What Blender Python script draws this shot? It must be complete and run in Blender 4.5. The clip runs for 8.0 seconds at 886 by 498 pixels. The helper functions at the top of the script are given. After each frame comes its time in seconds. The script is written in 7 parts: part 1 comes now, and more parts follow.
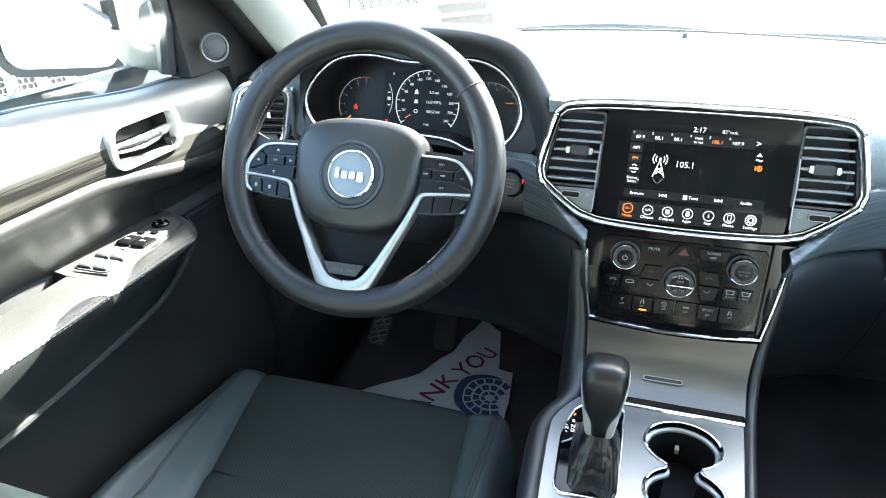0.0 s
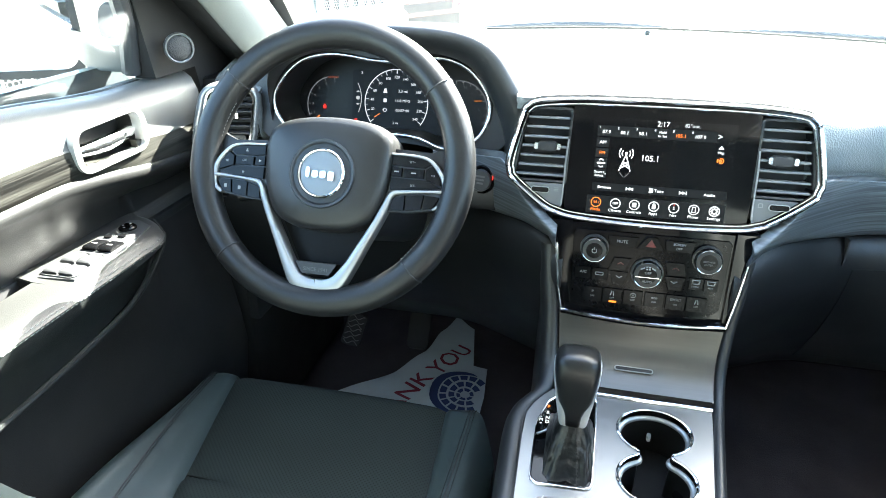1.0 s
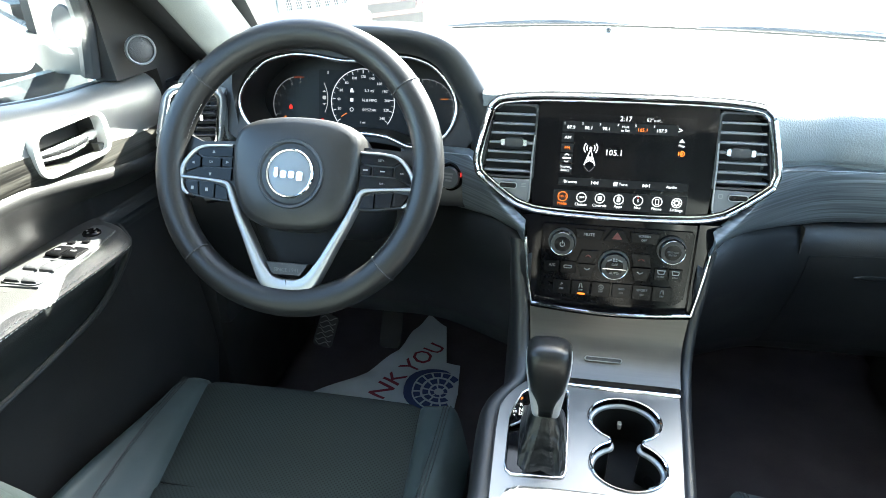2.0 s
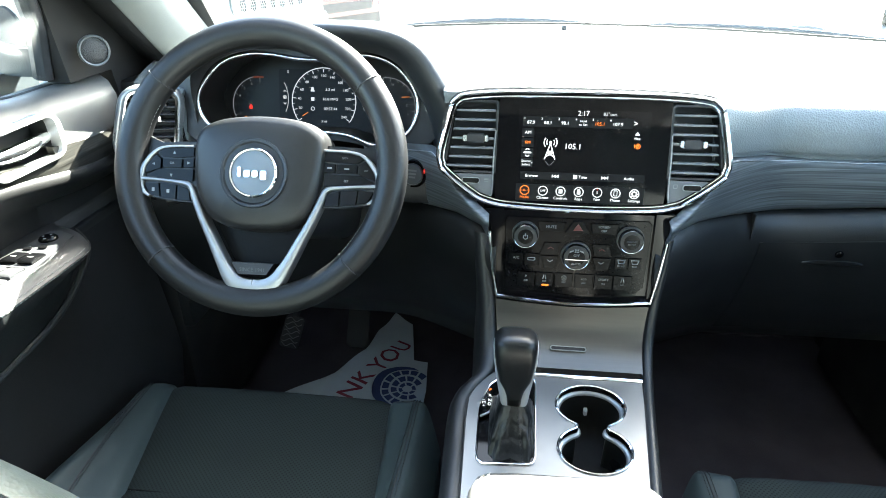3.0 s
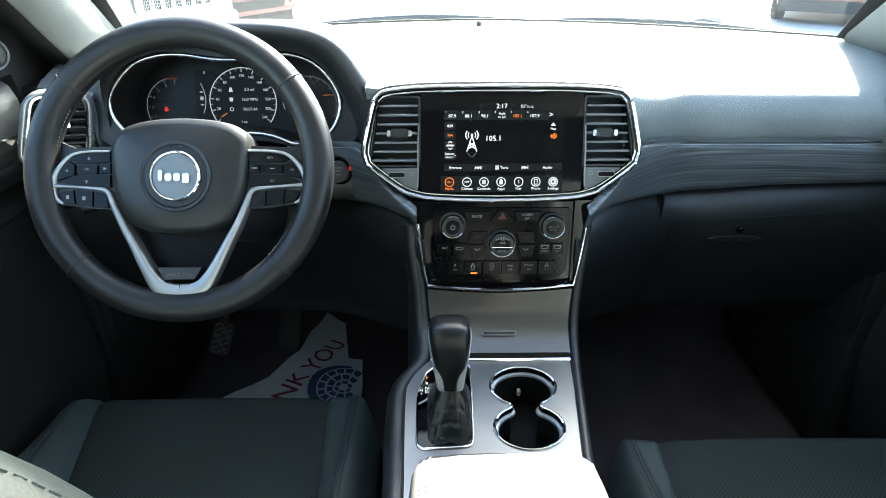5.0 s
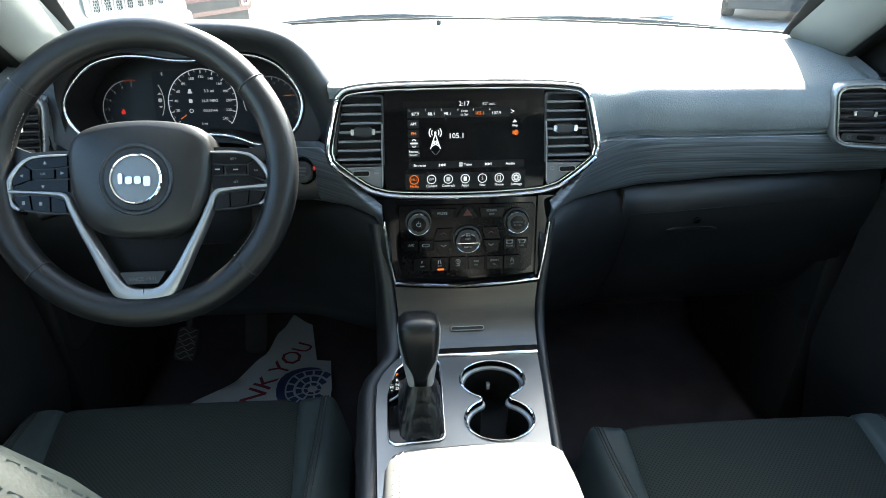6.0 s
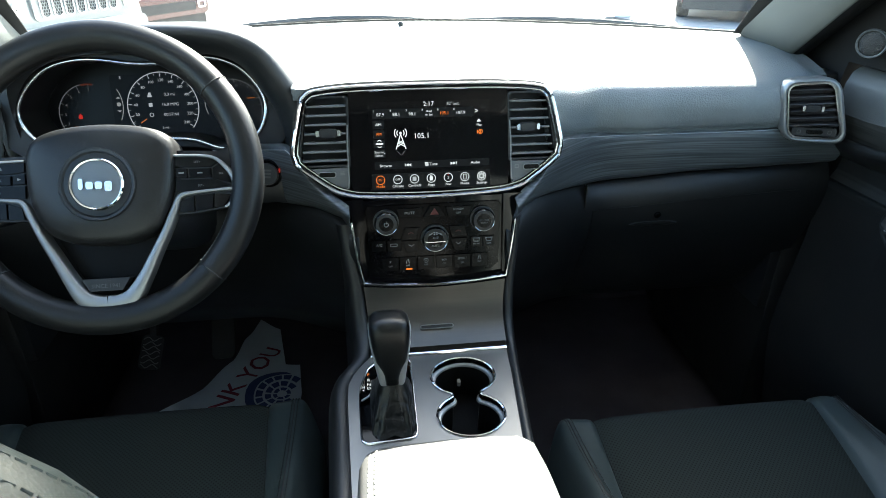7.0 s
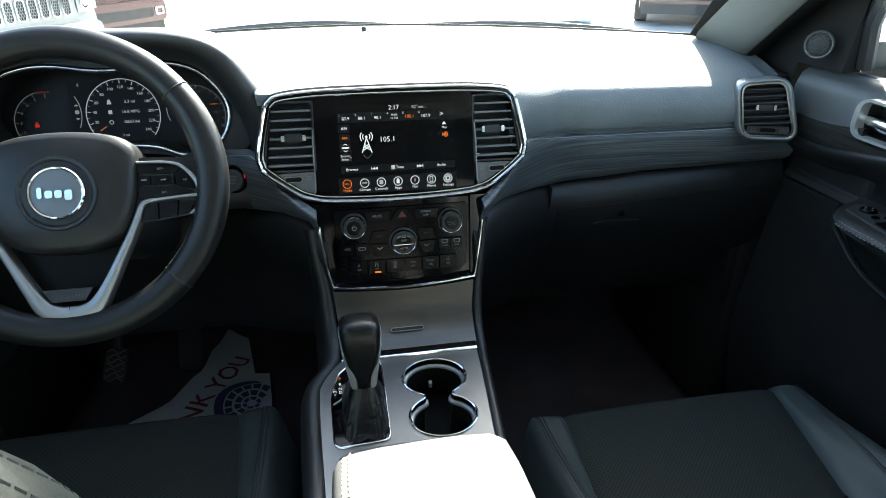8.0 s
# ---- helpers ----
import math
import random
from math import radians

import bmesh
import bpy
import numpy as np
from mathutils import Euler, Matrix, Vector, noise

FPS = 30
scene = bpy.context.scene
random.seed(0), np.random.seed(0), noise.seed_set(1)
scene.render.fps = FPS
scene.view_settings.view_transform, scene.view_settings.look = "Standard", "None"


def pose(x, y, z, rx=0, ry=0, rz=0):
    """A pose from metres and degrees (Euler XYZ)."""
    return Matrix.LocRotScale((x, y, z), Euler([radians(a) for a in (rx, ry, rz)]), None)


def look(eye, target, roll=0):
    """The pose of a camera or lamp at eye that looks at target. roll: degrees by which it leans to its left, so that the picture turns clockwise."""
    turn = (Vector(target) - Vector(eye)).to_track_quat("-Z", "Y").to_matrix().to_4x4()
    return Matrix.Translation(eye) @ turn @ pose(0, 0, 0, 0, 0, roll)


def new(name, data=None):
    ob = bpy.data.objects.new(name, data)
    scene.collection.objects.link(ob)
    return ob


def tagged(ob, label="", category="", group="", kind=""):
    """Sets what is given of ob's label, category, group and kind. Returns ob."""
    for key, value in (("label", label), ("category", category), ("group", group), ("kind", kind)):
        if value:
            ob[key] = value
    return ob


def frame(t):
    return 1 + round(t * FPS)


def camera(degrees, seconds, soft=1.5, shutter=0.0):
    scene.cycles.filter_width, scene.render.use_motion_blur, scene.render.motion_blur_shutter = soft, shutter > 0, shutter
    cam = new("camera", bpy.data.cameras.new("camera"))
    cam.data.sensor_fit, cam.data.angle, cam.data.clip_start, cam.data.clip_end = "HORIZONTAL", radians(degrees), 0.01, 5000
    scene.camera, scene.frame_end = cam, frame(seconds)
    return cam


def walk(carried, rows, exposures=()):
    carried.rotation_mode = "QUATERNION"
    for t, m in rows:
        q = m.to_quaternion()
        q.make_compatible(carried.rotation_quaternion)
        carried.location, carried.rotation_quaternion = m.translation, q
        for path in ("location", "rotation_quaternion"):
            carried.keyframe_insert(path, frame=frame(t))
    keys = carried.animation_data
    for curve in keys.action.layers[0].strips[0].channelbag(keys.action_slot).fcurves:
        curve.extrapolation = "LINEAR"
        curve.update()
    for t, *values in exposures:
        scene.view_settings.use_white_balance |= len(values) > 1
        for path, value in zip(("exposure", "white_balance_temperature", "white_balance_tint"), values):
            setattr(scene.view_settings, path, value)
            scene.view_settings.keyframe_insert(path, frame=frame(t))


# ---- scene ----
cam = camera(70.19, 8.0, soft=0.9)
PATH = [
    (0.0, pose(-0.0920, -0.7858, 1.0191, 63.340, 0.193, 16.145)),
    (0.5, pose(-0.0916, -0.7891, 1.0175, 63.417, 0.171, 14.704)),
    (1.0, pose(-0.0910, -0.7926, 1.0182, 63.319, 0.199, 13.269)),
    (1.5, pose(-0.0902, -0.7959, 1.0185, 63.282, 0.260, 11.801)),
    (3.0, pose(-0.0922, -0.8129, 1.0177, 63.229, 0.176, 6.439)),
    (3.5, pose(-0.0933, -0.8185, 1.0178, 63.196, 0.093, 4.518)),
    (4.0, pose(-0.0928, -0.8219, 1.0182, 63.149, 0.106, 2.634)),
    (4.5, pose(-0.0936, -0.8268, 1.0204, 63.000, 0.031, 0.879)),
    (6.0, pose(-0.0969, -0.8412, 1.0208, 62.935, -0.101, -4.389)),
    (6.5, pose(-0.0992, -0.8443, 1.0209, 62.899, -0.177, -6.153)),
    (7.0, pose(-0.0999, -0.8491, 1.0209, 63.080, -0.228, -7.753)),
    (7.5, pose(-0.1001, -0.8543, 1.0209, 63.305, -0.224, -9.353)),
    (8.0, pose(-0.1009, -0.8564, 1.0195, 63.557, -0.271, -10.936)),
]
EXPOSURES = [(0.0, 5.16, 6500, 1), (1.5, 5.10, 6500, 1), (3.5, 4.75, 6500, 1), (4.5, 4.48, 6500, 1), (6.5, 3.92, 6500, 1), (8.0, 3.50, 6500, 1)]
walk(cam, PATH, EXPOSURES)

# ---- world and sun ----
SUN_WAY = Vector((0.38, 0.797, 0.68)).normalized()
world = bpy.data.worlds.new("sky")
scene.world = world
world.use_nodes = True
wn = world.node_tree
sky = wn.nodes.new("ShaderNodeTexSky")
sky.sky_type, sky.sun_disc = "NISHITA", False
sky.sun_elevation = math.asin(SUN_WAY.z)
sky.sun_rotation = math.atan2(SUN_WAY.x, SUN_WAY.y)
sky.air_density, sky.dust_density = 1.0, 2.0
wn.links.new(sky.outputs[0], wn.nodes["Background"].inputs[0])
wn.nodes["Background"].inputs[1].default_value = 0.085
sun = new("sun", bpy.data.lights.new("sun", "SUN"))
sun.data.energy, sun.data.angle, sun.data.color = 5.0, radians(0.5), (1.0, 0.96, 0.9)
sun.matrix_world = look(SUN_WAY * 10, (0, 0, 0))

# ---- materials ----
def material(name, color, rough=0.5, metal=0.0, grain=0.0, scale=400.0, vary=0.15, big=9.0, spec=0.5, stretch=(1, 1, 1), kind="noise", coat=0.0):
    """A surface with colour and gloss varied at two scales and a fine relief."""
    m = bpy.data.materials.new(name)
    m.use_nodes = True
    n, l = m.node_tree.nodes, m.node_tree.links
    b = n["Principled BSDF"]
    b.inputs["Metallic"].default_value = metal
    b.inputs["Specular IOR Level"].default_value = spec
    b.inputs["Coat Weight"].default_value = coat
    b.inputs["Coat Roughness"].default_value = 0.08
    tc = n.new("ShaderNodeTexCoord")
    mp = n.new("ShaderNodeMapping")
    mp.inputs["Scale"].default_value = stretch
    l.new(tc.outputs["Object"], mp.inputs["Vector"])
    fine = n.new("ShaderNodeTexVoronoi" if kind == "cells" else "ShaderNodeTexNoise")
    fine.inputs["Scale"].default_value = scale
    l.new(mp.outputs[0], fine.inputs["Vector"])
    wide = n.new("ShaderNodeTexNoise")
    wide.inputs["Scale"].default_value = big
    wide.inputs["Detail"].default_value = 6
    l.new(mp.outputs[0], wide.inputs["Vector"])
    add = n.new("ShaderNodeMath")
    add.operation = "MULTIPLY_ADD"
    l.new(fine.outputs[0], add.inputs[0])
    add.inputs[1].default_value = 0.4
    l.new(wide.outputs[0], add.inputs[2])
    ramp = n.new("ShaderNodeValToRGB")
    ramp.color_ramp.elements[0].position, ramp.color_ramp.elements[1].position = 0.35, 1.0
    ramp.color_ramp.elements[0].color = (*[c * (1 - vary) for c in color], 1)
    ramp.color_ramp.elements[1].color = (*[min(1, c * (1 + vary)) for c in color], 1)
    l.new(add.outputs[0], ramp.inputs[0])
    l.new(ramp.outputs[0], b.inputs["Base Color"])
    mr = n.new("ShaderNodeMapRange")
    mr.inputs["From Min"].default_value, mr.inputs["From Max"].default_value = 0.3, 0.75
    mr.inputs["To Min"].default_value, mr.inputs["To Max"].default_value = rough * 0.85, min(1, rough * 1.15)
    l.new(wide.outputs[0], mr.inputs["Value"])
    l.new(mr.outputs[0], b.inputs["Roughness"])
    if grain:
        bp = n.new("ShaderNodeBump")
        bp.inputs["Strength"].default_value = grain
        bp.inputs["Distance"].default_value = 0.001
        l.new(fine.outputs[0], bp.inputs["Height"])
        l.new(bp.outputs[0], b.inputs["Normal"])
    return m


def glow(name, color, strength):
    m = bpy.data.materials.new(name)
    m.use_nodes = True
    b = m.node_tree.nodes["Principled BSDF"]
    b.inputs["Base Color"].default_value = (0.004, 0.004, 0.004, 1)
    b.inputs["Specular IOR Level"].default_value = 0.12
    b.inputs["Emission Color"].default_value = (*color, 1)
    b.inputs["Emission Strength"].default_value = 0.42 * strength
    return m


def pane_material(name, tint):
    m = bpy.data.materials.new(name)
    m.use_nodes = True
    n, l = m.node_tree.nodes, m.node_tree.links
    out = n["Material Output"]
    tr = n.new("ShaderNodeBsdfTransparent")
    tr.inputs[0].default_value = (*tint, 1)
    gl = n.new("ShaderNodeBsdfGlossy")
    gl.inputs["Roughness"].default_value = 0.02
    mx = n.new("ShaderNodeMixShader")
    mx.inputs[0].default_value = 0.05
    l.new(tr.outputs[0], mx.inputs[1])
    l.new(gl.outputs[0], mx.inputs[2])
    l.new(mx.outputs[0], out.inputs[0])
    return m


# pad vinyl coloured paler than the black dash, for the light on it
PAD = material("grained_vinyl_lit", (0.165, 0.184, 0.192), 0.38, grain=0.6, scale=420, kind="cells", vary=0.2)
# door colours step from pale top to dark side, painting in sun and shade
ARMSIDE_SHADE = material("armrest_side_shaded", (0.0075, 0.0088, 0.0088), 0.5, grain=0.12, scale=900, kind="cells", vary=0.2, spec=0.3)
DOORPANEL_SHADE = material("door_panel_shaded", (0.0125, 0.0127, 0.0126), 0.45, grain=0.15, scale=800, kind="cells", vary=0.2, spec=0.4)
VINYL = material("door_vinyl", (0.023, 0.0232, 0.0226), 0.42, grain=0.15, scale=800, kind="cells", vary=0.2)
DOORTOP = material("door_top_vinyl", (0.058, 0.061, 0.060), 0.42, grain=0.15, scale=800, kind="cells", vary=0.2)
PLASTIC = material("black_plastic", (0.010, 0.0105, 0.0115), 0.45, grain=0.2, scale=700)
DARK = material("shadow_plastic", (0.018, 0.018, 0.019), 0.7, vary=0.3)
PIANO = material("piano_black", (0.0038, 0.0036, 0.0039), 0.06, vary=0.3, spec=0.2)
CHROME = material("chrome", (0.75, 0.76, 0.78), 0.09, 1.0, vary=0.04)
SATIN = material("satin_silver", (0.29, 0.293, 0.297), 0.42, 0.9, grain=0.05, scale=900, vary=0.06)
BRUSHED = material("brushed_panel", (0.090, 0.086, 0.080), 0.36, 0.85, grain=0.08, scale=300, stretch=(0.05, 1, 1), vary=0.12, big=30)
WOOD = material("dark_grained_trim", (0.088, 0.099, 0.106), 0.33, grain=0.02, scale=620, stretch=(0.014, 0.014, 1), vary=0.55, big=420, coat=0.12)
DOORWOOD = material("dark_grained_door_trim", (0.034, 0.033, 0.029), 0.35, grain=0.3, scale=420, stretch=(1, 0.018, 1), vary=0.9, big=70, coat=0.1)
SEATTHREAD = material("seat_thread", (0.30, 0.29, 0.27), 0.8)
for m in (WOOD, DOORWOOD):
    e = m.node_tree.nodes["Color Ramp"].color_ramp.elements
    e[0].position, e[1].position = 0.58, 0.98
LEATHER = material("black_leather", (0.032, 0.0430, 0.0440), 0.42, grain=0.08, scale=900, kind="cells", vary=0.2, spec=0.32)
RIM = material("rim_leather", (0.0086, 0.0086, 0.0088), 0.36, spec=0.32, grain=0.1, scale=700, kind="cells", vary=0.2)
ARMREST = material("armrest_leather", (0.085, 0.083, 0.08), 0.5, grain=0.12, scale=900, kind="cells", vary=0.15)
CARPET = material("black_carpet", (0.062, 0.053, 0.057), 0.95, grain=0.8, scale=500, vary=0.4, spec=0.1)
PILLAR = material("grey_pillar_cloth", (0.170, 0.180, 0.172), 0.85, grain=0.3, scale=800, vary=0.1, spec=0.2)
LINER = material("headliner_cloth", (0.72, 0.72, 0.70), 0.9, grain=0.2, scale=700, spec=0.1)
PAPER = material("white_paper", (0.42, 0.47, 0.50), 0.8, grain=0.15, scale=60, vary=0.06)
INK_RED = material("red_ink", (0.17, 0.014, 0.03), 0.8)
INK_BLUE = material("blue_ink", (0.025, 0.042, 0.125), 0.8)
BOOTTHREAD = material("boot_thread", (0.004, 0.004, 0.004), 0.8)
GREYTHREAD = material("grey_thread", (0.015, 0.016, 0.017), 0.7)
BACKTHREAD = material("back_thread", (0.031, 0.0415, 0.0425), 0.6)
GREYPRINT = material("grey_print", (0.19, 0.19, 0.19), 0.6)
DIMPRINT = material("dim_print", (0.09, 0.09, 0.09), 0.6)
EMBOSS = material("embossed_print", (0.07, 0.07, 0.07), 0.5)
BUTTON = material("button_plastic", (0.0030, 0.0031, 0.0034), 0.22, grain=0.1, scale=900, spec=0.16)
REDPLASTIC = material("red_mark", (0.06, 0.004, 0.004), 0.4)
LIT = glow("lit_white", (0.9, 0.95, 1.0), 0.19)
LIT_DIM = glow("lit_grey", (0.9, 0.95, 1.0), 0.05)
LIT_BAR = glow("lit_dark_bar", (0.8, 0.9, 1.0), 0.0008)
LIT_ORANGE = glow("lit_orange", (1.0, 0.22, 0.03), 0.2)
LIT_RED = glow("lit_red", (1.0, 0.04, 0.03), 0.1)
GAUGEPRINT = glow("gauge_print", (0.85, 0.9, 1.0), 0.085)
TFT = glow("gauge_display", (0.5, 0.7, 1.0), 0.0013)
DIALFACE = material("dial_black", (0.008, 0.0075, 0.0078), 0.35, spec=0.15)
LIT_FAINT = glow("faint_print", (0.85, 0.9, 1.0), 0.02)
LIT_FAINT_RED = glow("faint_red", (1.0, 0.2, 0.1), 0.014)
LIT_DIM_ORANGE = glow("dim_orange", (1.0, 0.3, 0.08), 0.08)
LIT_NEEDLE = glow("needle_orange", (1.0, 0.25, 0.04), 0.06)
SCREEN_BLACK = material("display_black", (0.0045, 0.0041, 0.0044), 0.1, spec=0.3)
GLOSSDARK = material("gloss_dark", (0.0032, 0.0031, 0.0034), 0.12, spec=0.12)
KNOBSIDE = material("knob_rubber", (0.011, 0.011, 0.0115), 0.4, grain=0.3, scale=900)
LIT_GREY = glow("lit_mid", (0.9, 0.95, 1.0), 0.1)
PLATE = material("satin_plate", (0.205, 0.202, 0.194), 0.38, 0.9, grain=0.03, scale=900, vary=0.05)
COLLAR = material("collar_silver", (0.50, 0.50, 0.49), 0.36, 0.55, vary=0.05)
BOOTLEATHER = material("boot_leather", (0.0030, 0.0038, 0.0043), 0.36, spec=0.5, grain=0.9, scale=130, kind="noise", vary=0.2)
KNOBLEATHER = material("knob_leather", (0.0045, 0.0052, 0.0058), 0.34, spec=0.35, grain=0.1, scale=800)
CHEEK = material("cheek_vinyl", (0.012, 0.013, 0.014), 0.44, grain=0.15, scale=700, kind="cells", vary=0.2)
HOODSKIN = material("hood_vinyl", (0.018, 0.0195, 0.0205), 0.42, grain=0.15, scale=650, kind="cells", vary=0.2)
CAPGREY = material("cap_grey", (0.03, 0.031, 0.033), 0.35)
GREYVINYL = material("grey_panel", (0.095, 0.100, 0.104), 0.4, grain=0.1, scale=800)
HUBSKIN = material("hub_skin", (0.0090, 0.0090, 0.0092), 0.38, spec=0.40, grain=0.07, scale=900, kind="cells")
GREYTAB = material("grey_rubber", (0.4, 0.4, 0.41), 0.6)
SATINBLUE = material("emblem_satin", (0.17, 0.18, 0.185), 0.5, 0.9, vary=0.05)
SWITCHPLATE = material("switch_plate", (0.05, 0.051, 0.053), 0.32, grain=0.1, scale=900)
SWITCHTOP = material("switch_top", (0.04, 0.041, 0.043), 0.35)
PEDALRIB = material("worn_rib", (0.10, 0.10, 0.10), 0.5)
PAINT_BLUE = material("blue_paint", (0.02, 0.08, 0.35), 0.25, coat=0.6, vary=0.05)
ENDSLAT = material("end_slat_plastic", (0.02, 0.019, 0.02), 0.3, grain=0.1, scale=900)
KNOBCHROME = material("knob_chrome", (0.55, 0.56, 0.57), 0.14, 1.0, vary=0.05)
# black slat plastic coloured grey, with its highlights put into the colour
SLAT_SHEEN = material("slat_plastic", (0.130, 0.134, 0.140), 0.24, grain=0.1, scale=900)
DARKSATIN = material("dark_satin", (0.27, 0.28, 0.286), 0.30, 0.6, vary=0.02)
SATINCHROME = material("satin_chrome", (0.7, 0.71, 0.73), 0.22, 1.0, vary=0.04)
WELL = material("well_black", (0.009, 0.009, 0.009), 0.3, spec=0.05)
DIMTHREAD = material("dim_thread", (0.22, 0.22, 0.21), 0.7)
RINGPLASTIC = material("ring_plastic", (0.10, 0.105, 0.108), 0.4)
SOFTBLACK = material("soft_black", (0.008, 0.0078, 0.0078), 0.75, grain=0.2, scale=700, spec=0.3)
# dash vinyl darkened to stand in for shade below the strip
LOWERVINYL_SHADE = material("lower_vinyl_shaded", (0.0066, 0.0071, 0.0079), 0.46, grain=0.15, scale=800, kind="cells", vary=0.2)
GLASS = pane_material("clear_glass", (0.93, 0.95, 0.94))
WIPERGREY = material("wiper_grey", (0.07, 0.07, 0.07), 0.6)
COWLGREY = material("cowl_plastic", (0.15, 0.15, 0.15), 0.7, grain=0.2, scale=300)
SLATE = material("slate_paint", (0.05, 0.058, 0.064), 0.25, coat=0.6, vary=0.04)
MIRRORGREY = material("mirror_shell", (0.015, 0.016, 0.0152), 0.45, grain=0.1, scale=500)
CONCRETE = material("pale_concrete", (0.33, 0.325, 0.31), 0.9, grain=0.4, scale=8, vary=0.15, big=0.3)
RUBBER = material("rubber", (0.012, 0.012, 0.012), 0.8)
PAINT_WHITE = material("white_paint", (0.75, 0.76, 0.77), 0.25, coat=0.6, vary=0.03)
PAINT_RED = material("dark_red_paint", (0.055, 0.008, 0.009), 0.25, coat=0.6, vary=0.05)
PAINT_SILVER = material("silver_paint", (0.20, 0.215, 0.22), 0.35, 0.5, coat=0.5, vary=0.03)
LEAF = material("foliage", (0.07, 0.1, 0.035), 0.7, vary=0.5, big=3)
BARK = material("bark", (0.12, 0.09, 0.06), 0.9, grain=0.6, scale=40)
GRILLE = material("tweeter_mesh", (0.03, 0.03, 0.03), 0.6, grain=1.0, scale=600, kind="cells", vary=0.6)
MIRROR = material("mirror_glass", (0.85, 0.87, 0.87), 0.02, 1.0, vary=0.01)


def perforated(name, color):
    """A suede with rows of small holes."""
    m = material(name, color, 0.9, grain=0.25, scale=900, vary=0.25, spec=0.15)
    n, l = m.node_tree.nodes, m.node_tree.links
    tc = n.new("ShaderNodeTexCoord")
    mp = n.new("ShaderNodeMapping")
    mp.inputs["Scale"].default_value = (235, 235, 0)
    mp.inputs["Rotation"].default_value = (0, 0, radians(45))
    l.new(tc.outputs["Object"], mp.inputs["Vector"])
    v = n.new("ShaderNodeTexVoronoi")
    v.inputs["Randomness"].default_value = 0.0
    v.inputs["Scale"].default_value = 1.0
    l.new(mp.outputs[0], v.inputs["Vector"])
    r = n.new("ShaderNodeMapRange")
    r.inputs["From Min"].default_value, r.inputs["From Max"].default_value = 0.22, 0.3
    l.new(v.outputs["Distance"], r.inputs["Value"])
    b = n["Principled BSDF"]
    ramp = b.inputs["Base Color"].links[0].from_socket
    mx = n.new("ShaderNodeMix")
    mx.data_type = "RGBA"
    mx.inputs["A"].default_value = (0.008, 0.0085, 0.0085, 1)
    l.new(r.outputs[0], mx.inputs["Factor"])
    l.new(ramp, mx.inputs["B"])
    l.new(mx.outputs["Result"], b.inputs["Base Color"])
    return m


SUEDE = perforated("perforated_suede", (0.0190, 0.0236, 0.0220))

# ---- mesh helpers ----
def part(name, bm, mat, parent=None, label="", sharp=40, bevel=0.0, segs=2):
    """Links a bmesh as one mesh object, under a thing or a part."""
    if bevel:
        es = [e for e in bm.edges if len(e.link_faces) == 2 and e.calc_face_angle(0) > radians(30)]
        bmesh.ops.bevel(bm, geom=es, offset=bevel, segments=segs, profile=0.5, affect="EDGES", clamp_overlap=True)
    bmesh.ops.recalc_face_normals(bm, faces=bm.faces)
    for f in bm.faces:
        f.smooth = True
    for e in bm.edges:
        if len(e.link_faces) == 2 and e.calc_face_angle(0) > radians(sharp):
            e.smooth = False
    me = bpy.data.meshes.new(name)
    bm.to_mesh(me)
    bm.free()
    me.materials.append(mat)
    ob = new(name, me)
    if parent:
        ob.parent = parent
    if label:
        ob["label"] = label
    return ob


def thing(name, at=(0, 0, 0), label="", category="", group="", kind=""):
    """An Empty at the base of a thing; parts keep world places."""
    ob = new(name)
    ob.empty_display_size = 0.05
    return tagged(ob, label, category, group, kind)


def box(bm, c, s, m=None):
    r = bmesh.ops.create_cube(bm, size=1, matrix=(m or Matrix()) @ Matrix.Translation(c) @ Matrix.Diagonal((*s, 1)))
    return r["verts"]


def prism(bm, pts, z0, z1, m=None, shrink=0.0):
    """A flat outline in the local xy plane, raised from z0 to z1; shrink draws the top in."""
    m = m or Matrix()
    n = len(pts)
    cx, cy = sum(p[0] for p in pts) / n, sum(p[1] for p in pts) / n
    lo = [bm.verts.new(m @ Vector((x, y, z0))) for x, y in pts]
    hi = []
    for x, y in pts:
        d = math.hypot(x - cx, y - cy) or 1
        k = 1 - shrink / d
        hi.append(bm.verts.new(m @ Vector((cx + (x - cx) * k, cy + (y - cy) * k, z1))))
    for i in range(n):
        j = (i + 1) % n
        bm.faces.new((lo[i], lo[j], hi[j], hi[i]))
    bm.faces.new(hi)
    bm.faces.new(lo[::-1])


def loft(bm, rings, closed=True, caps=True):
    rows = [[bm.verts.new(p) for p in r] for r in rings]
    n = len(rows[0])
    for a, b in zip(rows, rows[1:]):
        for i in range(n if closed else n - 1):
            j = (i + 1) % n
            bm.faces.new((a[i], a[j], b[j], b[i]))
    if caps and closed:
        bm.faces.new(rows[0][::-1])
        bm.faces.new(rows[-1])
    return rows


def spline(pts, per=6, closed=False):
    """Points along a smooth curve through pts."""
    pts = [Vector(p) for p in pts]
    n, out = len(pts), []
    for i in range(n if closed else n - 1):
        if closed:
            p0, p1, p2, p3 = pts[i - 1], pts[i], pts[(i + 1) % n], pts[(i + 2) % n]
        else:
            p0, p1, p2, p3 = pts[max(i - 1, 0)], pts[i], pts[i + 1], pts[min(i + 2, n - 1)]
        for k in range(per):
            t = k / per
            out.append(0.5 * (2 * p1 + (p2 - p0) * t + (2 * p0 - 5 * p1 + 4 * p2 - p3) * t * t + (3 * p1 - p0 - 3 * p2 + p3) * t ** 3))
    if not closed:
        out.append(pts[-1])
    return out


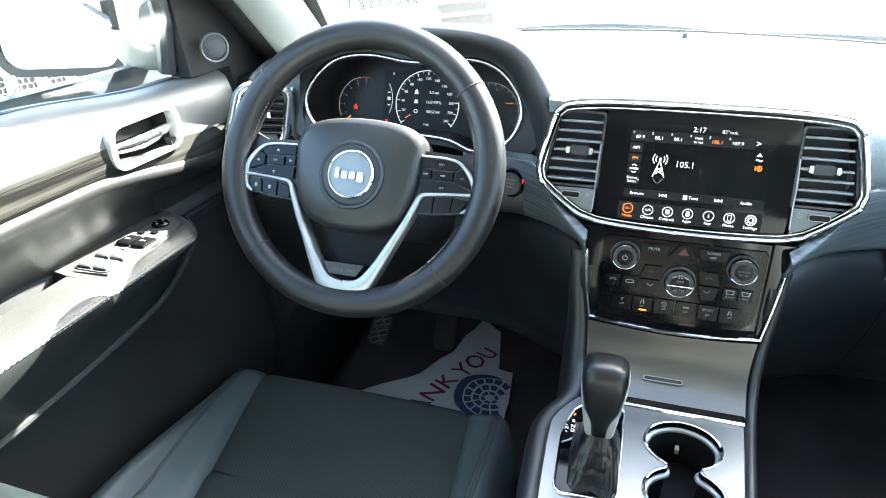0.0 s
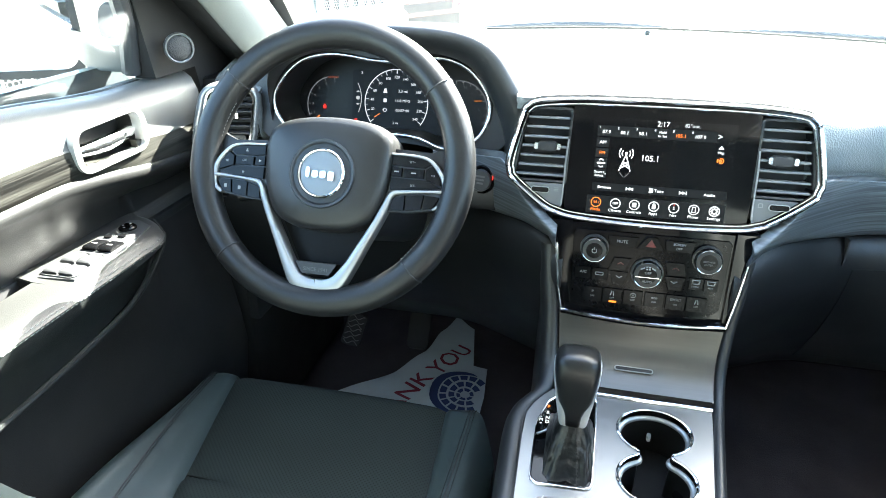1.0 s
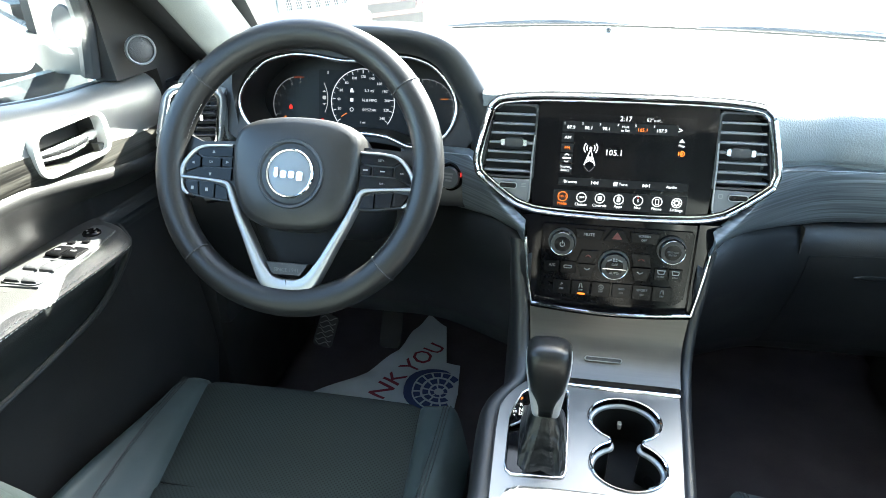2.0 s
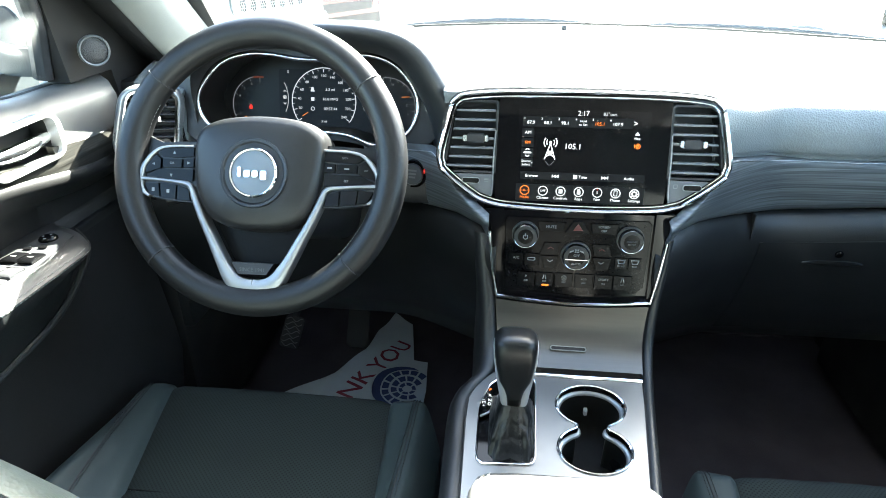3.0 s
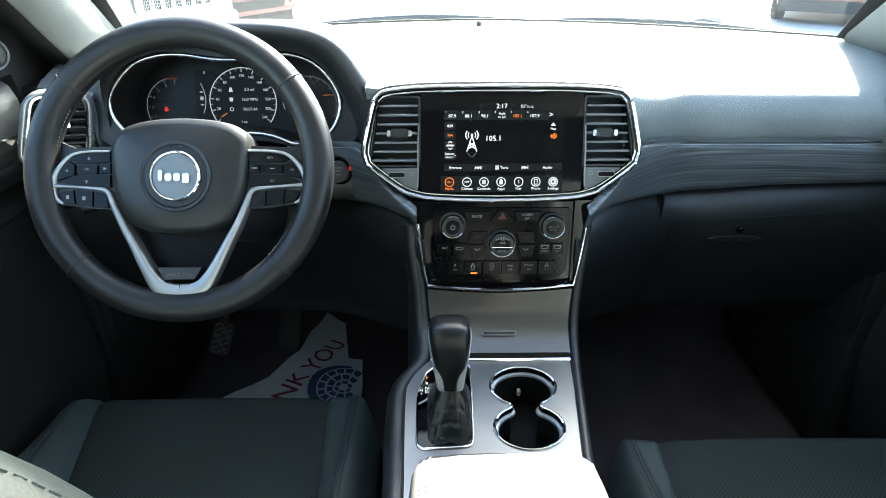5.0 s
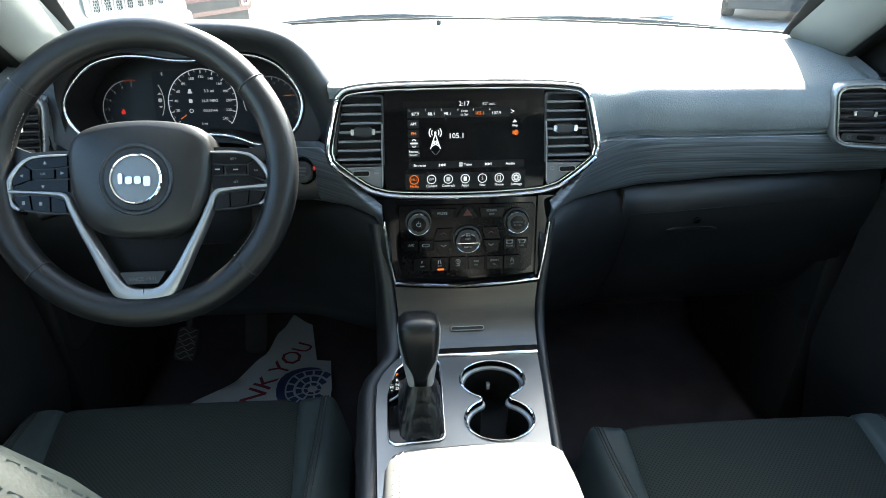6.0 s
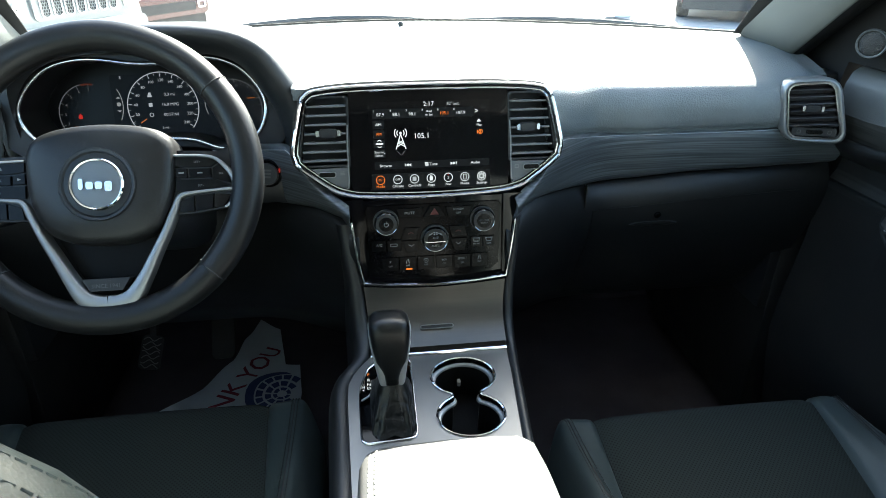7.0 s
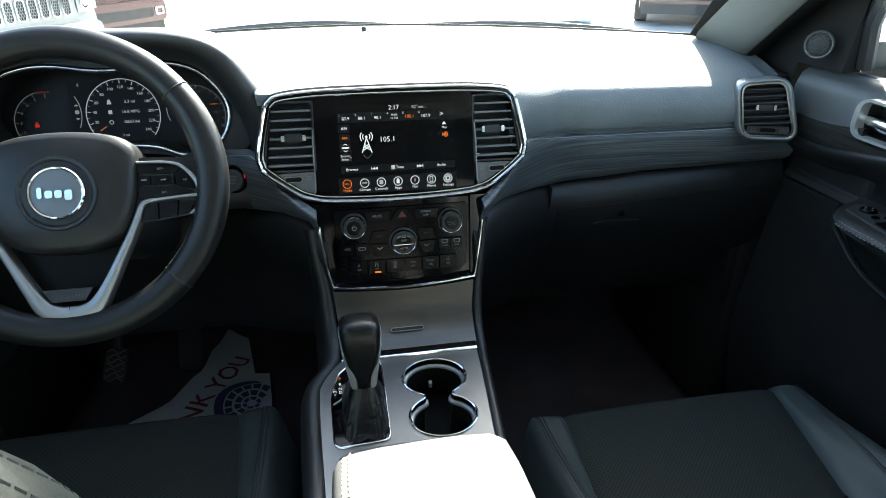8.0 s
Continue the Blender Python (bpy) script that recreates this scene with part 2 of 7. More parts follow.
def tube(bm, pts, r, segs=8, closed=False, flat=1.0, up=None):
    """A tube along points; flat squeezes it along up."""
    pts = [Vector(p) for p in pts]
    n = len(pts)
    rings = []
    for i, p in enumerate(pts):
        a = pts[i - 1] if (i or closed) else p
        b = pts[(i + 1) % n] if (i < n - 1 or closed) else p
        d = (b - a).normalized()
        u = Vector(up) if up is not None else (Vector((0, 0, 1)) if abs(d.z) < 0.9 else Vector((0, 1, 0)))
        s = d.cross(u).normalized()
        w = s.cross(d).normalized()
        rr = r[i] if isinstance(r, (list, tuple)) else r
        rings.append([p + (s * math.cos(2 * math.pi * k / segs) + w * math.sin(2 * math.pi * k / segs) * flat) * rr for k in range(segs)])
    if closed:
        rings.append(rings[0])
        rows = [[bm.verts.new(q) for q in ring] for ring in rings[:-1]]
        rows.append(rows[0])
        for a, b in zip(rows, rows[1:]):
            for i in range(segs):
                j = (i + 1) % segs
                bm.faces.new((a[i], a[j], b[j], b[i]))
    else:
        loft(bm, rings)


def lathe(bm, prof, segs=32, m=None, cap=True):
    """A turned form round the local z axis from (radius, height) points."""
    m = m or Matrix()
    rings = [[m @ Vector((r * math.cos(2 * math.pi * k / segs), r * math.sin(2 * math.pi * k / segs), h)) for k in range(segs)] for r, h in prof]
    loft(bm, rings, caps=cap)


def smooth01(t):
    t = max(0.0, min(1.0, t))
    return t * t * (3 - 2 * t)


def sheet(bm, f, nu, nv, thick=0.0, way=(0, 0, 1)):
    """A surface f(u, v) over the unit square, with a back thick away against way."""
    g = [[bm.verts.new(f(i / nu, j / nv)) for j in range(nv + 1)] for i in range(nu + 1)]
    for i in range(nu):
        for j in range(nv):
            bm.faces.new((g[i][j], g[i + 1][j], g[i + 1][j + 1], g[i][j + 1]))
    if thick:
        w = Vector(way) * thick
        h = [[bm.verts.new(v.co - w) for v in row] for row in g]
        for i in range(nu):
            for j in range(nv):
                bm.faces.new((h[i][j], h[i][j + 1], h[i + 1][j + 1], h[i + 1][j]))
        for i in range(nu):
            bm.faces.new((g[i][0], h[i][0], h[i + 1][0], g[i + 1][0]))
            bm.faces.new((g[i][nv], g[i + 1][nv], h[i + 1][nv], h[i][nv]))
        for j in range(nv):
            bm.faces.new((g[0][j], g[0][j + 1], h[0][j + 1], h[0][j]))
            bm.faces.new((g[nu][j], h[nu][j], h[nu][j + 1], g[nu][j + 1]))


def plane_at(x, y, z, tilt, turn=0.0):
    """Local x to the right, y up along a face that leans back by tilt, z out of it towards the rear of the car."""
    return Matrix.Translation((x, y, z)) @ Matrix.Rotation(radians(turn), 4, "Z") @ Matrix.Rotation(radians(90 - tilt), 4, "X")


def rounded(w, h, r, n=4, cx=0.0, cy=0.0):
    out = []
    for sx, sy, a0 in ((1, 1, 0), (-1, 1, 90), (-1, -1, 180), (1, -1, 270)):
        for k in range(n + 1):
            a = radians(a0 + 90 * k / n)
            out.append((cx + sx * (w / 2 - r) + r * math.cos(a), cy + sy * (h / 2 - r) + r * math.sin(a)))
    return out


def quad_outline(q, r, n=6, grow=0.0, flip=1):
    """Four corners with rounded ends, drawn out by grow."""
    c = [Vector((flip * x, y)) for x, y in q]
    mid = sum(c, Vector((0, 0))) / 4
    c = [p + (p - mid).normalized() * grow * 1.4 for p in c]
    out = []
    for i in range(4):
        p, u, w = c[i], (c[i - 1] - c[i]).normalized(), (c[(i + 1) % 4] - c[i]).normalized()
        for k in range(n + 1):
            e = p + u * r * (1 - k / n) ** 2 + w * r * (k / n) ** 2
            out.append((e.x, e.y))
    return out


def ring_band(bm, inner, outer, z0, z1, m):
    """A frame between two outlines of the same count."""
    rows = []
    for pts, z in ((outer, z0), (outer, z1), (inner, z1), (inner, z0)):
        rows.append([bm.verts.new(m @ Vector((x, y, z))) for x, y in pts])
    n = len(inner)
    for a, b in zip(rows, rows[1:] + rows[:1]):
        for i in range(n):
            j = (i + 1) % n
            bm.faces.new((a[i], a[j], b[j], b[i]))


def words(name, text, size, x, y, mat, parent, m, z=0.0006, align="CENTER", bold=0.0):
    """Lettering with the built-in font, as a flat mesh on the plane m."""
    cu = bpy.data.curves.new(name, "FONT")
    cu.body, cu.size, cu.align_x, cu.align_y = text, size, align, "CENTER"
    cu.extrude, cu.resolution_u, cu.offset = 0.0001, 2, bold
    ob = bpy.data.objects.new(name, cu)
    scene.collection.objects.link(ob)
    me = bpy.data.meshes.new_from_object(ob.evaluated_get(bpy.context.evaluated_depsgraph_get()))
    bpy.data.objects.remove(ob)
    bpy.data.curves.remove(cu)
    me.transform(m @ Matrix.Translation((x, y, z)))
    me.materials.clear()
    me.materials.append(mat)
    o = new(name, me)
    o.parent = parent
    return o


def stitches(bm, pts, length=0.004, gap=0.003, r=0.0006):
    """Short thread stitches along a line of points."""
    pts = [Vector(p) for p in pts]
    run, on, start = 0.0, True, pts[0]
    for a, b in zip(pts, pts[1:]):
        d = b - a
        left, pos = d.length, 0.0
        if left < 1e-6:
            continue
        u = d / left
        while pos < left:
            need = (length if on else gap) - run
            step = min(need, left - pos)
            run += step
            pos += step
            here = a + u * pos
            if run >= (length if on else gap) - 1e-9:
                if on:
                    s = u.cross(Vector((0.3, 0.2, 1))).normalized() * r
                    w = u.cross(s).normalized() * r
                    loft(bm, [[start + s, start + w, start - s, start - w], [here + s, here + w, here - s, here - w]])
                run, on, start = 0.0, not on, here

# ---- cabin shell ----
def lerp(a, b, t):
    return a + (b - a) * t


def table(x, rows):
    """Smooth look-up in (x, value) rows."""
    if x <= rows[0][0]:
        return rows[0][1]
    for (x0, v0), (x1, v1) in zip(rows, rows[1:]):
        if x <= x1:
            return lerp(v0, v1, smooth01((x - x0) / (x1 - x0)))
    return rows[-1][1]


def ramp(x, rows):
    """Straight look-up in (x, value) rows."""
    for (x0, v0), (x1, v1) in zip(rows, rows[1:]):
        if x <= x1:
            return lerp(v0, v1, max(0.0, (x - x0) / (x1 - x0)))
    return rows[-1][1]


floor = thing("floor", kind="structure", label="black carpeted cabin floor with a centre tunnel")
bm = bmesh.new()
box(bm, (0, -0.75, -0.03), (1.6, 3.3, 0.05))
part("carpet", bm, CARPET, floor, bevel=0.01)
bm = bmesh.new()
sheet(bm, lambda u, v: Vector((lerp(-0.78, -0.12, u), lerp(0.80, 0.94, v), 0.0 + 0.34 * smooth01(v * 1.0) * (0.4 + 0.6 * v))), 6, 12, 0.02)
part("toe_board", bm, CARPET, floor)
bm = bmesh.new()
sheet(bm, lambda u, v: Vector((lerp(0.12, 0.78, u), lerp(0.75, 0.92, v), 0.0 + 0.4 * smooth01(v) * (0.4 + 0.6 * v))), 6, 12, 0.02)
part("toe_board", bm, CARPET, floor)
bm = bmesh.new()
box(bm, (0, 0.93, 0.34), (1.7, 0.04, 0.74))
box(bm, (0, 0.76, 0.70), (1.5, 0.38, 0.02))
part("firewall", bm, DARK, floor)

for side in (-1, 1):
    bm = bmesh.new()
    box(bm, (side * 0.80, 0.50, 0.36), (0.06, 0.90, 0.76))
    box(bm, (side * 0.745, 0.39, 0.40), (0.06, 0.46, 0.76))
    part("kick_panel", bm, SOFTBLACK, floor, bevel=0.01)
    bm = bmesh.new()
    box(bm, (side * 0.805, -0.42, 0.02), (0.09, 1.15, 0.12))
    part("door_sill", bm, PLASTIC, floor, bevel=0.01)

roof = thing("ceiling", kind="structure", label="pale grey cloth headliner over the cabin")
bm = bmesh.new()
sheet(bm, lambda u, v: Vector((lerp(-0.62, 0.62, u), lerp(-0.185, -2.35, v), 1.27 + 0.03 * math.sin(math.pi * v) - 0.05 * (2 * u - 1) ** 2)), 12, 10, -0.04)
part("headliner", bm, LINER, roof)
# unseen full-height wall, added to keep out light from behind
bm = bmesh.new()
box(bm, (0, -2.38, 0.63), (1.6, 0.05, 1.32))
wall_rear = tagged(part("wall_rear", bm, VINYL), "plain dark wall, unseen, added to close the rear of the cabin against light", "wall", kind="structure")
for side in (-1, 1):
    bm = bmesh.new()
    box(bm, (side * 0.80, -1.62, 0.42), (0.05, 1.5, 0.84))
    box(bm, (side * 0.74, -0.93, 1.02), (0.06, 0.10, 0.5), Matrix.Translation((0, 0, 0)))
    w = part("wall_side", bm, VINYL)
    tagged(w, "dark trim closing the side of the cabin behind the front doors", "wall", kind="structure")

# ---- windscreen and pillars ----
def screen_base(x):
    """Where the glass meets the dash top."""
    a = abs(x) / 0.645
    return Vector((x, 0.56 - 0.215 * a ** 1.7, 0.847 - 0.004 * a * a))


def screen_top(x):
    a = abs(x) / 0.6
    return Vector((x, -0.17 - 0.04 * a * a, 1.262 - 0.05 * a * a))


bm = bmesh.new()
def glass_at(u, v):
    s = 2 * u - 1
    p = screen_base(s * 0.655).lerp(screen_top(s * 0.59), v)
    return p + Vector((0, 0.03, 0.025)) * math.sin(math.pi * v)
sheet(bm, glass_at, 20, 10)
windscreen = tagged(part("window_1", bm, GLASS), "clear curved windscreen above the dashboard", "window", kind="structure")
windscreen.visible_shadow = False
# black band along the foot of the glass
bm = bmesh.new()
sheet(bm, lambda u, v: glass_at(u, 0.004 + 0.010 * v) + Vector((0, -0.003, -0.002)), 40, 1, 0.002, (0, -1, 0))
part("black_band", bm, DARK, windscreen)
# black seal up both edges of the glass
for u0, u1 in ((-0.004, 0.016), (0.984, 1.004)):
    bm = bmesh.new()
    sheet(bm, lambda u, v: glass_at(lerp(u0, u1, u), 0.004 + 0.99 * v) + Vector((0, -0.004, -0.003)), 2, 16, 0.003, (0, -1, 0))
    part("edge_seal", bm, RUBBER, windscreen)

for side in (-1, 1):
    pillar = thing("trim", kind="structure", label="grey cloth-covered windscreen pillar with a round tweeter in the black corner trim")
    bm = bmesh.new()
    # inner pillar cover from the dash end up to the roof
    rings = []
    for k in range(9):
        v = k / 8
        a = Vector((side * lerp(0.643, 0.585, v), lerp(0.345, -0.21, v), lerp(0.842, 1.222, v)))
        b = Vector((side * lerp(0.708, 0.650, v), lerp(0.262, -0.27, v), lerp(0.80, 1.20, v)))
        full = 1.0 if side < 0 else 0.3
        m = (a + b) / 2 + Vector((-side * (0.012 if side < 0 else -0.004), -0.030, -0.010))
        rings.append([a, a.lerp(m, 0.25) + Vector((-side * 0.005 * full, 0.0, 0)), a.lerp(m, 0.6) + Vector((-side * 0.006 * full, -0.003, 0)), m + Vector((-side * 0.003 * full, -0.004, 0)), m.lerp(b, 0.5) + Vector((-side * 0.003, -0.006, 0)), b, b + Vector((side * 0.05, 0.03, 0)), a + Vector((side * 0.05, 0.05, 0))])
    for ring in rings:
        ring.insert(5, ring[4].lerp(ring[5], 0.28))
    loft(bm, [ring[:6] + [ring[5] + Vector((side * 0.05, 0.03, 0)), ring[8]] for ring in rings])
    part("pillar_cover", bm, PILLAR, pillar, sharp=85)
    # dark strip on the cover beside the door, standing in for its shade
    bm = bmesh.new()
    loft(bm, [[ring[5] + Vector((-side * 0.001, -0.001, 0)), ring[5].lerp(ring[6], 0.5) + Vector((-side * 0.002, -0.002, 0)), ring[6] + Vector((-side * 0.001, -0.001, 0)), ring[7], ring[5] + Vector((side * 0.04, 0.02, 0))] for ring in rings])
    part("shade_edge", bm, SOFTBLACK, pillar, "dark inner strip standing in for shade on the cover", sharp=85)
    # corner trim that holds the tweeter, at the front of the door
    bm = bmesh.new()
    tri = [(0.31, 0.76), (0.16, 0.77), (0.150, 0.822), (0.048, 0.822), (0.042, 0.86), (0.030, 0.94), (-0.02, 1.04), (0.06, 1.00), (0.20, 0.915), (0.33, 0.84)]
    rings = [[Vector((side * (0.770 - 0.05 * k), y + 0.0 * k, z)) for y, z in tri] for k in (0, 0.7)]
    loft(bm, rings)
    sail = part("corner_trim", bm, SOFTBLACK, pillar, "black plastic corner trim", bevel=0.006)
    m = Matrix.Translation((side * 0.716, 0.088, 0.862)) @ Matrix.Rotation(radians(-side * 52), 4, "Z") @ Matrix.Rotation(radians(90), 4, "X")
    bm = bmesh.new()
    lathe(bm, [(0.0195, 0.0), (0.0222, 0.003), (0.0226, 0.007), (0.0212, 0.010), (0.0192, 0.009), (0.019, 0.006)], 36, m)
    tw = part("tweeter", bm, RINGPLASTIC, sail, "round tweeter with a grey ring")
    bm = bmesh.new()
    lathe(bm, [(0.0195, 0.006), (0.016, 0.0085), (0.01, 0.0105), (0.001, 0.011)], 30, m)
    part("grille", bm, GRILLE, sail)

# ---- dashboard ----
dash = thing("dashboard", label="black soft-touch dashboard with dark grained trim and a sunlit top, pad coloured lighter and lower panel darker for light and shade", category="dashboard")


def face_off(x):
    """How far the dash face stands forward of the passenger's side, towards the rear of the car."""
    if -0.66 < x < -0.19:
        return table(x, [(-0.605, -0.014), (-0.588, 0.16), (-0.27, 0.16), (-0.225, 0.03), (-0.19, 0.0)])
    return table(abs(x), [(0.17, -0.085), (0.30, -0.004), (0.45, 0.0), (0.62, -0.012), (0.66, -0.012), (0.69, 0.04)])


def crest(x):
    return table(abs(x), [(0.17, 0.824), (0.34, 0.805), (0.5, 0.802), (0.70, 0.806), (0.720, 0.811)])


def strip_top(x):
    """Height of the seam between the pad and the grained strip."""
    if x < -0.45:
        return 0.7125
    return ramp(abs(x), [(0.115, 0.668), (0.146, 0.683), (0.172, 0.702), (0.19, 0.728), (0.205, 0.7385), (0.243, 0.7295), (0.291, 0.7212), (0.34, 0.7185), (0.39, 0.7174), (0.49, 0.7175), (0.60, 0.7215), (0.73, 0.7225)])


def strip_foot(x):
    """Height of the seam between the strip and the lower dash."""
    return ramp(abs(x), [(0.108, 0.636), (0.122, 0.644), (0.13, 0.655), (0.168, 0.657), (0.21, 0.650), (0.27, 0.6385), (0.36, 0.639), (0.46, 0.6455), (0.56, 0.651), (0.635, 0.655), (0.74, 0.657)])


def pad_profile(x):
    o, c = face_off(x), crest(x)
    h = strip_top(x if abs(x) > 0.205 else 0.205)
    b = screen_base(max(-0.645, min(0.645, x)))
    end = max(0.0, abs(x) - 0.645)
    y0 = 0.115 + o
    top = [(y0 + 0.030, h + 0.004), (y0 + 0.012, h + 0.0043), (y0 + 0.001, h + 0.008), (y0 - 0.004, h + 0.015), (y0 - 0.005, h + 0.026), (y0 - 0.006, lerp(h + 0.026, c - 0.035, 0.5)), (y0 - 0.005, c - 0.036), (y0 - 0.001, c - 0.021), (y0 + 0.008, c - 0.010), (y0 + 0.022, c - 0.003)]
    if -0.200 < x < 0.172:
        # hollow behind the centre stack
        top = [(y0 + 0.075, z) if i < 7 else (y0 + (0.05, 0.022, 0.022)[i - 7], c - (0.016, 0.011, 0.003)[i - 7]) for i, (y, z) in enumerate(top)]
    if 0.58 < abs(x) < 0.70:
        # pocket behind the end vent
        top = [(y + 0.035, z) if i < 8 and abs(x) > 0.600 + (0.80 - z) * 0.17 else (y, z) for i, (y, z) in enumerate(top)]
    far = b.y + 0.03
    for k, t in enumerate((0.12, 0.3, 0.55, 0.8, 1.0)):
        top.append((lerp(y0 + 0.03, far, t), lerp(c, b.z - 0.003, t) + 0.006 * math.sin(math.pi * t)))
    return [Vector((x, y, z)) for y, z in top]


def lofted(bm, xs, prof):
    loft(bm, [prof(x) for x in xs], closed=False, caps=False)


def steps(a, b, n):
    return [lerp(a, b, k / n) for k in range(n + 1)]


def thicken(bm, d, way):
    """A back face at distance d along way, with closed rims."""
    w = Vector(way) * d
    rim = [e for e in bm.edges if len(e.link_faces) == 1]
    twin = {v: bm.verts.new(v.co + w) for v in list(bm.verts)}
    for f in list(bm.faces):
        bm.faces.new([twin[v] for v in reversed(f.verts)])
    for e in rim:
        a, b = e.verts
        bm.faces.new((a, b, twin[b], twin[a]))


bm = bmesh.new()
lofted(bm, steps(-0.710, 0.710, 120), pad_profile)
thicken(bm, 0.012, (0, 0.6, -0.8))
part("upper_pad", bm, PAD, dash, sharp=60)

# dark grained strip across the dash, both sides of the centre stack
def strip_profile(x):
    y0 = 0.113 + (min(face_off(x), -0.012) if abs(x) > 0.66 else face_off(x))
    hi, lo = strip_top(x), strip_foot(x) + 0.001
    if -0.45 < x < 0.45:
        # sweeps rearward below the frame of the centre stack
        y0 = ramp(abs(x), [(0.115, -0.048), (0.14, -0.024), (0.16, -0.004), (0.18, 0.015), (0.21, 0.042), (0.24, 0.068), (0.27, 0.090), (0.30, 0.104), (0.34, 0.111), (0.45, 0.113)])
    return [Vector((x, y, z)) for y, z in ((y0 + 0.012, hi + 0.0035), (y0 + 0.001, hi), (y0 - 0.001, hi - 0.003), (y0 + 0.001, lerp(hi, lo, 0.4)), (y0 + 0.004, lo + 0.012), (y0 + 0.010, lo + 0.002), (y0 + 0.02, lo - 0.004))]
for a, b in ((0.119, 0.731), (-0.731, -0.61), (-0.32, -0.119)):
    bm = bmesh.new()
    lofted(bm, steps(a, b, 36), strip_profile)
    thicken(bm, 0.01, (0, 1, 0))
    strip = part("trim_strip", bm, WOOD, dash, "dark strip with pale streaks", sharp=60)
    # bright line along the top edge of the strip
    bm = bmesh.new()
    tube(bm, [strip_profile(x)[1] + Vector((0, -0.0006, 0.0004)) for x in steps(max(a, 0.19) if a > 0 else a, b if b > 0 else min(b, -0.19), 40)], 0.0008, 6)
    part("bright_line", bm, SATIN, strip)

# lower dash, curving out to the sides of the centre stack; shade is in its colour
def lower_off(x, z):
    near = ramp(abs(x), [(0.108, -0.150), (0.122, -0.138), (0.14, -0.123), (0.18, -0.089), (0.21, -0.063), (0.24, -0.038), (0.27, -0.017), (0.30, -0.005), (0.34, 0.0), (0.45, 0.0)])
    fade = 1.0 - 0.35 * smooth01((0.60 - z) / 0.2)
    return near * fade


# depth of the lower dash from its rolled top edge to its foot
LOWER = ((0.0, 0.152), (0.012, 0.136), (0.03, 0.127), (0.06, 0.1195), (0.10, 0.1145), (0.15, 0.1125), (0.22, 0.1145), (0.32, 0.1225), (0.45, 0.138), (0.6, 0.160), (0.8, 0.20), (1.0, 0.25))


def lower_profile(x):
    top = strip_foot(x)
    out = []
    for t, y in LOWER:
        z = lerp(top, 0.33, t)
        out.append(Vector((x, y + lower_off(x, z), z)))
    return out
for a, b in ((0.108, 0.733), (-0.733, -0.108)):
    bm = bmesh.new()
    lofted(bm, steps(a, b, 40), lower_profile)
    thicken(bm, 0.012, (0, 1, 0))
    part("lower_panel", bm, LOWERVINYL_SHADE, dash, sharp=60)

# closed ends of the dash
for side in (-1, 1):
    bm = bmesh.new()
    box(bm, (side * 0.722, 0.39, 0.56), (0.05, 0.45, 0.48))
    part("end_cap", bm, PLASTIC, dash, bevel=0.006)

# glovebox lid and its latch
bm = bmesh.new()
def glove_at(u, v):
    x = lerp(0.292, 0.68, u)
    z = lerp(strip_foot(x) - 0.050, 0.36, v)
    y = ramp((strip_foot(x) - z) / (strip_foot(x) - 0.33), LOWER)
    return Vector((x, y + lower_off(x, z) - 0.0016, z))
sheet(bm, glove_at, 24, 14, 0.008, (0, -1, 0))
glove = part("glovebox_lid", bm, LOWERVINYL_SHADE, dash, "closed glovebox lid, coloured near black for shade", bevel=0.0015)
gm = plane_at(0.412, 0.113, 0.568, -14)
bm = bmesh.new()
loft(bm, [[gm @ Vector((x, -0.016 + h * (1 - (x / 0.046) ** 4), z)) for h, z in ((-0.006, -0.006), (-0.005, 0.0002), (0.0, 0.0014), (0.005, 0.0006), (0.006, -0.006))] for x in steps(-0.045, 0.045, 14)])
part("handle", bm, LOWERVINYL_SHADE, glove, "moulded pull lip", sharp=70)
bm = bmesh.new()
lathe(bm, [(0.006, -0.006), (0.006, 0.001), (0.0048, 0.002), (0.001, 0.002)], 20, gm @ Matrix.Translation((0.004, 0.003, 0)))
part("lock", bm, BUTTON, glove)
bm = bmesh.new()
prism(bm, rounded(0.028, 0.006, 0.001), 0, 0.0004, plane_at(0.56, 0.1085, 0.735, 4))
part("embossed_mark", bm, DIMPRINT, dash)

# groove where the lower panel meets the glovebox
bm = bmesh.new()
box(bm, (0.2745, 0.103, 0.617), (0.0020, 0.016, 0.040))
part("panel_gap", bm, DARK, dash)


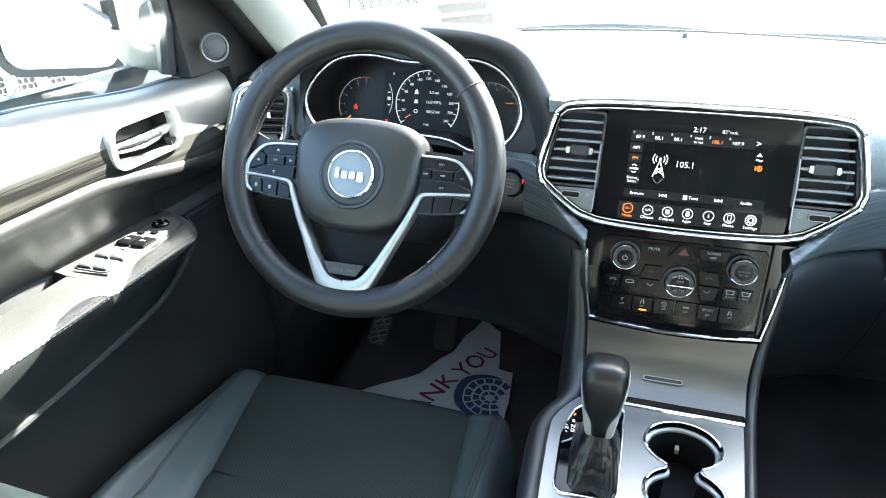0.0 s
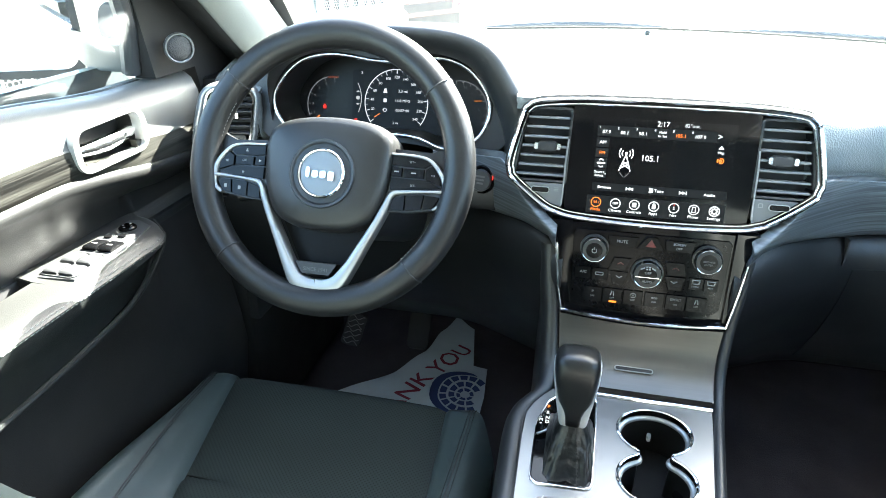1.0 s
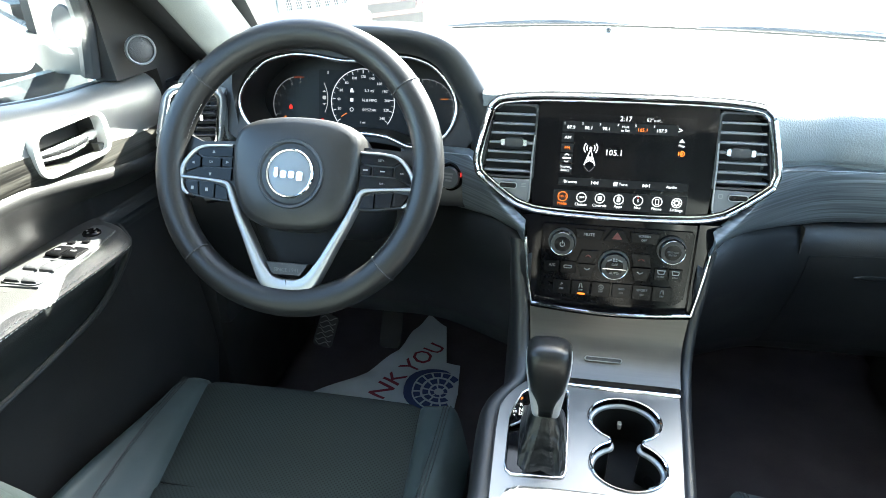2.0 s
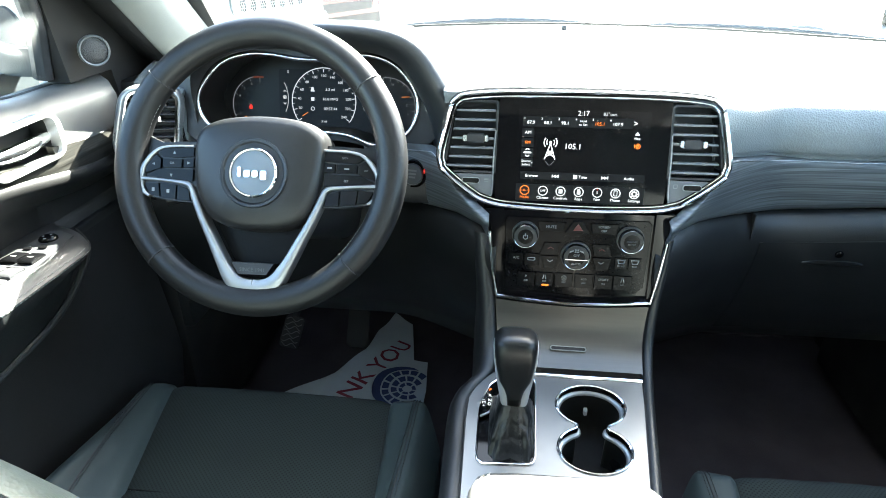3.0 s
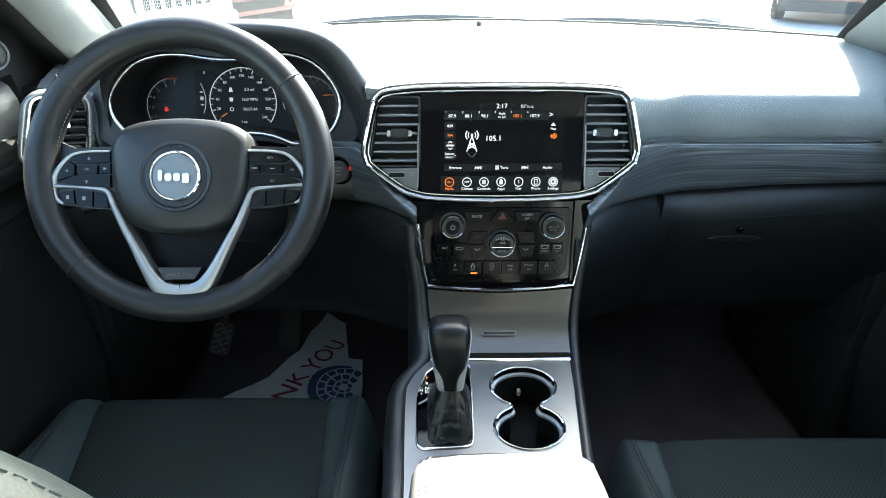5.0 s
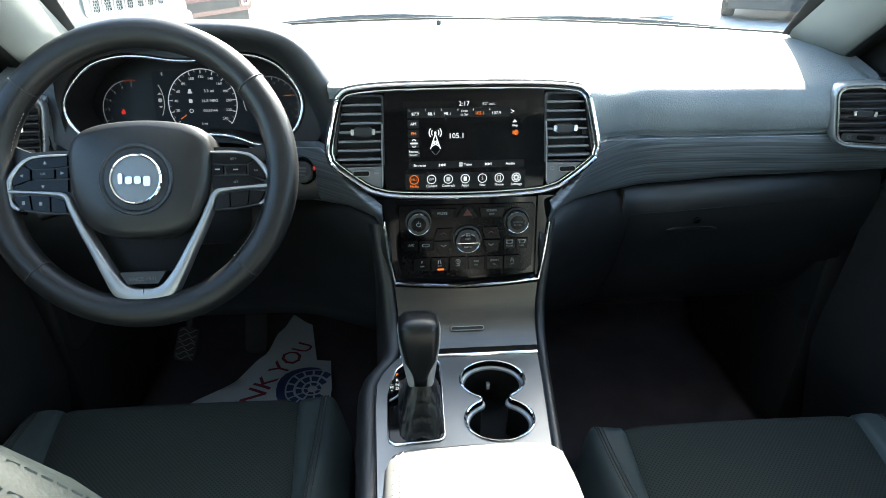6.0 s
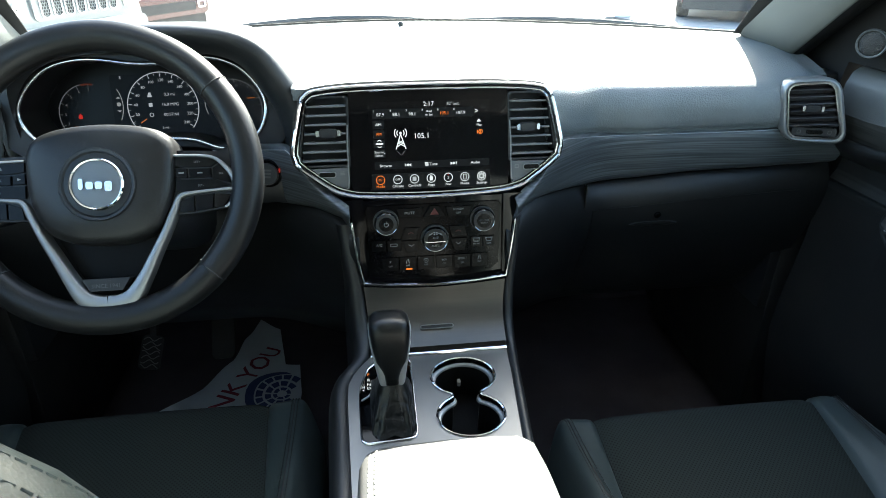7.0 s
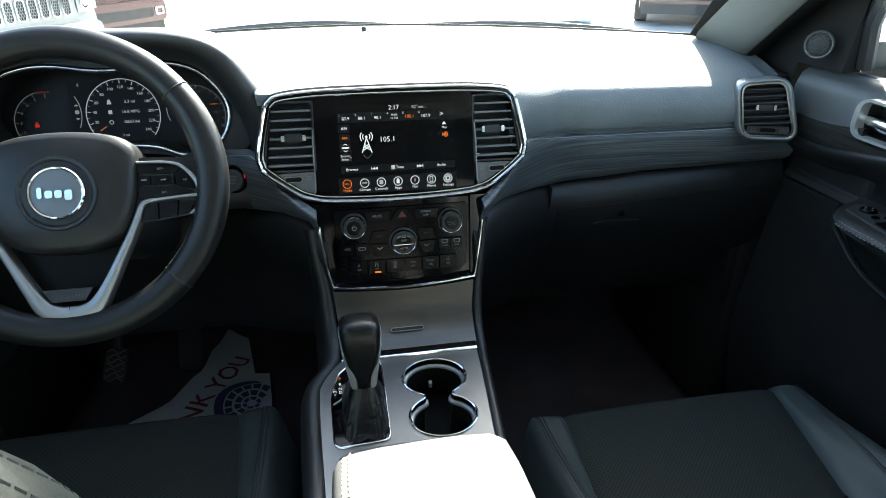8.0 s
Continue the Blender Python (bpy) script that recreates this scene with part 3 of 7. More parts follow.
# ---- end vents ----
def end_vent(side):
    v = thing("air_vent", label="dashboard end air vent with black slats and a satin silver frame", category="air vent", group="dashboard air vents")
    m = plane_at(0.641, 0.088, 0.755, 5, -16) if side > 0 else plane_at(-0.650, 0.088, 0.755, 5, 20)
    # four-cornered mouth that leans outwards at its foot
    FRAME_Q = ((-0.0590, 0.0500), (0.0330, 0.0585), (0.0680, -0.0530), (-0.0400, -0.0500))
    MOUTH_Q = ((-0.0470, 0.0420), (0.0215, 0.0490), (0.0520, -0.0410), (-0.0305, -0.0420))

    def quad(q, r, grow=0.0):
        return quad_outline(q, r, 5, grow, side)

    def at_mouth(u, y):
        l = lerp(-0.0470, -0.0305, (0.0420 - y) / 0.0840)
        r = lerp(0.0215, 0.0520, (0.0490 - y) / 0.0900)
        return side * lerp(l, r, u)
    bm = bmesh.new()
    o, i = quad(FRAME_Q, 0.030), quad(MOUTH_Q, 0.016)
    rows = [[m @ Vector((x, y, -0.02)) for x, y in o]]
    for k in range(9):
        # rounded section from the outer edge to the mouth
        h = -0.001 + 0.0105 * math.sin(math.pi * (0.04 + 0.86 * k / 8)) ** 0.7
        rows.append([m @ Vector((lerp(p[0], q[0], k / 8), lerp(p[1], q[1], k / 8), h)) for p, q in zip(o, i)])
    rows.append([m @ Vector((x, y, -0.02)) for x, y in i])
    loft(bm, rows, caps=False)
    part("frame", bm, DARKSATIN, v, sharp=70)
    bm = bmesh.new()
    ring_band(bm, quad(MOUTH_Q, 0.015, -0.0014), quad(MOUTH_Q, 0.016, 0.0012), -0.02, 0.0096, m)
    part("bright_edge", bm, CHROME, v)
    bm = bmesh.new()
    prism(bm, quad(MOUTH_Q, 0.016, 0.004), -0.034, -0.0085, m)
    part("back", bm, DARK, v)
    for k in range(6):
        bm = bmesh.new()
        y = 0.036 - 0.0113 * k
        x0, x1 = at_mouth(0, y), at_mouth(1, y)
        box(bm, (0, 0, 0), (abs(x1 - x0), 0.0042, 0.011), m @ Matrix.Translation(((x0 + x1) / 2, y, -0.002)) @ Matrix.Rotation(radians(side * 4), 4, "Z") @ Matrix.Rotation(radians(24), 4, "X"))
        part("slat", bm, ENDSLAT, v, bevel=0.0015, segs=3)
    bm = bmesh.new()
    prism(bm, rounded(0.026, 0.011, 0.004), 0.0, 0.010, m @ Matrix.Translation((side * -0.002, 0.006, 0)), 0.001)
    k = part("knob", bm, PLASTIC, v)
    for s in (-1, 1):
        bm = bmesh.new()
        prism(bm, rounded(0.0048, 0.0095, 0.0018), 0.0, 0.0120, m @ Matrix.Translation((side * -0.002 + s * 0.0145, 0.006, 0)), 0.0005)
        part("clip", bm, SATINCHROME, k)
    bm = bmesh.new()
    prism(bm, rounded(0.070, 0.013, 0.004), -0.012, 0.004, m @ Matrix.Translation((side * 0.010, -0.0325, 0)))
    pl = part("wheel_panel", bm, PLASTIC, v)
    bm = bmesh.new()
    prism(bm, rounded(0.026, 0.007, 0.003), 0.003, 0.0075, m @ Matrix.Translation((side * 0.010, -0.0325, 0)), 0.001)
    part("thumb_wheel", bm, BUTTON, pl)
    for s in (-1, 1):
        bm = bmesh.new()
        ring_band(bm, rounded(0.0045, 0.0045, 0.001, 2), rounded(0.006, 0.006, 0.001, 2), 0.004, 0.0045, m @ Matrix.Translation((side * 0.010 + s * 0.024, -0.0325, 0)))
        part("mark", bm, DIMPRINT, pl)
end_vent(-1)
end_vent(1)

# ---- cluster hood ----
hood = thing("cluster_hood", label="black grained hood arching over the instrument cluster", category="dashboard hood")
HX = -0.400


def arch(y, half, top, low, left=0.875, right=1.09, power=3.5, sweep=0.0, n=40):
    """An arch open at the bottom; on the door side its foot sweeps forward."""
    out = []
    for k in range(n + 1):
        a = math.pi * k / n
        c, s = math.cos(a), math.sin(a)
        # the side towards the centre stack runs out in a wider foot
        p = lerp(2.5, power, smooth01((s - 0.5) / 0.5)) if c < 0 else power
        out.append(Vector((HX - half * (left if c > 0 else right) * math.copysign(abs(c) ** (2 / p), c), y + (sweep * (1 - s) ** 1.3 if c > 0 else 0.0), low + (top - low) * abs(s) ** (2 / p))))
    return out
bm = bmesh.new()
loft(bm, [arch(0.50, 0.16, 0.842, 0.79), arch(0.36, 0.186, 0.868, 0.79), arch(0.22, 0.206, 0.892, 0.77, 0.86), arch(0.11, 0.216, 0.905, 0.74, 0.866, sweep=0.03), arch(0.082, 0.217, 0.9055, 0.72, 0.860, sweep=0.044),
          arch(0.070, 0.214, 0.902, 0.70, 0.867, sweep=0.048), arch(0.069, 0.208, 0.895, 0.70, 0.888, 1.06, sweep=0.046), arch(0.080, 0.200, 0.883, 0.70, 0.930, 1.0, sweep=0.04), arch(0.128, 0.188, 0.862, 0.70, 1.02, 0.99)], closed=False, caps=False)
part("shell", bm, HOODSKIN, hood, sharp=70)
bm = bmesh.new()
box(bm, (HX, 0.10, 0.675), (0.41, 0.10, 0.05))
part("lower_lip", bm, PLASTIC, hood, bevel=0.012)

# ---- instrument cluster ----
cluster = thing("instrument_cluster", label="round-ended instrument cluster with chrome ring, lit speedometer and dim side gauges", category="instrument cluster")
CM = plane_at(-0.405, 0.12, 0.785, 15)
GM = plane_at(-0.405, 0.20, 0.77, 15)
RING = [(-0.177, -0.010), (-0.168, 0.022), (-0.136, 0.055), (-0.098, 0.068), (-0.060, 0.069), (-0.010, 0.0625), (0.045, 0.0635), (0.090, 0.070),
        (0.133, 0.056), (0.163, 0.022), (0.169, -0.011), (0.150, -0.046), (0.104, -0.063), (0.050, -0.047), (-0.055, -0.047), (-0.110, -0.063), (-0.155, -0.044)]
ring3 = [CM @ Vector(p) for p in spline([(x, y, 0.0) for x, y in RING], 5, True)]
bm = bmesh.new()
flat_ring = [(p[0], p[1]) for p in spline([(x, y, 0.0) for x, y in RING], 5, True)]
turns = []
for i, (x, y) in enumerate(flat_ring):
    # round section across the ring's line
    a, b = flat_ring[i - 1], flat_ring[(i + 1) % len(flat_ring)]
    t = Vector((b[0] - a[0], b[1] - a[1], 0.0)).normalized()
    turns.append([bm.verts.new(CM @ Vector((x - t.y * 0.0036 * math.cos(q), y + t.x * 0.0036 * math.cos(q), 0.0036 * math.sin(q)))) for q in [math.pi * k / 5 for k in range(10)]])
for i in range(len(turns)):
    a, b = turns[i - 1], turns[i]
    for q in range(10):
        bm.faces.new((a[q - 1], a[q], b[q], b[q - 1]))
bmesh.ops.recalc_face_normals(bm, faces=bm.faces)
part("ring", bm, SATINCHROME, cluster, "thin chrome ring")
# dark cone from the ring to the dials
bm = bmesh.new()
rows = []
for s, m in ((1.25, CM), (1.0, CM), (0.97, GM)):
    rows.append([m @ Vector((x * s, y * s, 0.0 if m is CM else -0.002)) for x, y, _ in spline([(x, y, 0.0) for x, y in RING], 5, True)])
loft(bm, rows, caps=False)
part("surround", bm, PLASTIC, cluster)
bm = bmesh.new()
prism(bm, [(x * 1.05, y * 1.05) for x, y in RING], -0.01, 0.0, GM)
face = part("dial_face", bm, DIALFACE, cluster, "black dial face")


def dial_arc(bm, cx, cy, r, a0, a1, w, m, z=0.001, n=48):
    """A flat arc from angle a0 to a1 in degrees, clockwise from the left."""
    rows = []
    for k in range(n + 1):
        a = radians(lerp(a0, a1, k / n))
        c, s = -math.cos(a), math.sin(a)
        rows.append([m @ Vector((cx + c * (r - w), cy + s * (r - w), z)), m @ Vector((cx + c * r, cy + s * r, z)), m @ Vector((cx + c * r, cy + s * r, z - 0.0008)), m @ Vector((cx + c * (r - w), cy + s * (r - w), z - 0.0008))])
    loft(bm, rows)


# middle display with the speedometer
bm = bmesh.new()
prism(bm, rounded(0.166, 0.098, 0.004, 3, 0.007, -0.002), 0.0, 0.0008, GM)
tft = part("display", bm, TFT, cluster, "dim blue-black display")
bm = bmesh.new()
dial_arc(bm, 0.0, -0.004, 0.0545, -38, 218, 0.0012, GM, 0.0016)
part("speed_ring", bm, GAUGEPRINT, tft)
for k in range(25):
    a = radians(lerp(-36, 216, k / 24))
    r0 = 0.047 if k % 2 == 0 else 0.0495
    bm = bmesh.new()
    box(bm, ((r0 + 0.0525) / 2, 0, 0.0014), (0.0525 - r0, 0.0011 if k % 2 == 0 else 0.0006, 0.0004), GM @ Matrix.Translation((0, -0.004, 0)) @ Matrix.Rotation(math.pi - a, 4, "Z"))
    part("tick", bm, GAUGEPRINT, tft)
for k in range(13):
    a = radians(lerp(-36, 216, k / 12))
    if k:
        words("numeral", str(20 * k), 0.0062, -math.cos(a) * 0.0415, -0.004 + math.sin(a) * 0.0415, GAUGEPRINT, tft, GM, 0.0014)
bm = bmesh.new()
a = radians(-33)
box(bm, (0.038, 0, 0.0016), (0.012, 0.0014, 0.0004), GM @ Matrix.Translation((0, -0.004, 0)) @ Matrix.Rotation(math.pi - a, 4, "Z"))
part("needle", bm, LIT_DIM_ORANGE, tft, "short orange speed needle")
for y, t in ((0.0155, "3.3 mi"), (0.0, "16.8 MPG"), (-0.0155, "00:57:44")):
    words("reading", t, 0.0066, 0.011, y, GAUGEPRINT, tft, GM, 0.0014)
words("reading", "3 mi", 0.0055, 0.0, -0.036, GAUGEPRINT, tft, GM, 0.0014)
for y in (0.0155, 0.0, -0.0155):
    bm = bmesh.new()
    if y < -0.01:
        dial_arc(bm, -0.019, y, 0.0033, 0, 360, 0.0009, GM, 0.0016, 16)
    elif y > 0.01:
        prism(bm, [(-0.0225, y - 0.0035), (-0.0155, y - 0.0035), (-0.0175, y + 0.0035), (-0.0205, y + 0.0035)], 0.0008, 0.0014, GM)
    else:
        prism(bm, rounded(0.0055, 0.006, 0.0008, 2, -0.019, y), 0.0008, 0.0014, GM)
    part("symbol", bm, GAUGEPRINT, tft)
words("mark", "S", 0.0062, -0.060, 0.0425, GAUGEPRINT, tft, GM, 0.0014)
bm = bmesh.new()
prism(bm, rounded(0.006, 0.006, 0.002, 3, -0.0665, 0.002), 0.0008, 0.0014, GM)
part("symbol", bm, LIT_DIM, tft)
for s in (1, -1):
    bm = bmesh.new()
    prism(bm, [(-0.070, 0.002 + s * 0.009), (-0.063, 0.002 + s * 0.009), (-0.0665, 0.002 + s * 0.012)], 0.0008, 0.0014, GM)
    part("symbol", bm, LIT_DIM, tft)
bm = bmesh.new()
dial_arc(bm, 0.105, 0.0, 0.041, -25, 40, 0.0009, GM, 0.0016, 14)
part("side_arc", bm, LIT_DIM, tft)
bm = bmesh.new()
dial_arc(bm, -0.112, 0.0, 0.052, 150, 205, 0.0009, GM, 0.0016, 14)
part("side_arc", bm, LIT_DIM, tft)
words("reading", "0", 0.0055, 0.077, -0.014, GAUGEPRINT, tft, GM, 0.0014)

# tachometer and fuel gauges, printed dim
tach = thing("tachometer", label="")
tach.name = "tachometer"
tach.parent = cluster
TX, TY = -0.110, -0.012
bm = bmesh.new()
dial_arc(bm, TX, TY, 0.047, -25, 100, 0.001, GM)
part("tach_arc", bm, LIT_FAINT, tach)
bm = bmesh.new()
dial_arc(bm, TX, TY, 0.047, 78, 100, 0.0025, GM, 0.0014, 8)
part("red_zone", bm, LIT_FAINT_RED, tach)
for k in range(2, 8):
    a = radians(lerp(-22, 92, (k - 2) / 5))
    words("numeral", str(k), 0.0062, TX - math.cos(a) * 0.037, TY + math.sin(a) * 0.037, LIT_FAINT, tach, GM, 0.001)
    bm = bmesh.new()
    box(bm, (0.0435, 0, 0.001), (0.005, 0.0009, 0.0004), GM @ Matrix.Translation((TX, TY, 0)) @ Matrix.Rotation(math.pi - a, 4, "Z"))
    part("tick", bm, LIT_FAINT, tach)
bm = bmesh.new()
prism(bm, [(-0.1285, -0.0185), (-0.1230, -0.0185), (-0.1230, -0.014), (-0.1258, -0.0105), (-0.1285, -0.014)], 0, 0.001, GM)
part("warning_light", bm, LIT_RED, tach)
bm = bmesh.new()
box(bm, (0.038, 0, 0.002), (0.016, 0.0026, 0.0006), GM @ Matrix.Translation((TX, TY, 0)) @ Matrix.Rotation(math.pi + radians(38), 4, "Z"))
part("needle", bm, LIT_DIM_ORANGE, tach)
bm = bmesh.new()
prism(bm, rounded(0.005, 0.004, 0.001, 2, -0.0695, -0.034), 0.0008, 0.0014, GM)
part("warning_light", bm, LIT_RED, tft)
fuel = thing("fuel_gauge")
fuel.parent = cluster
FX, FY = 0.106, -0.010
bm = bmesh.new()
dial_arc(bm, FX, FY, 0.047, 80, 205, 0.001, GM)
part("gauge_arc", bm, LIT_FAINT, fuel)
for k in range(9):
    a = radians(lerp(82, 203, k / 8))
    bm = bmesh.new()
    box(bm, (0.0435, 0, 0.001), (0.005, 0.0009, 0.0004), GM @ Matrix.Translation((FX, FY, 0)) @ Matrix.Rotation(math.pi - a, 4, "Z"))
    part("tick", bm, LIT_FAINT, fuel)
bm = bmesh.new()
prism(bm, [(0.130, 0.0054), (0.143, 0.0064), (0.143, 0.0076), (0.130, 0.007)], 0.0012, 0.002, GM)
part("needle", bm, LIT_NEEDLE, fuel, "orange needle")
words("mark", "H", 0.006, 0.115, 0.026, LIT_FAINT, fuel, GM, 0.001)
words("mark", "C", 0.006, 0.139, -0.007, LIT_FAINT, fuel, GM, 0.001)
words("mark", "F", 0.006, 0.141, -0.021, LIT_FAINT, fuel, GM, 0.001)

# ---- centre stack: frame, vents and touch screen ----
SM = plane_at(0, 0, 0.70, 13)
stack = thing("centre_stack", label="piano-black centre stack with chrome frame, touch screen and two air vents", category="centre stack")
HALF = [(0.0, 0.1345), (0.10, 0.1335), (0.155, 0.129), (0.172, 0.121), (0.180, 0.106), (0.1925, 0.052), (0.1915, 0.034), (0.184, 0.0205), (0.146, -0.0085), (0.124, -0.0185), (0.092, -0.0240), (0.0, -0.0268)]
OUTLINE = HALF + [(-x, y) for x, y in HALF[-2:0:-1]]
FRAME = [(p.x, p.y) for p in spline([(x, y, 0) for x, y in OUTLINE], 5, True)]
bm = bmesh.new()
prism(bm, [(x * 0.99, y * 0.99 + 0.0005) for x, y in FRAME], -0.06, -0.028, SM)
part("back_plate", bm, DARK, stack)


def inset(pts, d):
    """The outline drawn in by d."""
    out, n = [], len(pts)
    for i in range(n):
        a, b = Vector(pts[i - 1]), Vector(pts[(i + 1) % n])
        t = (b - a).normalized()
        out.append((pts[i][0] + t.y * d, pts[i][1] - t.x * d))
    return out
sgn = 1 if inset(FRAME, 0.004)[0][1] < FRAME[0][1] else -1
# double chrome frame with a dark groove between
bm = bmesh.new()
tube(bm, [SM @ Vector((x, y, 0.005)) for x, y in inset(FRAME, sgn * 0.0025)], 0.0028, 8, True)
part("chrome_frame", bm, CHROME, stack, "bright chrome frame")
bm = bmesh.new()
ring_band(bm, inset(FRAME, sgn * 0.0105), inset(FRAME, sgn * 0.004), -0.03, 0.0035, SM)
part("gloss_band", bm, PIANO, stack)
bm = bmesh.new()
tube(bm, [SM @ Vector((x, y, 0.0035)) for x, y in inset(FRAME, sgn * 0.0085)], 0.0014, 6, True)
part("inner_line", bm, CHROME, stack)
# black edge of the pad behind the frame
bm = bmesh.new()
ring_band(bm, inset(FRAME, sgn * 0.003), inset(FRAME, sgn * -0.0035), -0.06, -0.008, SM)
part("outer_edge", bm, PLASTIC, stack)

# touch screen slab between the vents
bm = bmesh.new()
prism(bm, [(-0.1125, -0.0165), (0.1125, -0.0165), (0.1145, 0.02), (0.1115, 0.124), (-0.1115, 0.124), (-0.1145, 0.02)], -0.03, 0.0, SM)
screen = part("touch_screen", bm, PIANO, stack, "glossy black touch screen showing the radio page", bevel=0.002)


def stack_vent(side):
    cx = side * 0.1465
    vent = part("air_vent", vent_shell(side), PLASTIC, stack, "black air vent with slats coloured grey for their sheen")
    for k in range(7):
        y = 0.1065 - 0.0124 * k
        w = 0.054 + 0.0018 * k
        x = side * (0.1155 + w / 2)
        bm = bmesh.new()
        box(bm, (0, 0, 0), (w, 0.0032, 0.0130), SM @ Matrix.Translation((x, y, -0.0065)) @ Matrix.Rotation(radians(8), 4, "X"))
        part("slat", bm, SLAT_SHEEN, vent, bevel=0.0012, segs=3)
    bm = bmesh.new()
    prism(bm, rounded(0.026, 0.013, 0.005), -0.004, 0.006, SM @ Matrix.Translation((side * 0.1415, 0.0695, 0)), 0.001)
    part("knob", bm, PLASTIC, vent)
    for s in (-1, 1):
        bm = bmesh.new()
        prism(bm, rounded(0.0055, 0.0095, 0.002), -0.004, 0.0078, SM @ Matrix.Translation((side * 0.1415 + s * 0.0145, 0.0695, 0)), 0.0006)
        part("clip", bm, SATINCHROME, vent)
    bm = bmesh.new()
    pts = [(0.1165, 0.0215), (0.182, 0.0205), (0.184, 0.0185), (0.176, 0.0105), (0.133, -0.008), (0.121, -0.0085), (0.1165, 0.0)]
    prism(bm, [(side * x, y) for x, y in pts][::side], -0.02, 0.0015, SM)
    part("wheel_panel", bm, GREYVINYL, vent, bevel=0.0015)
    bm = bmesh.new()
    prism(bm, rounded(0.024, 0.0075, 0.003), 0.001, 0.0055, SM @ Matrix.Translation((side * 0.1465, 0.0125, 0)), 0.001)
    part("thumb_wheel", bm, BUTTON, vent)
    bm = bmesh.new()
    ring_band(bm, rounded(0.0228, 0.0066, 0.0026), rounded(0.0242, 0.0080, 0.0033), 0.003, 0.0058, SM @ Matrix.Translation((side * 0.1465, 0.0125, 0)))
    part("wheel_edge", bm, DARKSATIN, vent)
    bm = bmesh.new()
    ring_band(bm, rounded(0.004, 0.004, 0.0008, 2), rounded(0.0055, 0.0055, 0.0008, 2), 0.0015, 0.0019, SM @ Matrix.Translation((side * 0.1465 - 0.021, 0.0135, 0)))
    part("mark", bm, GREYPRINT, vent)
    for k in range(3):
        bm = bmesh.new()
        box(bm, (side * 0.1465 + 0.021, 0.0115 + 0.002 * k, 0.0017), (0.006, 0.0007, 0.0004), SM)
        part("mark", bm, GREYPRINT, vent)
    # bright inner edge next to the screen
    bm = bmesh.new()
    tube(bm, [SM @ Vector(p) for p in spline([(side * 0.1148, 0.080, 0.0005), (side * 0.1165, 0.05, 0.001), (side * 0.1172, 0.0, 0.0015), (side * 0.121, -0.0095, 0.0015), (side * 0.133, -0.010, 0.0015), (side * 0.15, -0.002, 0.0015)], 4)], 0.0013, 6)
    part("bright_edge", bm, SATIN, vent)


def vent_shell(side):
    """The rim round a vent's mouth, with depth."""
    bm = bmesh.new()
    mouth = [(0.1150, 0.1135), (0.118, 0.1165), (0.160, 0.1165), (0.1675, 0.111), (0.1715, 0.098), (0.1795, 0.05), (0.1830, 0.0255), (0.1160, 0.0255)]
    c = (0.146, 0.07)
    outer = [(c[0] + (x - c[0]) * 1.09, c[1] + (y - c[1]) * 1.06) for x, y in mouth]
    ring_band(bm, [(side * x, y) for x, y in mouth], [(side * x, y) for x, y in outer], -0.03, 0.0012, SM)
    return bm


stack_vent(-1)
stack_vent(1)

# what the screen shows
def ui(t, size, x, y, mat=LIT, align="CENTER"):
    return words("lettering", t, size, x, y, mat, screen, SM, 0.0004, align)


def ui_bar(x0, y0, x1, y1, mat, z=0.0002):
    bm = bmesh.new()
    prism(bm, rounded(abs(x1 - x0), abs(y1 - y0), 0.001, 2, (x0 + x1) / 2, (y0 + y1) / 2), 0.0, z, SM)
    return part("display_field", bm, mat, screen)


ui_bar(-0.0855, -0.0135, 0.0865, 0.1095, SCREEN_BLACK, 0.0001)
ui_bar(-0.0800, 0.0868, 0.0640, 0.1000, LIT_BAR)
ui_bar(-0.0800, 0.0165, 0.0850, 0.0268, LIT_BAR)
ui_bar(-0.0850, -0.0132, 0.0860, 0.0100, LIT_BAR)
for y in (0.0788, 0.0654, 0.0523, 0.0387):
    ui_bar(-0.0800, y - 0.0058, -0.0640, y + 0.0058, LIT_BAR)
ui("2:17", 0.0088, -0.0008, 0.1052)
ui("82°out.", 0.0062, 0.0340, 0.1049, LIT_GREY)
for i, (t, x, mat) in enumerate((("87.9", -0.0688, LIT), ("88.1", -0.0464, LIT), ("98.1", -0.0240, LIT), ("105.1", 0.0211, LIT_ORANGE), ("107.9", 0.0443, LIT))):
    ui(t, 0.0062, x, 0.0921, mat)
for i, x in enumerate((-0.0773, -0.0545, -0.0322, -0.0098, 0.0122, 0.0350)):
    ui(str(i + 1), 0.0042, x, 0.0973)
ui("Hold", 0.0044, -0.0005, 0.0953)
ui("to Set", 0.0044, -0.0005, 0.0907)
ui(">", 0.0105, 0.0673, 0.0935)
ui("AM", 0.0060, -0.0720, 0.0788)
ui("FM", 0.0060, -0.0718, 0.0654, LIT_ORANGE)
ui("Source", 0.0046, -0.0728, 0.0408)
ui("Select", 0.0046, -0.0728, 0.0362)
ui("105.1", 0.0105, -0.0118, 0.0615)
ui("Map", 0.0046, 0.0709, 0.0745)
for t, x in (("Browse", -0.0644), ("Tune", 0.0038), ("Audio", 0.0647)):
    ui(t, 0.0056, x, 0.0213)
for t, x in (("Media", -0.0728), ("Climate", -0.0482), ("Controls", -0.0242), ("Apps", 0.0), ("Nav", 0.0247), ("Phone", 0.0489), ("Settings", 0.0738)):
    ui(t, 0.0052, x, -0.0083, LIT_ORANGE if t == "Media" else LIT)


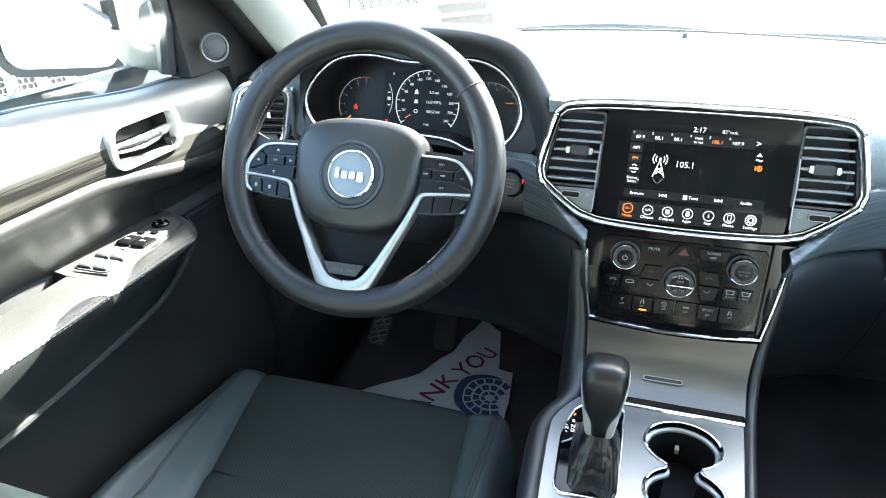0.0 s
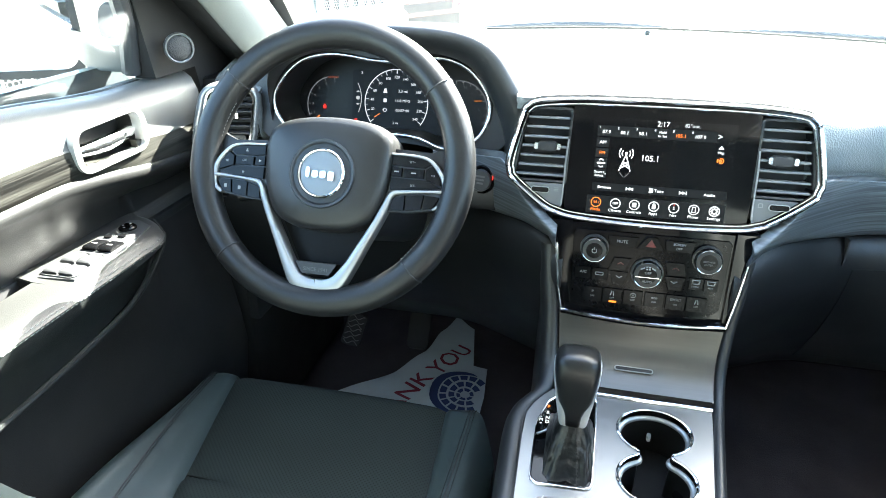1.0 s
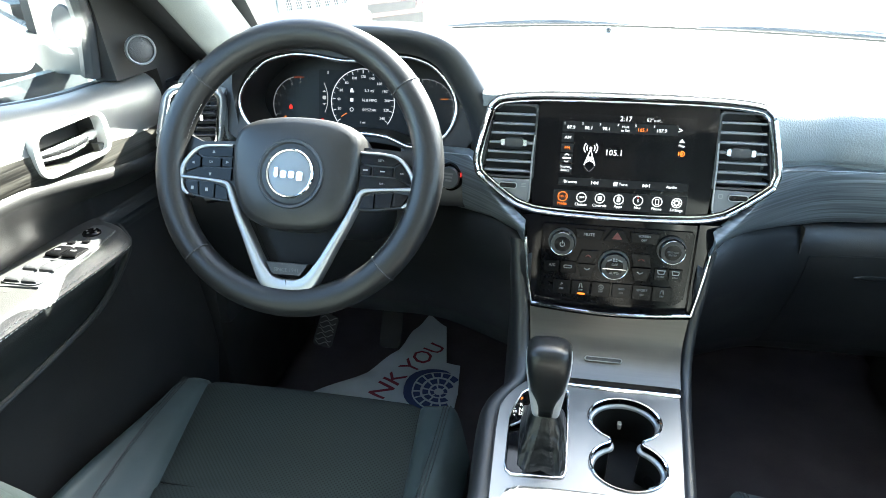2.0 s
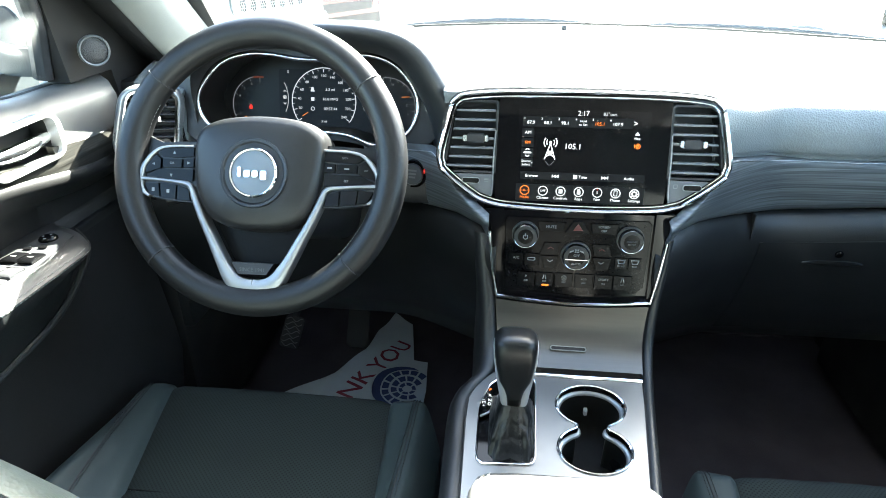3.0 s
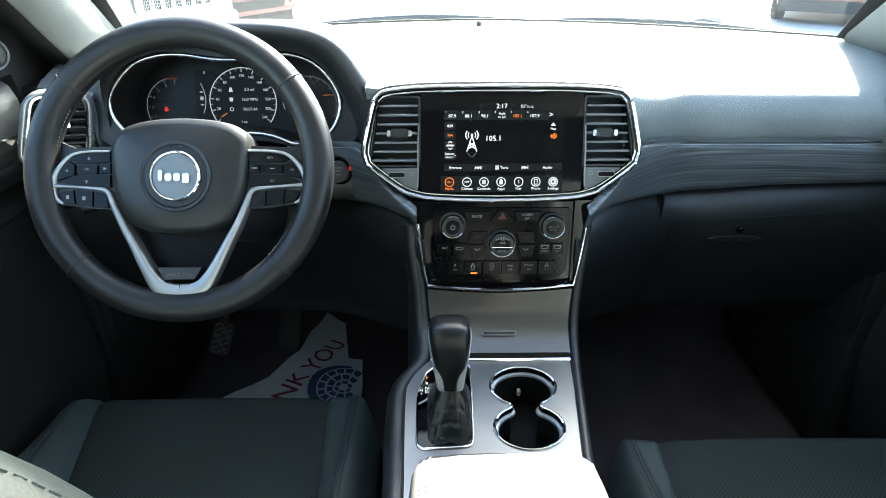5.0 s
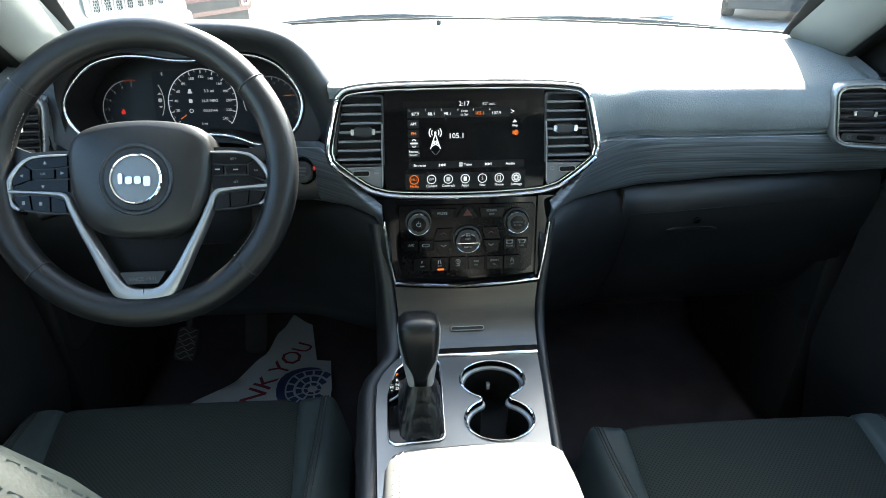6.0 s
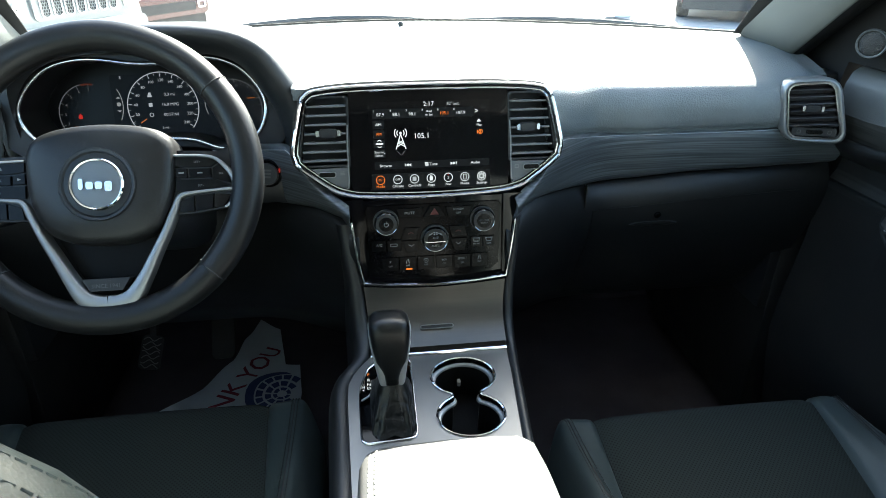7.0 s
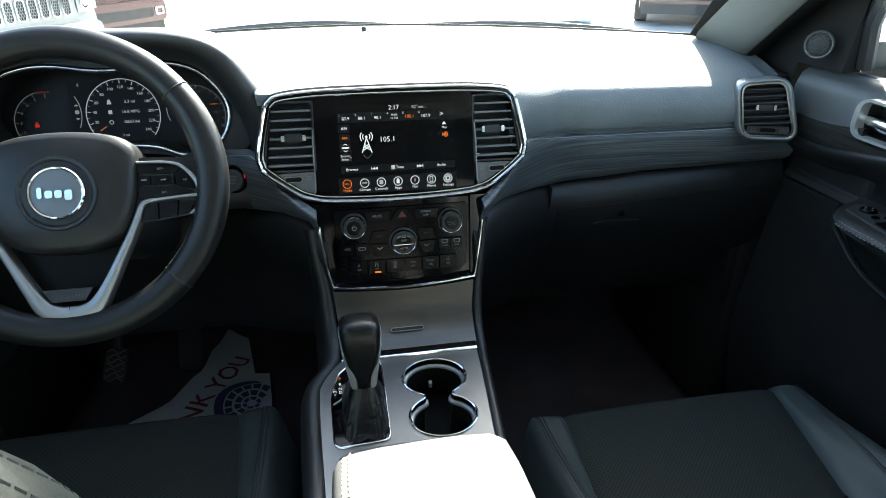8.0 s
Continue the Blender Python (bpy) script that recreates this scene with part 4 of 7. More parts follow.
def ui_shape(pts, mat=LIT, x=0.0, y=0.0, z=0.0004):
    bm = bmesh.new()
    prism(bm, [(a + x, b + y) for a, b in pts], 0.0001, z, SM)
    return part("icon", bm, mat, screen)


def ui_ring(x, y, r, w, mat=LIT, a0=0, a1=360):
    bm = bmesh.new()
    dial_arc(bm, x, y, r, a0, a1, w, SM, 0.0005, 28)
    return part("icon", bm, mat, screen)


for i, x in enumerate((-0.0728, -0.0481, -0.0242, 0.0, 0.0247, 0.0489, 0.0735)):
    mat = LIT_ORANGE if i == 0 else LIT
    ui_ring(x, 0.0012, 0.0066, 0.0010, mat)
ui("105.1", 0.0042, -0.0728, 0.0012, LIT_ORANGE)
ui("OFF", 0.0042, -0.0481, 0.0012)
ui_shape(rounded(0.0055, 0.0062, 0.001, 2), LIT_GREY, -0.0242, 0.0012)
ui_shape(rounded(0.0046, 0.0058, 0.001, 2), LIT, 0.0, 0.0008)
ui_ring(0.0, 0.0035, 0.0018, 0.0006, LIT)
ui("S", 0.0055, 0.0247, 0.0010, LIT)
ui_shape([(-0.0009, 0), (0.0009, 0), (0, 0.0016)], LIT_RED, 0.0247, 0.0046)
bm = bmesh.new()
ring_band(bm, rounded(0.0034, 0.0062, 0.0006, 2), rounded(0.0048, 0.0078, 0.001, 2), 0.0001, 0.0004, SM @ Matrix.Translation((0.0489, 0.0012, 0)))
part("icon", bm, LIT, screen)
ui_ring(0.0735, 0.0012, 0.0036, 0.0014, LIT)
for k in range(8):
    a = math.pi * k / 4
    ui_shape(rounded(0.0012, 0.0012, 0.0002, 1), LIT, 0.0735 + 0.0042 * math.cos(a), 0.0012 + 0.0042 * math.sin(a))
# skip arrows and list mark
for cx, s in ((-0.0325, -1), (0.0329, 1)):
    for d in (-0.0026, 0.0012):
        ui_shape([(s * (d - 0.0018), -0.0023), (s * (d + 0.002), 0.0), (s * (d - 0.0018), 0.0023)][::s], LIT, cx, 0.0214)
    ui_shape(rounded(0.0009, 0.0046, 0.0002, 1), LIT, cx + s * 0.0042, 0.0214)
for k in range(4):
    ui_shape(rounded(0.0052, 0.0009, 0.0002, 1), LIT, -0.0060, 0.0192 + 0.0015 * k)
# map arrow and radio mark
ui_shape([(-0.0034, -0.0018), (0.0034, -0.0018), (0.0, 0.0026)], LIT, 0.0706, 0.0806)
ui_ring(0.0722, 0.0647, 0.0036, 0.0009, LIT_ORANGE, 60, 300)
ui_ring(0.0715, 0.0647, 0.0020, 0.0012, LIT_ORANGE, 0, 360)
ui_shape(rounded(0.0012, 0.0052, 0.0003, 1), LIT_ORANGE, 0.0682, 0.0647)
# satellite mark
ui_shape(rounded(0.0105, 0.0022, 0.0008, 2), LIT, -0.0717, 0.0523)
ui_ring(-0.0717, 0.0550, 0.0030, 0.0011, LIT, 10, 170)
ui_ring(-0.0717, 0.0496, 0.0030, 0.0011, LIT, 190, 350)
ui_shape([(0, -0.001), (0.0018, 0), (0, 0.001)], LIT, -0.0655, 0.0385)
# transmitter mast
mast = ((-0.0070, 0.0440, 0.0, 0.0650), (0.0070, 0.0440, 0.0, 0.0650), (-0.0056, 0.0475, 0.0042, 0.0530), (0.0056, 0.0475, -0.0042, 0.0530), (-0.0044, 0.0515, 0.0032, 0.0560), (0.0044, 0.0515, -0.0032, 0.0560))
for x0, y0, x1, y1 in mast:
    d = Vector((x1 - x0, y1 - y0)).normalized() * 0.0007
    ui_shape([(x0 - d.y, y0 + d.x), (x0 + d.y, y0 - d.x), (x1 + d.y, y1 - d.x), (x1 - d.y, y1 + d.x)], LIT, -0.0416)
ui_ring(-0.0416, 0.0665, 0.0018, 0.0018, LIT)
for r in (0.0058, 0.0092):
    ui_ring(-0.0416, 0.0665, r, 0.0013, LIT, -42, 42)
    ui_ring(-0.0416, 0.0665, r, 0.0013, LIT, 138, 222)
for s in (-1, 1):
    ui_shape([(s * 0.0066, 0.0418), (s * 0.0054, 0.0418), (s * 0.0002, 0.0360), (s * 0.0014, 0.0360)], LIT_FAINT, -0.0416)

# ---- climate panel ----
HM = plane_at(0, -0.02, 0.61, 8)
climate = thing("climate_panel", label="piano-black climate panel with three chrome-ringed knobs and rows of buttons", category="climate controls")
bm = bmesh.new()
prism(bm, [(-0.124, 0.066), (-0.115, 0.03), (-0.106, -0.054), (-0.100, -0.0585), (0.0, -0.064), (0.104, -0.0585), (0.110, -0.054), (0.119, 0.03), (0.128, 0.066)], -0.05, 0.0, HM)
part("face_plate", bm, PIANO, climate, bevel=0.002)
for s in (-1, 1):
    bm = bmesh.new()
    prism(bm, [(s * x + 0.002, y) for x, y in ((0.1015, -0.052), (0.1045, -0.052), (0.1125, -0.01), (0.1170, 0.028), (0.1185, 0.042), (0.1225, 0.056), (0.1290, 0.069), (0.1015, 0.069))][::s], -0.04, 0.006, HM)
    part("side_block", bm, PIANO, climate, bevel=0.003, segs=3)
# raised dark field that holds the buttons
bm = bmesh.new()
prism(bm, [(-0.097, 0.052), (-0.094, 0.058), (0.097, 0.058), (0.101, 0.052), (0.098, -0.038), (0.088, -0.047), (0.0, -0.0545), (-0.084, -0.047), (-0.094, -0.038)], 0.0, 0.003, HM, 0.001)
part("button_field", bm, GLOSSDARK, climate)
for s in (-1, 1):
    bm = bmesh.new()
    path = [HM @ Vector(p) for p in spline([(s * 0.1185 + 0.0018, 0.0375, 0.010), (s * 0.1188 + 0.0018, 0.028, 0.0115), (s * 0.113 + 0.0018, -0.02, 0.010), (s * 0.1065 + 0.002, -0.056, 0.011)], 5)]
    tube(bm, path, 0.0022, 8)
    part("chrome_rail", bm, CHROME, climate, "thin chrome side rail")
bm = bmesh.new()
tube(bm, [HM @ Vector(p) for p in spline([(-0.1045, -0.0565, 0.011), (-0.05, -0.0615, 0.0115), (0.002, -0.0635, 0.012), (0.054, -0.0615, 0.0115), (0.1085, -0.0565, 0.011)], 5)], 0.0022, 8)
part("chrome_rail", bm, CHROME, climate)
bm = bmesh.new()
sheet(bm, lambda u, v: HM @ Vector((lerp(-0.1045, 0.1085, u), lerp(-0.0555, -0.062, v) - 0.0065 * math.sin(math.pi * u), lerp(0.0, 0.011, v))), 16, 3, 0.002, (0, 0, -1))
part("lower_ledge", bm, PIANO, climate)


def knob(x, y, r, h, sym):
    m = HM @ Matrix.Translation((x, y, 0.003))
    bm = bmesh.new()
    lathe(bm, [(r * 1.12, 0.0), (r * 1.12, 0.004), (r * 1.0, 0.0045), (r * 0.97, h - 0.003), (r * 0.93, h - 0.001), (r * 0.8, h - 0.0006)], 40, m)
    k = part("knob", bm, KNOBSIDE, climate, "round black knob with a chrome ring")
    bm = bmesh.new()
    lathe(bm, [(r * 1.03, h - 0.0085), (r * 1.035, h - 0.0065), (r * 0.985, h - 0.0015), (r * 0.95, h), (r * 0.915, h - 0.0004), (r * 0.905, h - 0.002)], 40, m, cap=False)
    part("ring", bm, KNOBCHROME, k)
    bm = bmesh.new()
    lathe(bm, [(r * 0.905, h - 0.001), (r * 0.5, h - 0.0004), (0.0005, h - 0.0003)], 32, m)
    part("cap", bm, BUTTON, k)
    return k, m, h
k, m, h = knob(-0.0685, 0.0340, 0.0165, 0.015, "power")
bm = bmesh.new()
dial_arc(bm, 0, 0, 0.0034, 120, 420, 0.0008, m, h + 0.0006, 16)
box(bm, (0, 0.003, h + 0.0003), (0.0008, 0.004, 0.0006), m)
part("symbol", bm, GREYPRINT, k)
k, m, h = knob(0.0730, 0.0325, 0.0165, 0.015, "browse")
words("lettering", "BROWSE", 0.0036, 0, 0.001, DIMPRINT, k, m, h + 0.0006)
words("lettering", "ENTER", 0.0036, 0, -0.003, DIMPRINT, k, m, h + 0.0006)
k, m, h = knob(0.0020, 0.0060, 0.0185, 0.012, "fan")
words("lettering", "OFF", 0.0048, 0, 0.0035, GREYPRINT, k, m, h + 0.0006)
words("lettering", "AUTO", 0.0045, 0, -0.0085, GREYPRINT, k, m, h + 0.0006)
bm = bmesh.new()
box(bm, (0, -0.0025, h + 0.0006), (0.030, 0.0009, 0.0008), m)
part("bar", bm, CHROME, k)
bm = bmesh.new()
for q in range(4):
    box(bm, (0.0017 * (q % 2 * 2 - 1), 0.0102 + 0.0014 * (q // 2 * 2 - 1), h + 0.0005), (0.0024, 0.0018, 0.0004), m)
part("symbol", bm, GREYPRINT, k)
for s in (-1, 1):
    bm = bmesh.new()
    prism(bm, [(s * 0.004, 0.0098), (s * 0.0095, 0.0072), (s * 0.0095, 0.0092), (s * 0.0045, 0.0112)][::s], h, h + 0.0006, m)
    part("symbol", bm, GREYPRINT, k)


def button(pts, h=0.0055, mat=None, label=""):
    bm = bmesh.new()
    prism(bm, pts, 0.0028, h, HM, 0.0012)
    return part("button", bm, mat or BUTTON, climate, label)


def bquad(x0, y0, x1, y1, skew=0.0):
    return [(x0, y0), (x1, y0), (x1 + skew, y1), (x0 - skew, y1)]
mute = button([(-0.0500, 0.0395), (-0.0170, 0.0395), (-0.0140, 0.0530), (-0.0530, 0.0530)])
words("lettering", "MUTE", 0.0056, -0.0340, 0.0460, GREYPRINT, mute, HM, 0.0058)
scr = button([(0.0210, 0.0395), (0.0540, 0.0380), (0.0570, 0.0530), (0.0180, 0.0530)])
words("lettering", "SCREEN", 0.0044, 0.0370, 0.0487, GREYPRINT, scr, HM, 0.0058)
words("lettering", "OFF", 0.0044, 0.0370, 0.0430, GREYPRINT, scr, HM, 0.0058)
hz = button([(-0.0155, 0.0385), (0.0195, 0.0385), (0.0085, 0.0560), (-0.0045, 0.0560)], 0.007, label="hazard button with a red triangle")
bm = bmesh.new()
prism(bm, [(-0.0045, 0.0425), (0.0085, 0.0425), (0.0020, 0.0525)], 0.007, 0.0075, HM)
part("triangle", bm, REDPLASTIC, hz)
for s, x0, x1 in ((-1, -0.0480, -0.0195), (1, 0.0225, 0.0530)):
    up = button([(x0 + 0.004 * (s > 0), 0.0060), (x1 - 0.004 * (s < 0) - 0.002, 0.0060), (x1 - 0.006 * (s > 0), 0.0240), (x0 + 0.006 * (s < 0), 0.0240)])
    dn = button([(x0 + 0.008, -0.0150), (x1 - 0.006, -0.0150), (x1 - 0.002, 0.0045), (x0 + 0.002, 0.0045)])
    cx = (x0 + x1) / 2 - s * 0.001
    for b, y, q, mat in ((up, 0.0160, 1, REDPLASTIC), (dn, -0.0030, -1, GREYPRINT)):
        for w in (-1, 1):
            bm = bmesh.new()
            box(bm, (cx + w * 0.0018, y, 0.0058), (0.0052, 0.0009, 0.0006), HM @ Matrix.Translation((cx + w * 0.0018, y, 0)) @ Matrix.Rotation(-w * q * radians(35), 4, "Z") @ Matrix.Translation((-(cx + w * 0.0018), -y, 0)))
            part("chevron", bm, mat, b)
ac = button(bquad(-0.0910, -0.0105, -0.0695, 0.0070))
words("lettering", "A/C", 0.0054, -0.0795, -0.0005, GREYPRINT, ac, HM, 0.0058)
rc = button(bquad(-0.0685, -0.0110, -0.0470, 0.0068))
bm = bmesh.new()
ring_band(bm, rounded(0.0090, 0.0030, 0.001, 2), rounded(0.0110, 0.0045, 0.0015, 2), 0.0055, 0.0059, HM @ Matrix.Translation((-0.0585, -0.0013, 0)))
part("symbol", bm, GREYPRINT, rc)
for x, t in ((0.0640, "FRONT"), (0.0825, "REAR")):
    b = button(bquad(x - 0.0090, -0.0110, x + 0.0088, 0.0060))
    bm = bmesh.new()
    ring_band(bm, [(-0.0042, 0.0018), (0.0042, 0.0018), (0.0030, -0.0020), (-0.0030, -0.0020)], [(-0.0056, 0.0030), (0.0056, 0.0030), (0.0040, -0.0030), (-0.0040, -0.0030)], 0.0055, 0.0059, HM @ Matrix.Translation((x, 0.0005, 0)))
    part("symbol", bm, GREYPRINT, b)
    words("lettering", t, 0.0030, x, -0.0060, GREYPRINT, b, HM, 0.0058)
lower = ((-0.0645, "P", "OFF"), (-0.0388, "", "OFF"), (-0.0118, "", "OFF"), (0.0155, "eco", "OFF"), (0.0425, "SPORT", "ON"), (0.0685, "", "OFF"))
for i, (x, a, c) in enumerate(lower):
    b = button(bquad(x - 0.0128, -0.0420, x + 0.0128, -0.0205))
    if a:
        words("lettering", a, 0.0056 if a != "SPORT" else 0.0048, x, -0.0275, GREYPRINT, b, HM, 0.0058)
    elif i == 2:
        bm = bmesh.new()
        dial_arc(bm, x, -0.0275, 0.0036, 0, 320, 0.0007, HM, 0.0061, 18)
        part("symbol", bm, GREYPRINT, b)
        words("lettering", "A", 0.0042, x, -0.0275, GREYPRINT, b, HM, 0.0058)
    else:
        bm = bmesh.new()
        prism(bm, [(x - 0.0028, -0.0305), (x - 0.0014, -0.0305), (x - 0.0004, -0.0240), (x - 0.0012, -0.0240)], 0.0055, 0.0059, HM)
        prism(bm, [(x + 0.0028, -0.0305), (x + 0.0014, -0.0305), (x + 0.0004, -0.0240), (x + 0.0012, -0.0240)][::-1], 0.0055, 0.0059, HM)
        part("symbol", bm, GREYPRINT, b)
    words("lettering", c, 0.0034, x, -0.0340, GREYPRINT, b, HM, 0.0058)
    if i == 1:
        bm = bmesh.new()
        prism(bm, rounded(0.010, 0.0024, 0.001, 2, x + 0.0015, -0.0392), 0.0055, 0.0062, HM)
        part("indicator", bm, LIT_ORANGE, b, "orange indicator light")

# ---- brushed panel under the climate controls ----
lowstack = thing("lower_stack_panel", label="brushed dark silver panel with a slim chrome-edged slot", category="console panel")
def low_at(u, v):
    x = lerp(-1, 1, u) * lerp(0.1065, 0.100, v) + 0.001
    return Vector((x, -0.036 - 0.012 * v - 0.044 * v ** 4, lerp(0.548, 0.4725, v) - 0.006 * math.sin(math.pi * u) * (1 - v)))
bm = bmesh.new()
sheet(bm, low_at, 20, 16, 0.02, (0, -1, 0))
part("panel", bm, BRUSHED, lowstack, sharp=50)
lm = plane_at(0.0, -0.0640, 0.4890, 40)
bm = bmesh.new()
ring_band(bm, rounded(0.0475, 0.0042, 0.002, 3), rounded(0.0505, 0.0066, 0.0032, 3), -0.004, 0.002, lm)
part("slot_rim", bm, DARKSATIN, lowstack)
bm = bmesh.new()
prism(bm, rounded(0.048, 0.0055, 0.002, 3), -0.004, 0.0006, lm)
part("slot", bm, DARK, lowstack)
bm = bmesh.new()
sheet(bm, lambda u, v: Vector((lerp(-0.101, 0.099, u), -0.0925 - 0.007 * v, lerp(0.4745, 0.4655, v))), 10, 2, 0.006, (0, -0.5, 0.8))
part("dark_step", bm, PIANO, lowstack)
bm = bmesh.new()
tube(bm, [(-0.101, -0.1015, 0.4690), (0.0, -0.1020, 0.4690), (0.099, -0.1015, 0.4690)], 0.0026, 8)
part("chrome_line", bm, CHROME, lowstack)

# ---- centre console ----
KM = Matrix.Translation((0, -0.138, 0.463)) @ Matrix.Rotation(math.atan(0.12), 4, "X")
console = thing("centre_console", label="satin silver console plate with chrome-rimmed cup holders and leather-edged black sides", category="centre console")


def cup_outline(grow=0.0):
    """Two round cup wells joined by a narrow waist."""
    r, cx, mid, neck, flat = 0.0437 + grow, 0.0255, -0.0485, 0.0185 + grow, 0.79
    far = 0.0446
    fil = (neck * neck + far * far - r * r) / (2 * (r - neck))
    turn = math.asin(far / (r + fil))
    out = []
    for side in (1, -1):
        for k in range(61):
            a = side * math.pi / 2 - math.pi / 2 + lerp(-turn, math.pi + turn, k / 60)
            out.append((cx + r * math.cos(a), mid + flat * (side * far + r * math.sin(a))))
        for k in range(1, 12):
            a = lerp(turn, -turn, k / 12)
            out.append((cx - side * (neck + fil - fil * math.cos(a)), mid + flat * side * fil * math.sin(a)))
    return out


SHIFT = [(-0.1190, -0.034), (-0.1185, -0.105), (-0.1165, -0.112), (-0.110, -0.1165), (-0.056, -0.1135), (-0.0500, -0.111), (-0.0475, -0.104), (-0.0450, 0.020), (-0.0468, 0.0265), (-0.0525, 0.0290), (-0.085, 0.0275), (-0.097, 0.0235), (-0.1065, 0.0130), (-0.1130, -0.0055), (-0.1175, -0.020)]
plate_out = [(-0.103, 0.037), (0.0, 0.039), (0.0985, 0.037), (0.0975, 0.02), (0.0955, -0.01), (0.083, -0.14), (0.0795, -0.20), (0.0, -0.21), (-0.131, -0.20), (-0.132, -0.16), (-0.1345, -0.05), (-0.1335, -0.012), (-0.126, 0.006), (-0.116, 0.022)]


def filled(bm, loops, m):
    """A flat face with holes."""
    es = []
    for pts in loops:
        vs = [bm.verts.new(m @ Vector((x, y, 0.0))) for x, y in pts]
        es += [bm.edges.new((vs[i], vs[(i + 1) % len(vs)])) for i in range(len(vs))]
    bmesh.ops.triangle_fill(bm, use_beauty=True, use_dissolve=False, edges=es)
bm = bmesh.new()
filled(bm, [plate_out, cup_outline(0.0), SHIFT], KM)
part("plate", bm, PLATE, console, "satin silver plate")
cup = cup_outline(0.0)
bm = bmesh.new()
loft(bm, [[KM @ Vector((0.0255 + (x - 0.0255) * s, -0.0485 + (y + 0.0485) * s, z)) for x, y in cup] for s, z in ((1.0, -0.001), (0.985, -0.012), (0.95, -0.07))], caps=False)
filled(bm, [[(0.0255 + (x - 0.0255) * 0.96, -0.0485 + (y + 0.0485) * 0.96) for x, y in cup]], KM @ Matrix.Translation((0, 0, -0.0695)))
part("cup_well", bm, WELL, console, "dark double cup well")
bm = bmesh.new()
loft(bm, [[KM @ Vector((x, y, z)) for x, y in cup_outline(g)] for g, z in ((0.0030, 0.0004), (0.0026, 0.0020), (0.0012, 0.0027), (-0.0006, 0.0016), (-0.0013, -0.003), (-0.0016, -0.007), (-0.0012, -0.009))], caps=False)
part("cup_rim", bm, CHROME, console, "bright chrome cup rim")
for x, y, z, w, h, a in ((0.0255, 0.0155, -0.042, 0.005, 0.008, 0), (-0.0080, -0.085, -0.038, 0.006, 0.013, 65), (0.0600, -0.085, -0.038, 0.006, 0.013, -65)):
    bm = bmesh.new()
    prism(bm, rounded(w, h, 0.002, 2), -0.004, 0.004, KM @ Matrix.Translation((x, y, z)) @ Matrix.Rotation(radians(a), 4, "Z"))
    part("rubber_tab", bm, GREYTAB, console)
bm = bmesh.new()
loft(bm, [[KM @ Vector((x, y, z)) for x, y in cup_outline(g)] for g, z in ((-0.0010, -0.0080), (-0.0036, -0.0086), (-0.0046, -0.0096), (-0.0050, -0.0125), (-0.0030, -0.014))], caps=False)
part("cup_liner", bm, DARKSATIN, console, "satin liner below the rim")
# black sides: a rounded ridge that runs down beside the stack and on along the plate, then falls to the floor
RIGHT_EDGE = ((0.1200, -0.012, 0.640), (0.1150, -0.024, 0.590), (0.1100, -0.033, 0.555), (0.1070, -0.044, 0.520), (0.1050, -0.058, 0.494), (0.1030, -0.078, 0.479), (0.1010, -0.100, 0.4705), (0.0985, -0.120, 0.4665), (0.0955, -0.150, 0.4625), (0.0895, -0.212, 0.455), (0.0830, -0.280, 0.447), (0.0790, -0.340, 0.440), (0.078, -0.75, 0.40))
LEFT_EDGE = ((-0.1180, -0.012, 0.640), (-0.1130, -0.024, 0.590), (-0.1080, -0.033, 0.555), (-0.1055, -0.044, 0.520), (-0.1035, -0.058, 0.494), (-0.1020, -0.078, 0.479), (-0.1050, -0.100, 0.4705), (-0.1170, -0.118, 0.4665), (-0.1275, -0.134, 0.4645), (-0.1345, -0.156, 0.4620), (-0.1355, -0.190, 0.457), (-0.1330, -0.300, 0.444), (-0.1330, -0.75, 0.40))
for side, edge, wide in ((-1, LEFT_EDGE, 1.55), (1, RIGHT_EDGE, 1.0)):
    path = spline(edge, 5)
    rings = []
    for i, p in enumerate(path):
        d = path[min(i + 1, len(path) - 1)] - path[max(i - 1, 0)]
        d.x = 0.0
        d.normalize()
        n = Vector((0, d.z, -d.y))
        n = -n if n.z < 0 or (abs(n.z) < 1e-3 and n.y > 0) else n
        rings.append([p + Vector((side * o * (wide if o > 0.001 else 1.0), 0, 0)) + n * h for o, h in ((-0.001, -0.008), (0.0, 0.0005), (0.0025, 0.0032), (0.0065, 0.0040), (0.0105, 0.0020), (0.0135, -0.004), (0.0155, -0.013), (0.0175, -0.035), (0.020, -0.08), (0.026, -0.22), (0.028, -0.42))])
    bm = bmesh.new()
    loft(bm, rings, closed=False, caps=False)
    part("cheek", bm, CHEEK, console, sharp=80)
    bm = bmesh.new()
    tube(bm, [p + Vector((side * 0.0004, 0, 0.0006)) for p in path[34:60]], 0.0007, 5)
    part("edge_gap", bm, DARK, console)

# ---- gear selector ----
shifter = thing("gear_selector", label="black gear selector with silver collar, stitched boot and chrome surround", category="gear selector")
bm = bmesh.new()
loft(bm, [[KM @ Vector((-0.082 + (x + 0.082) * s, -0.045 + (y + 0.045) * s, z)) for x, y in SHIFT] for s, z in ((1.03, 0.0004), (1.026, 0.002), (1.0, 0.0026), (0.965, 0.0008), (0.95, -0.008))], caps=False)
part("surround", bm, CHROME, shifter, sharp=80)
bm = bmesh.new()
prism(bm, [(-0.081 + (x + 0.081) * 0.97, -0.05 + (y + 0.05) * 0.97) for x, y in SHIFT], -0.03, -0.004, KM)
part("well", bm, PIANO, shifter)
bm = bmesh.new()
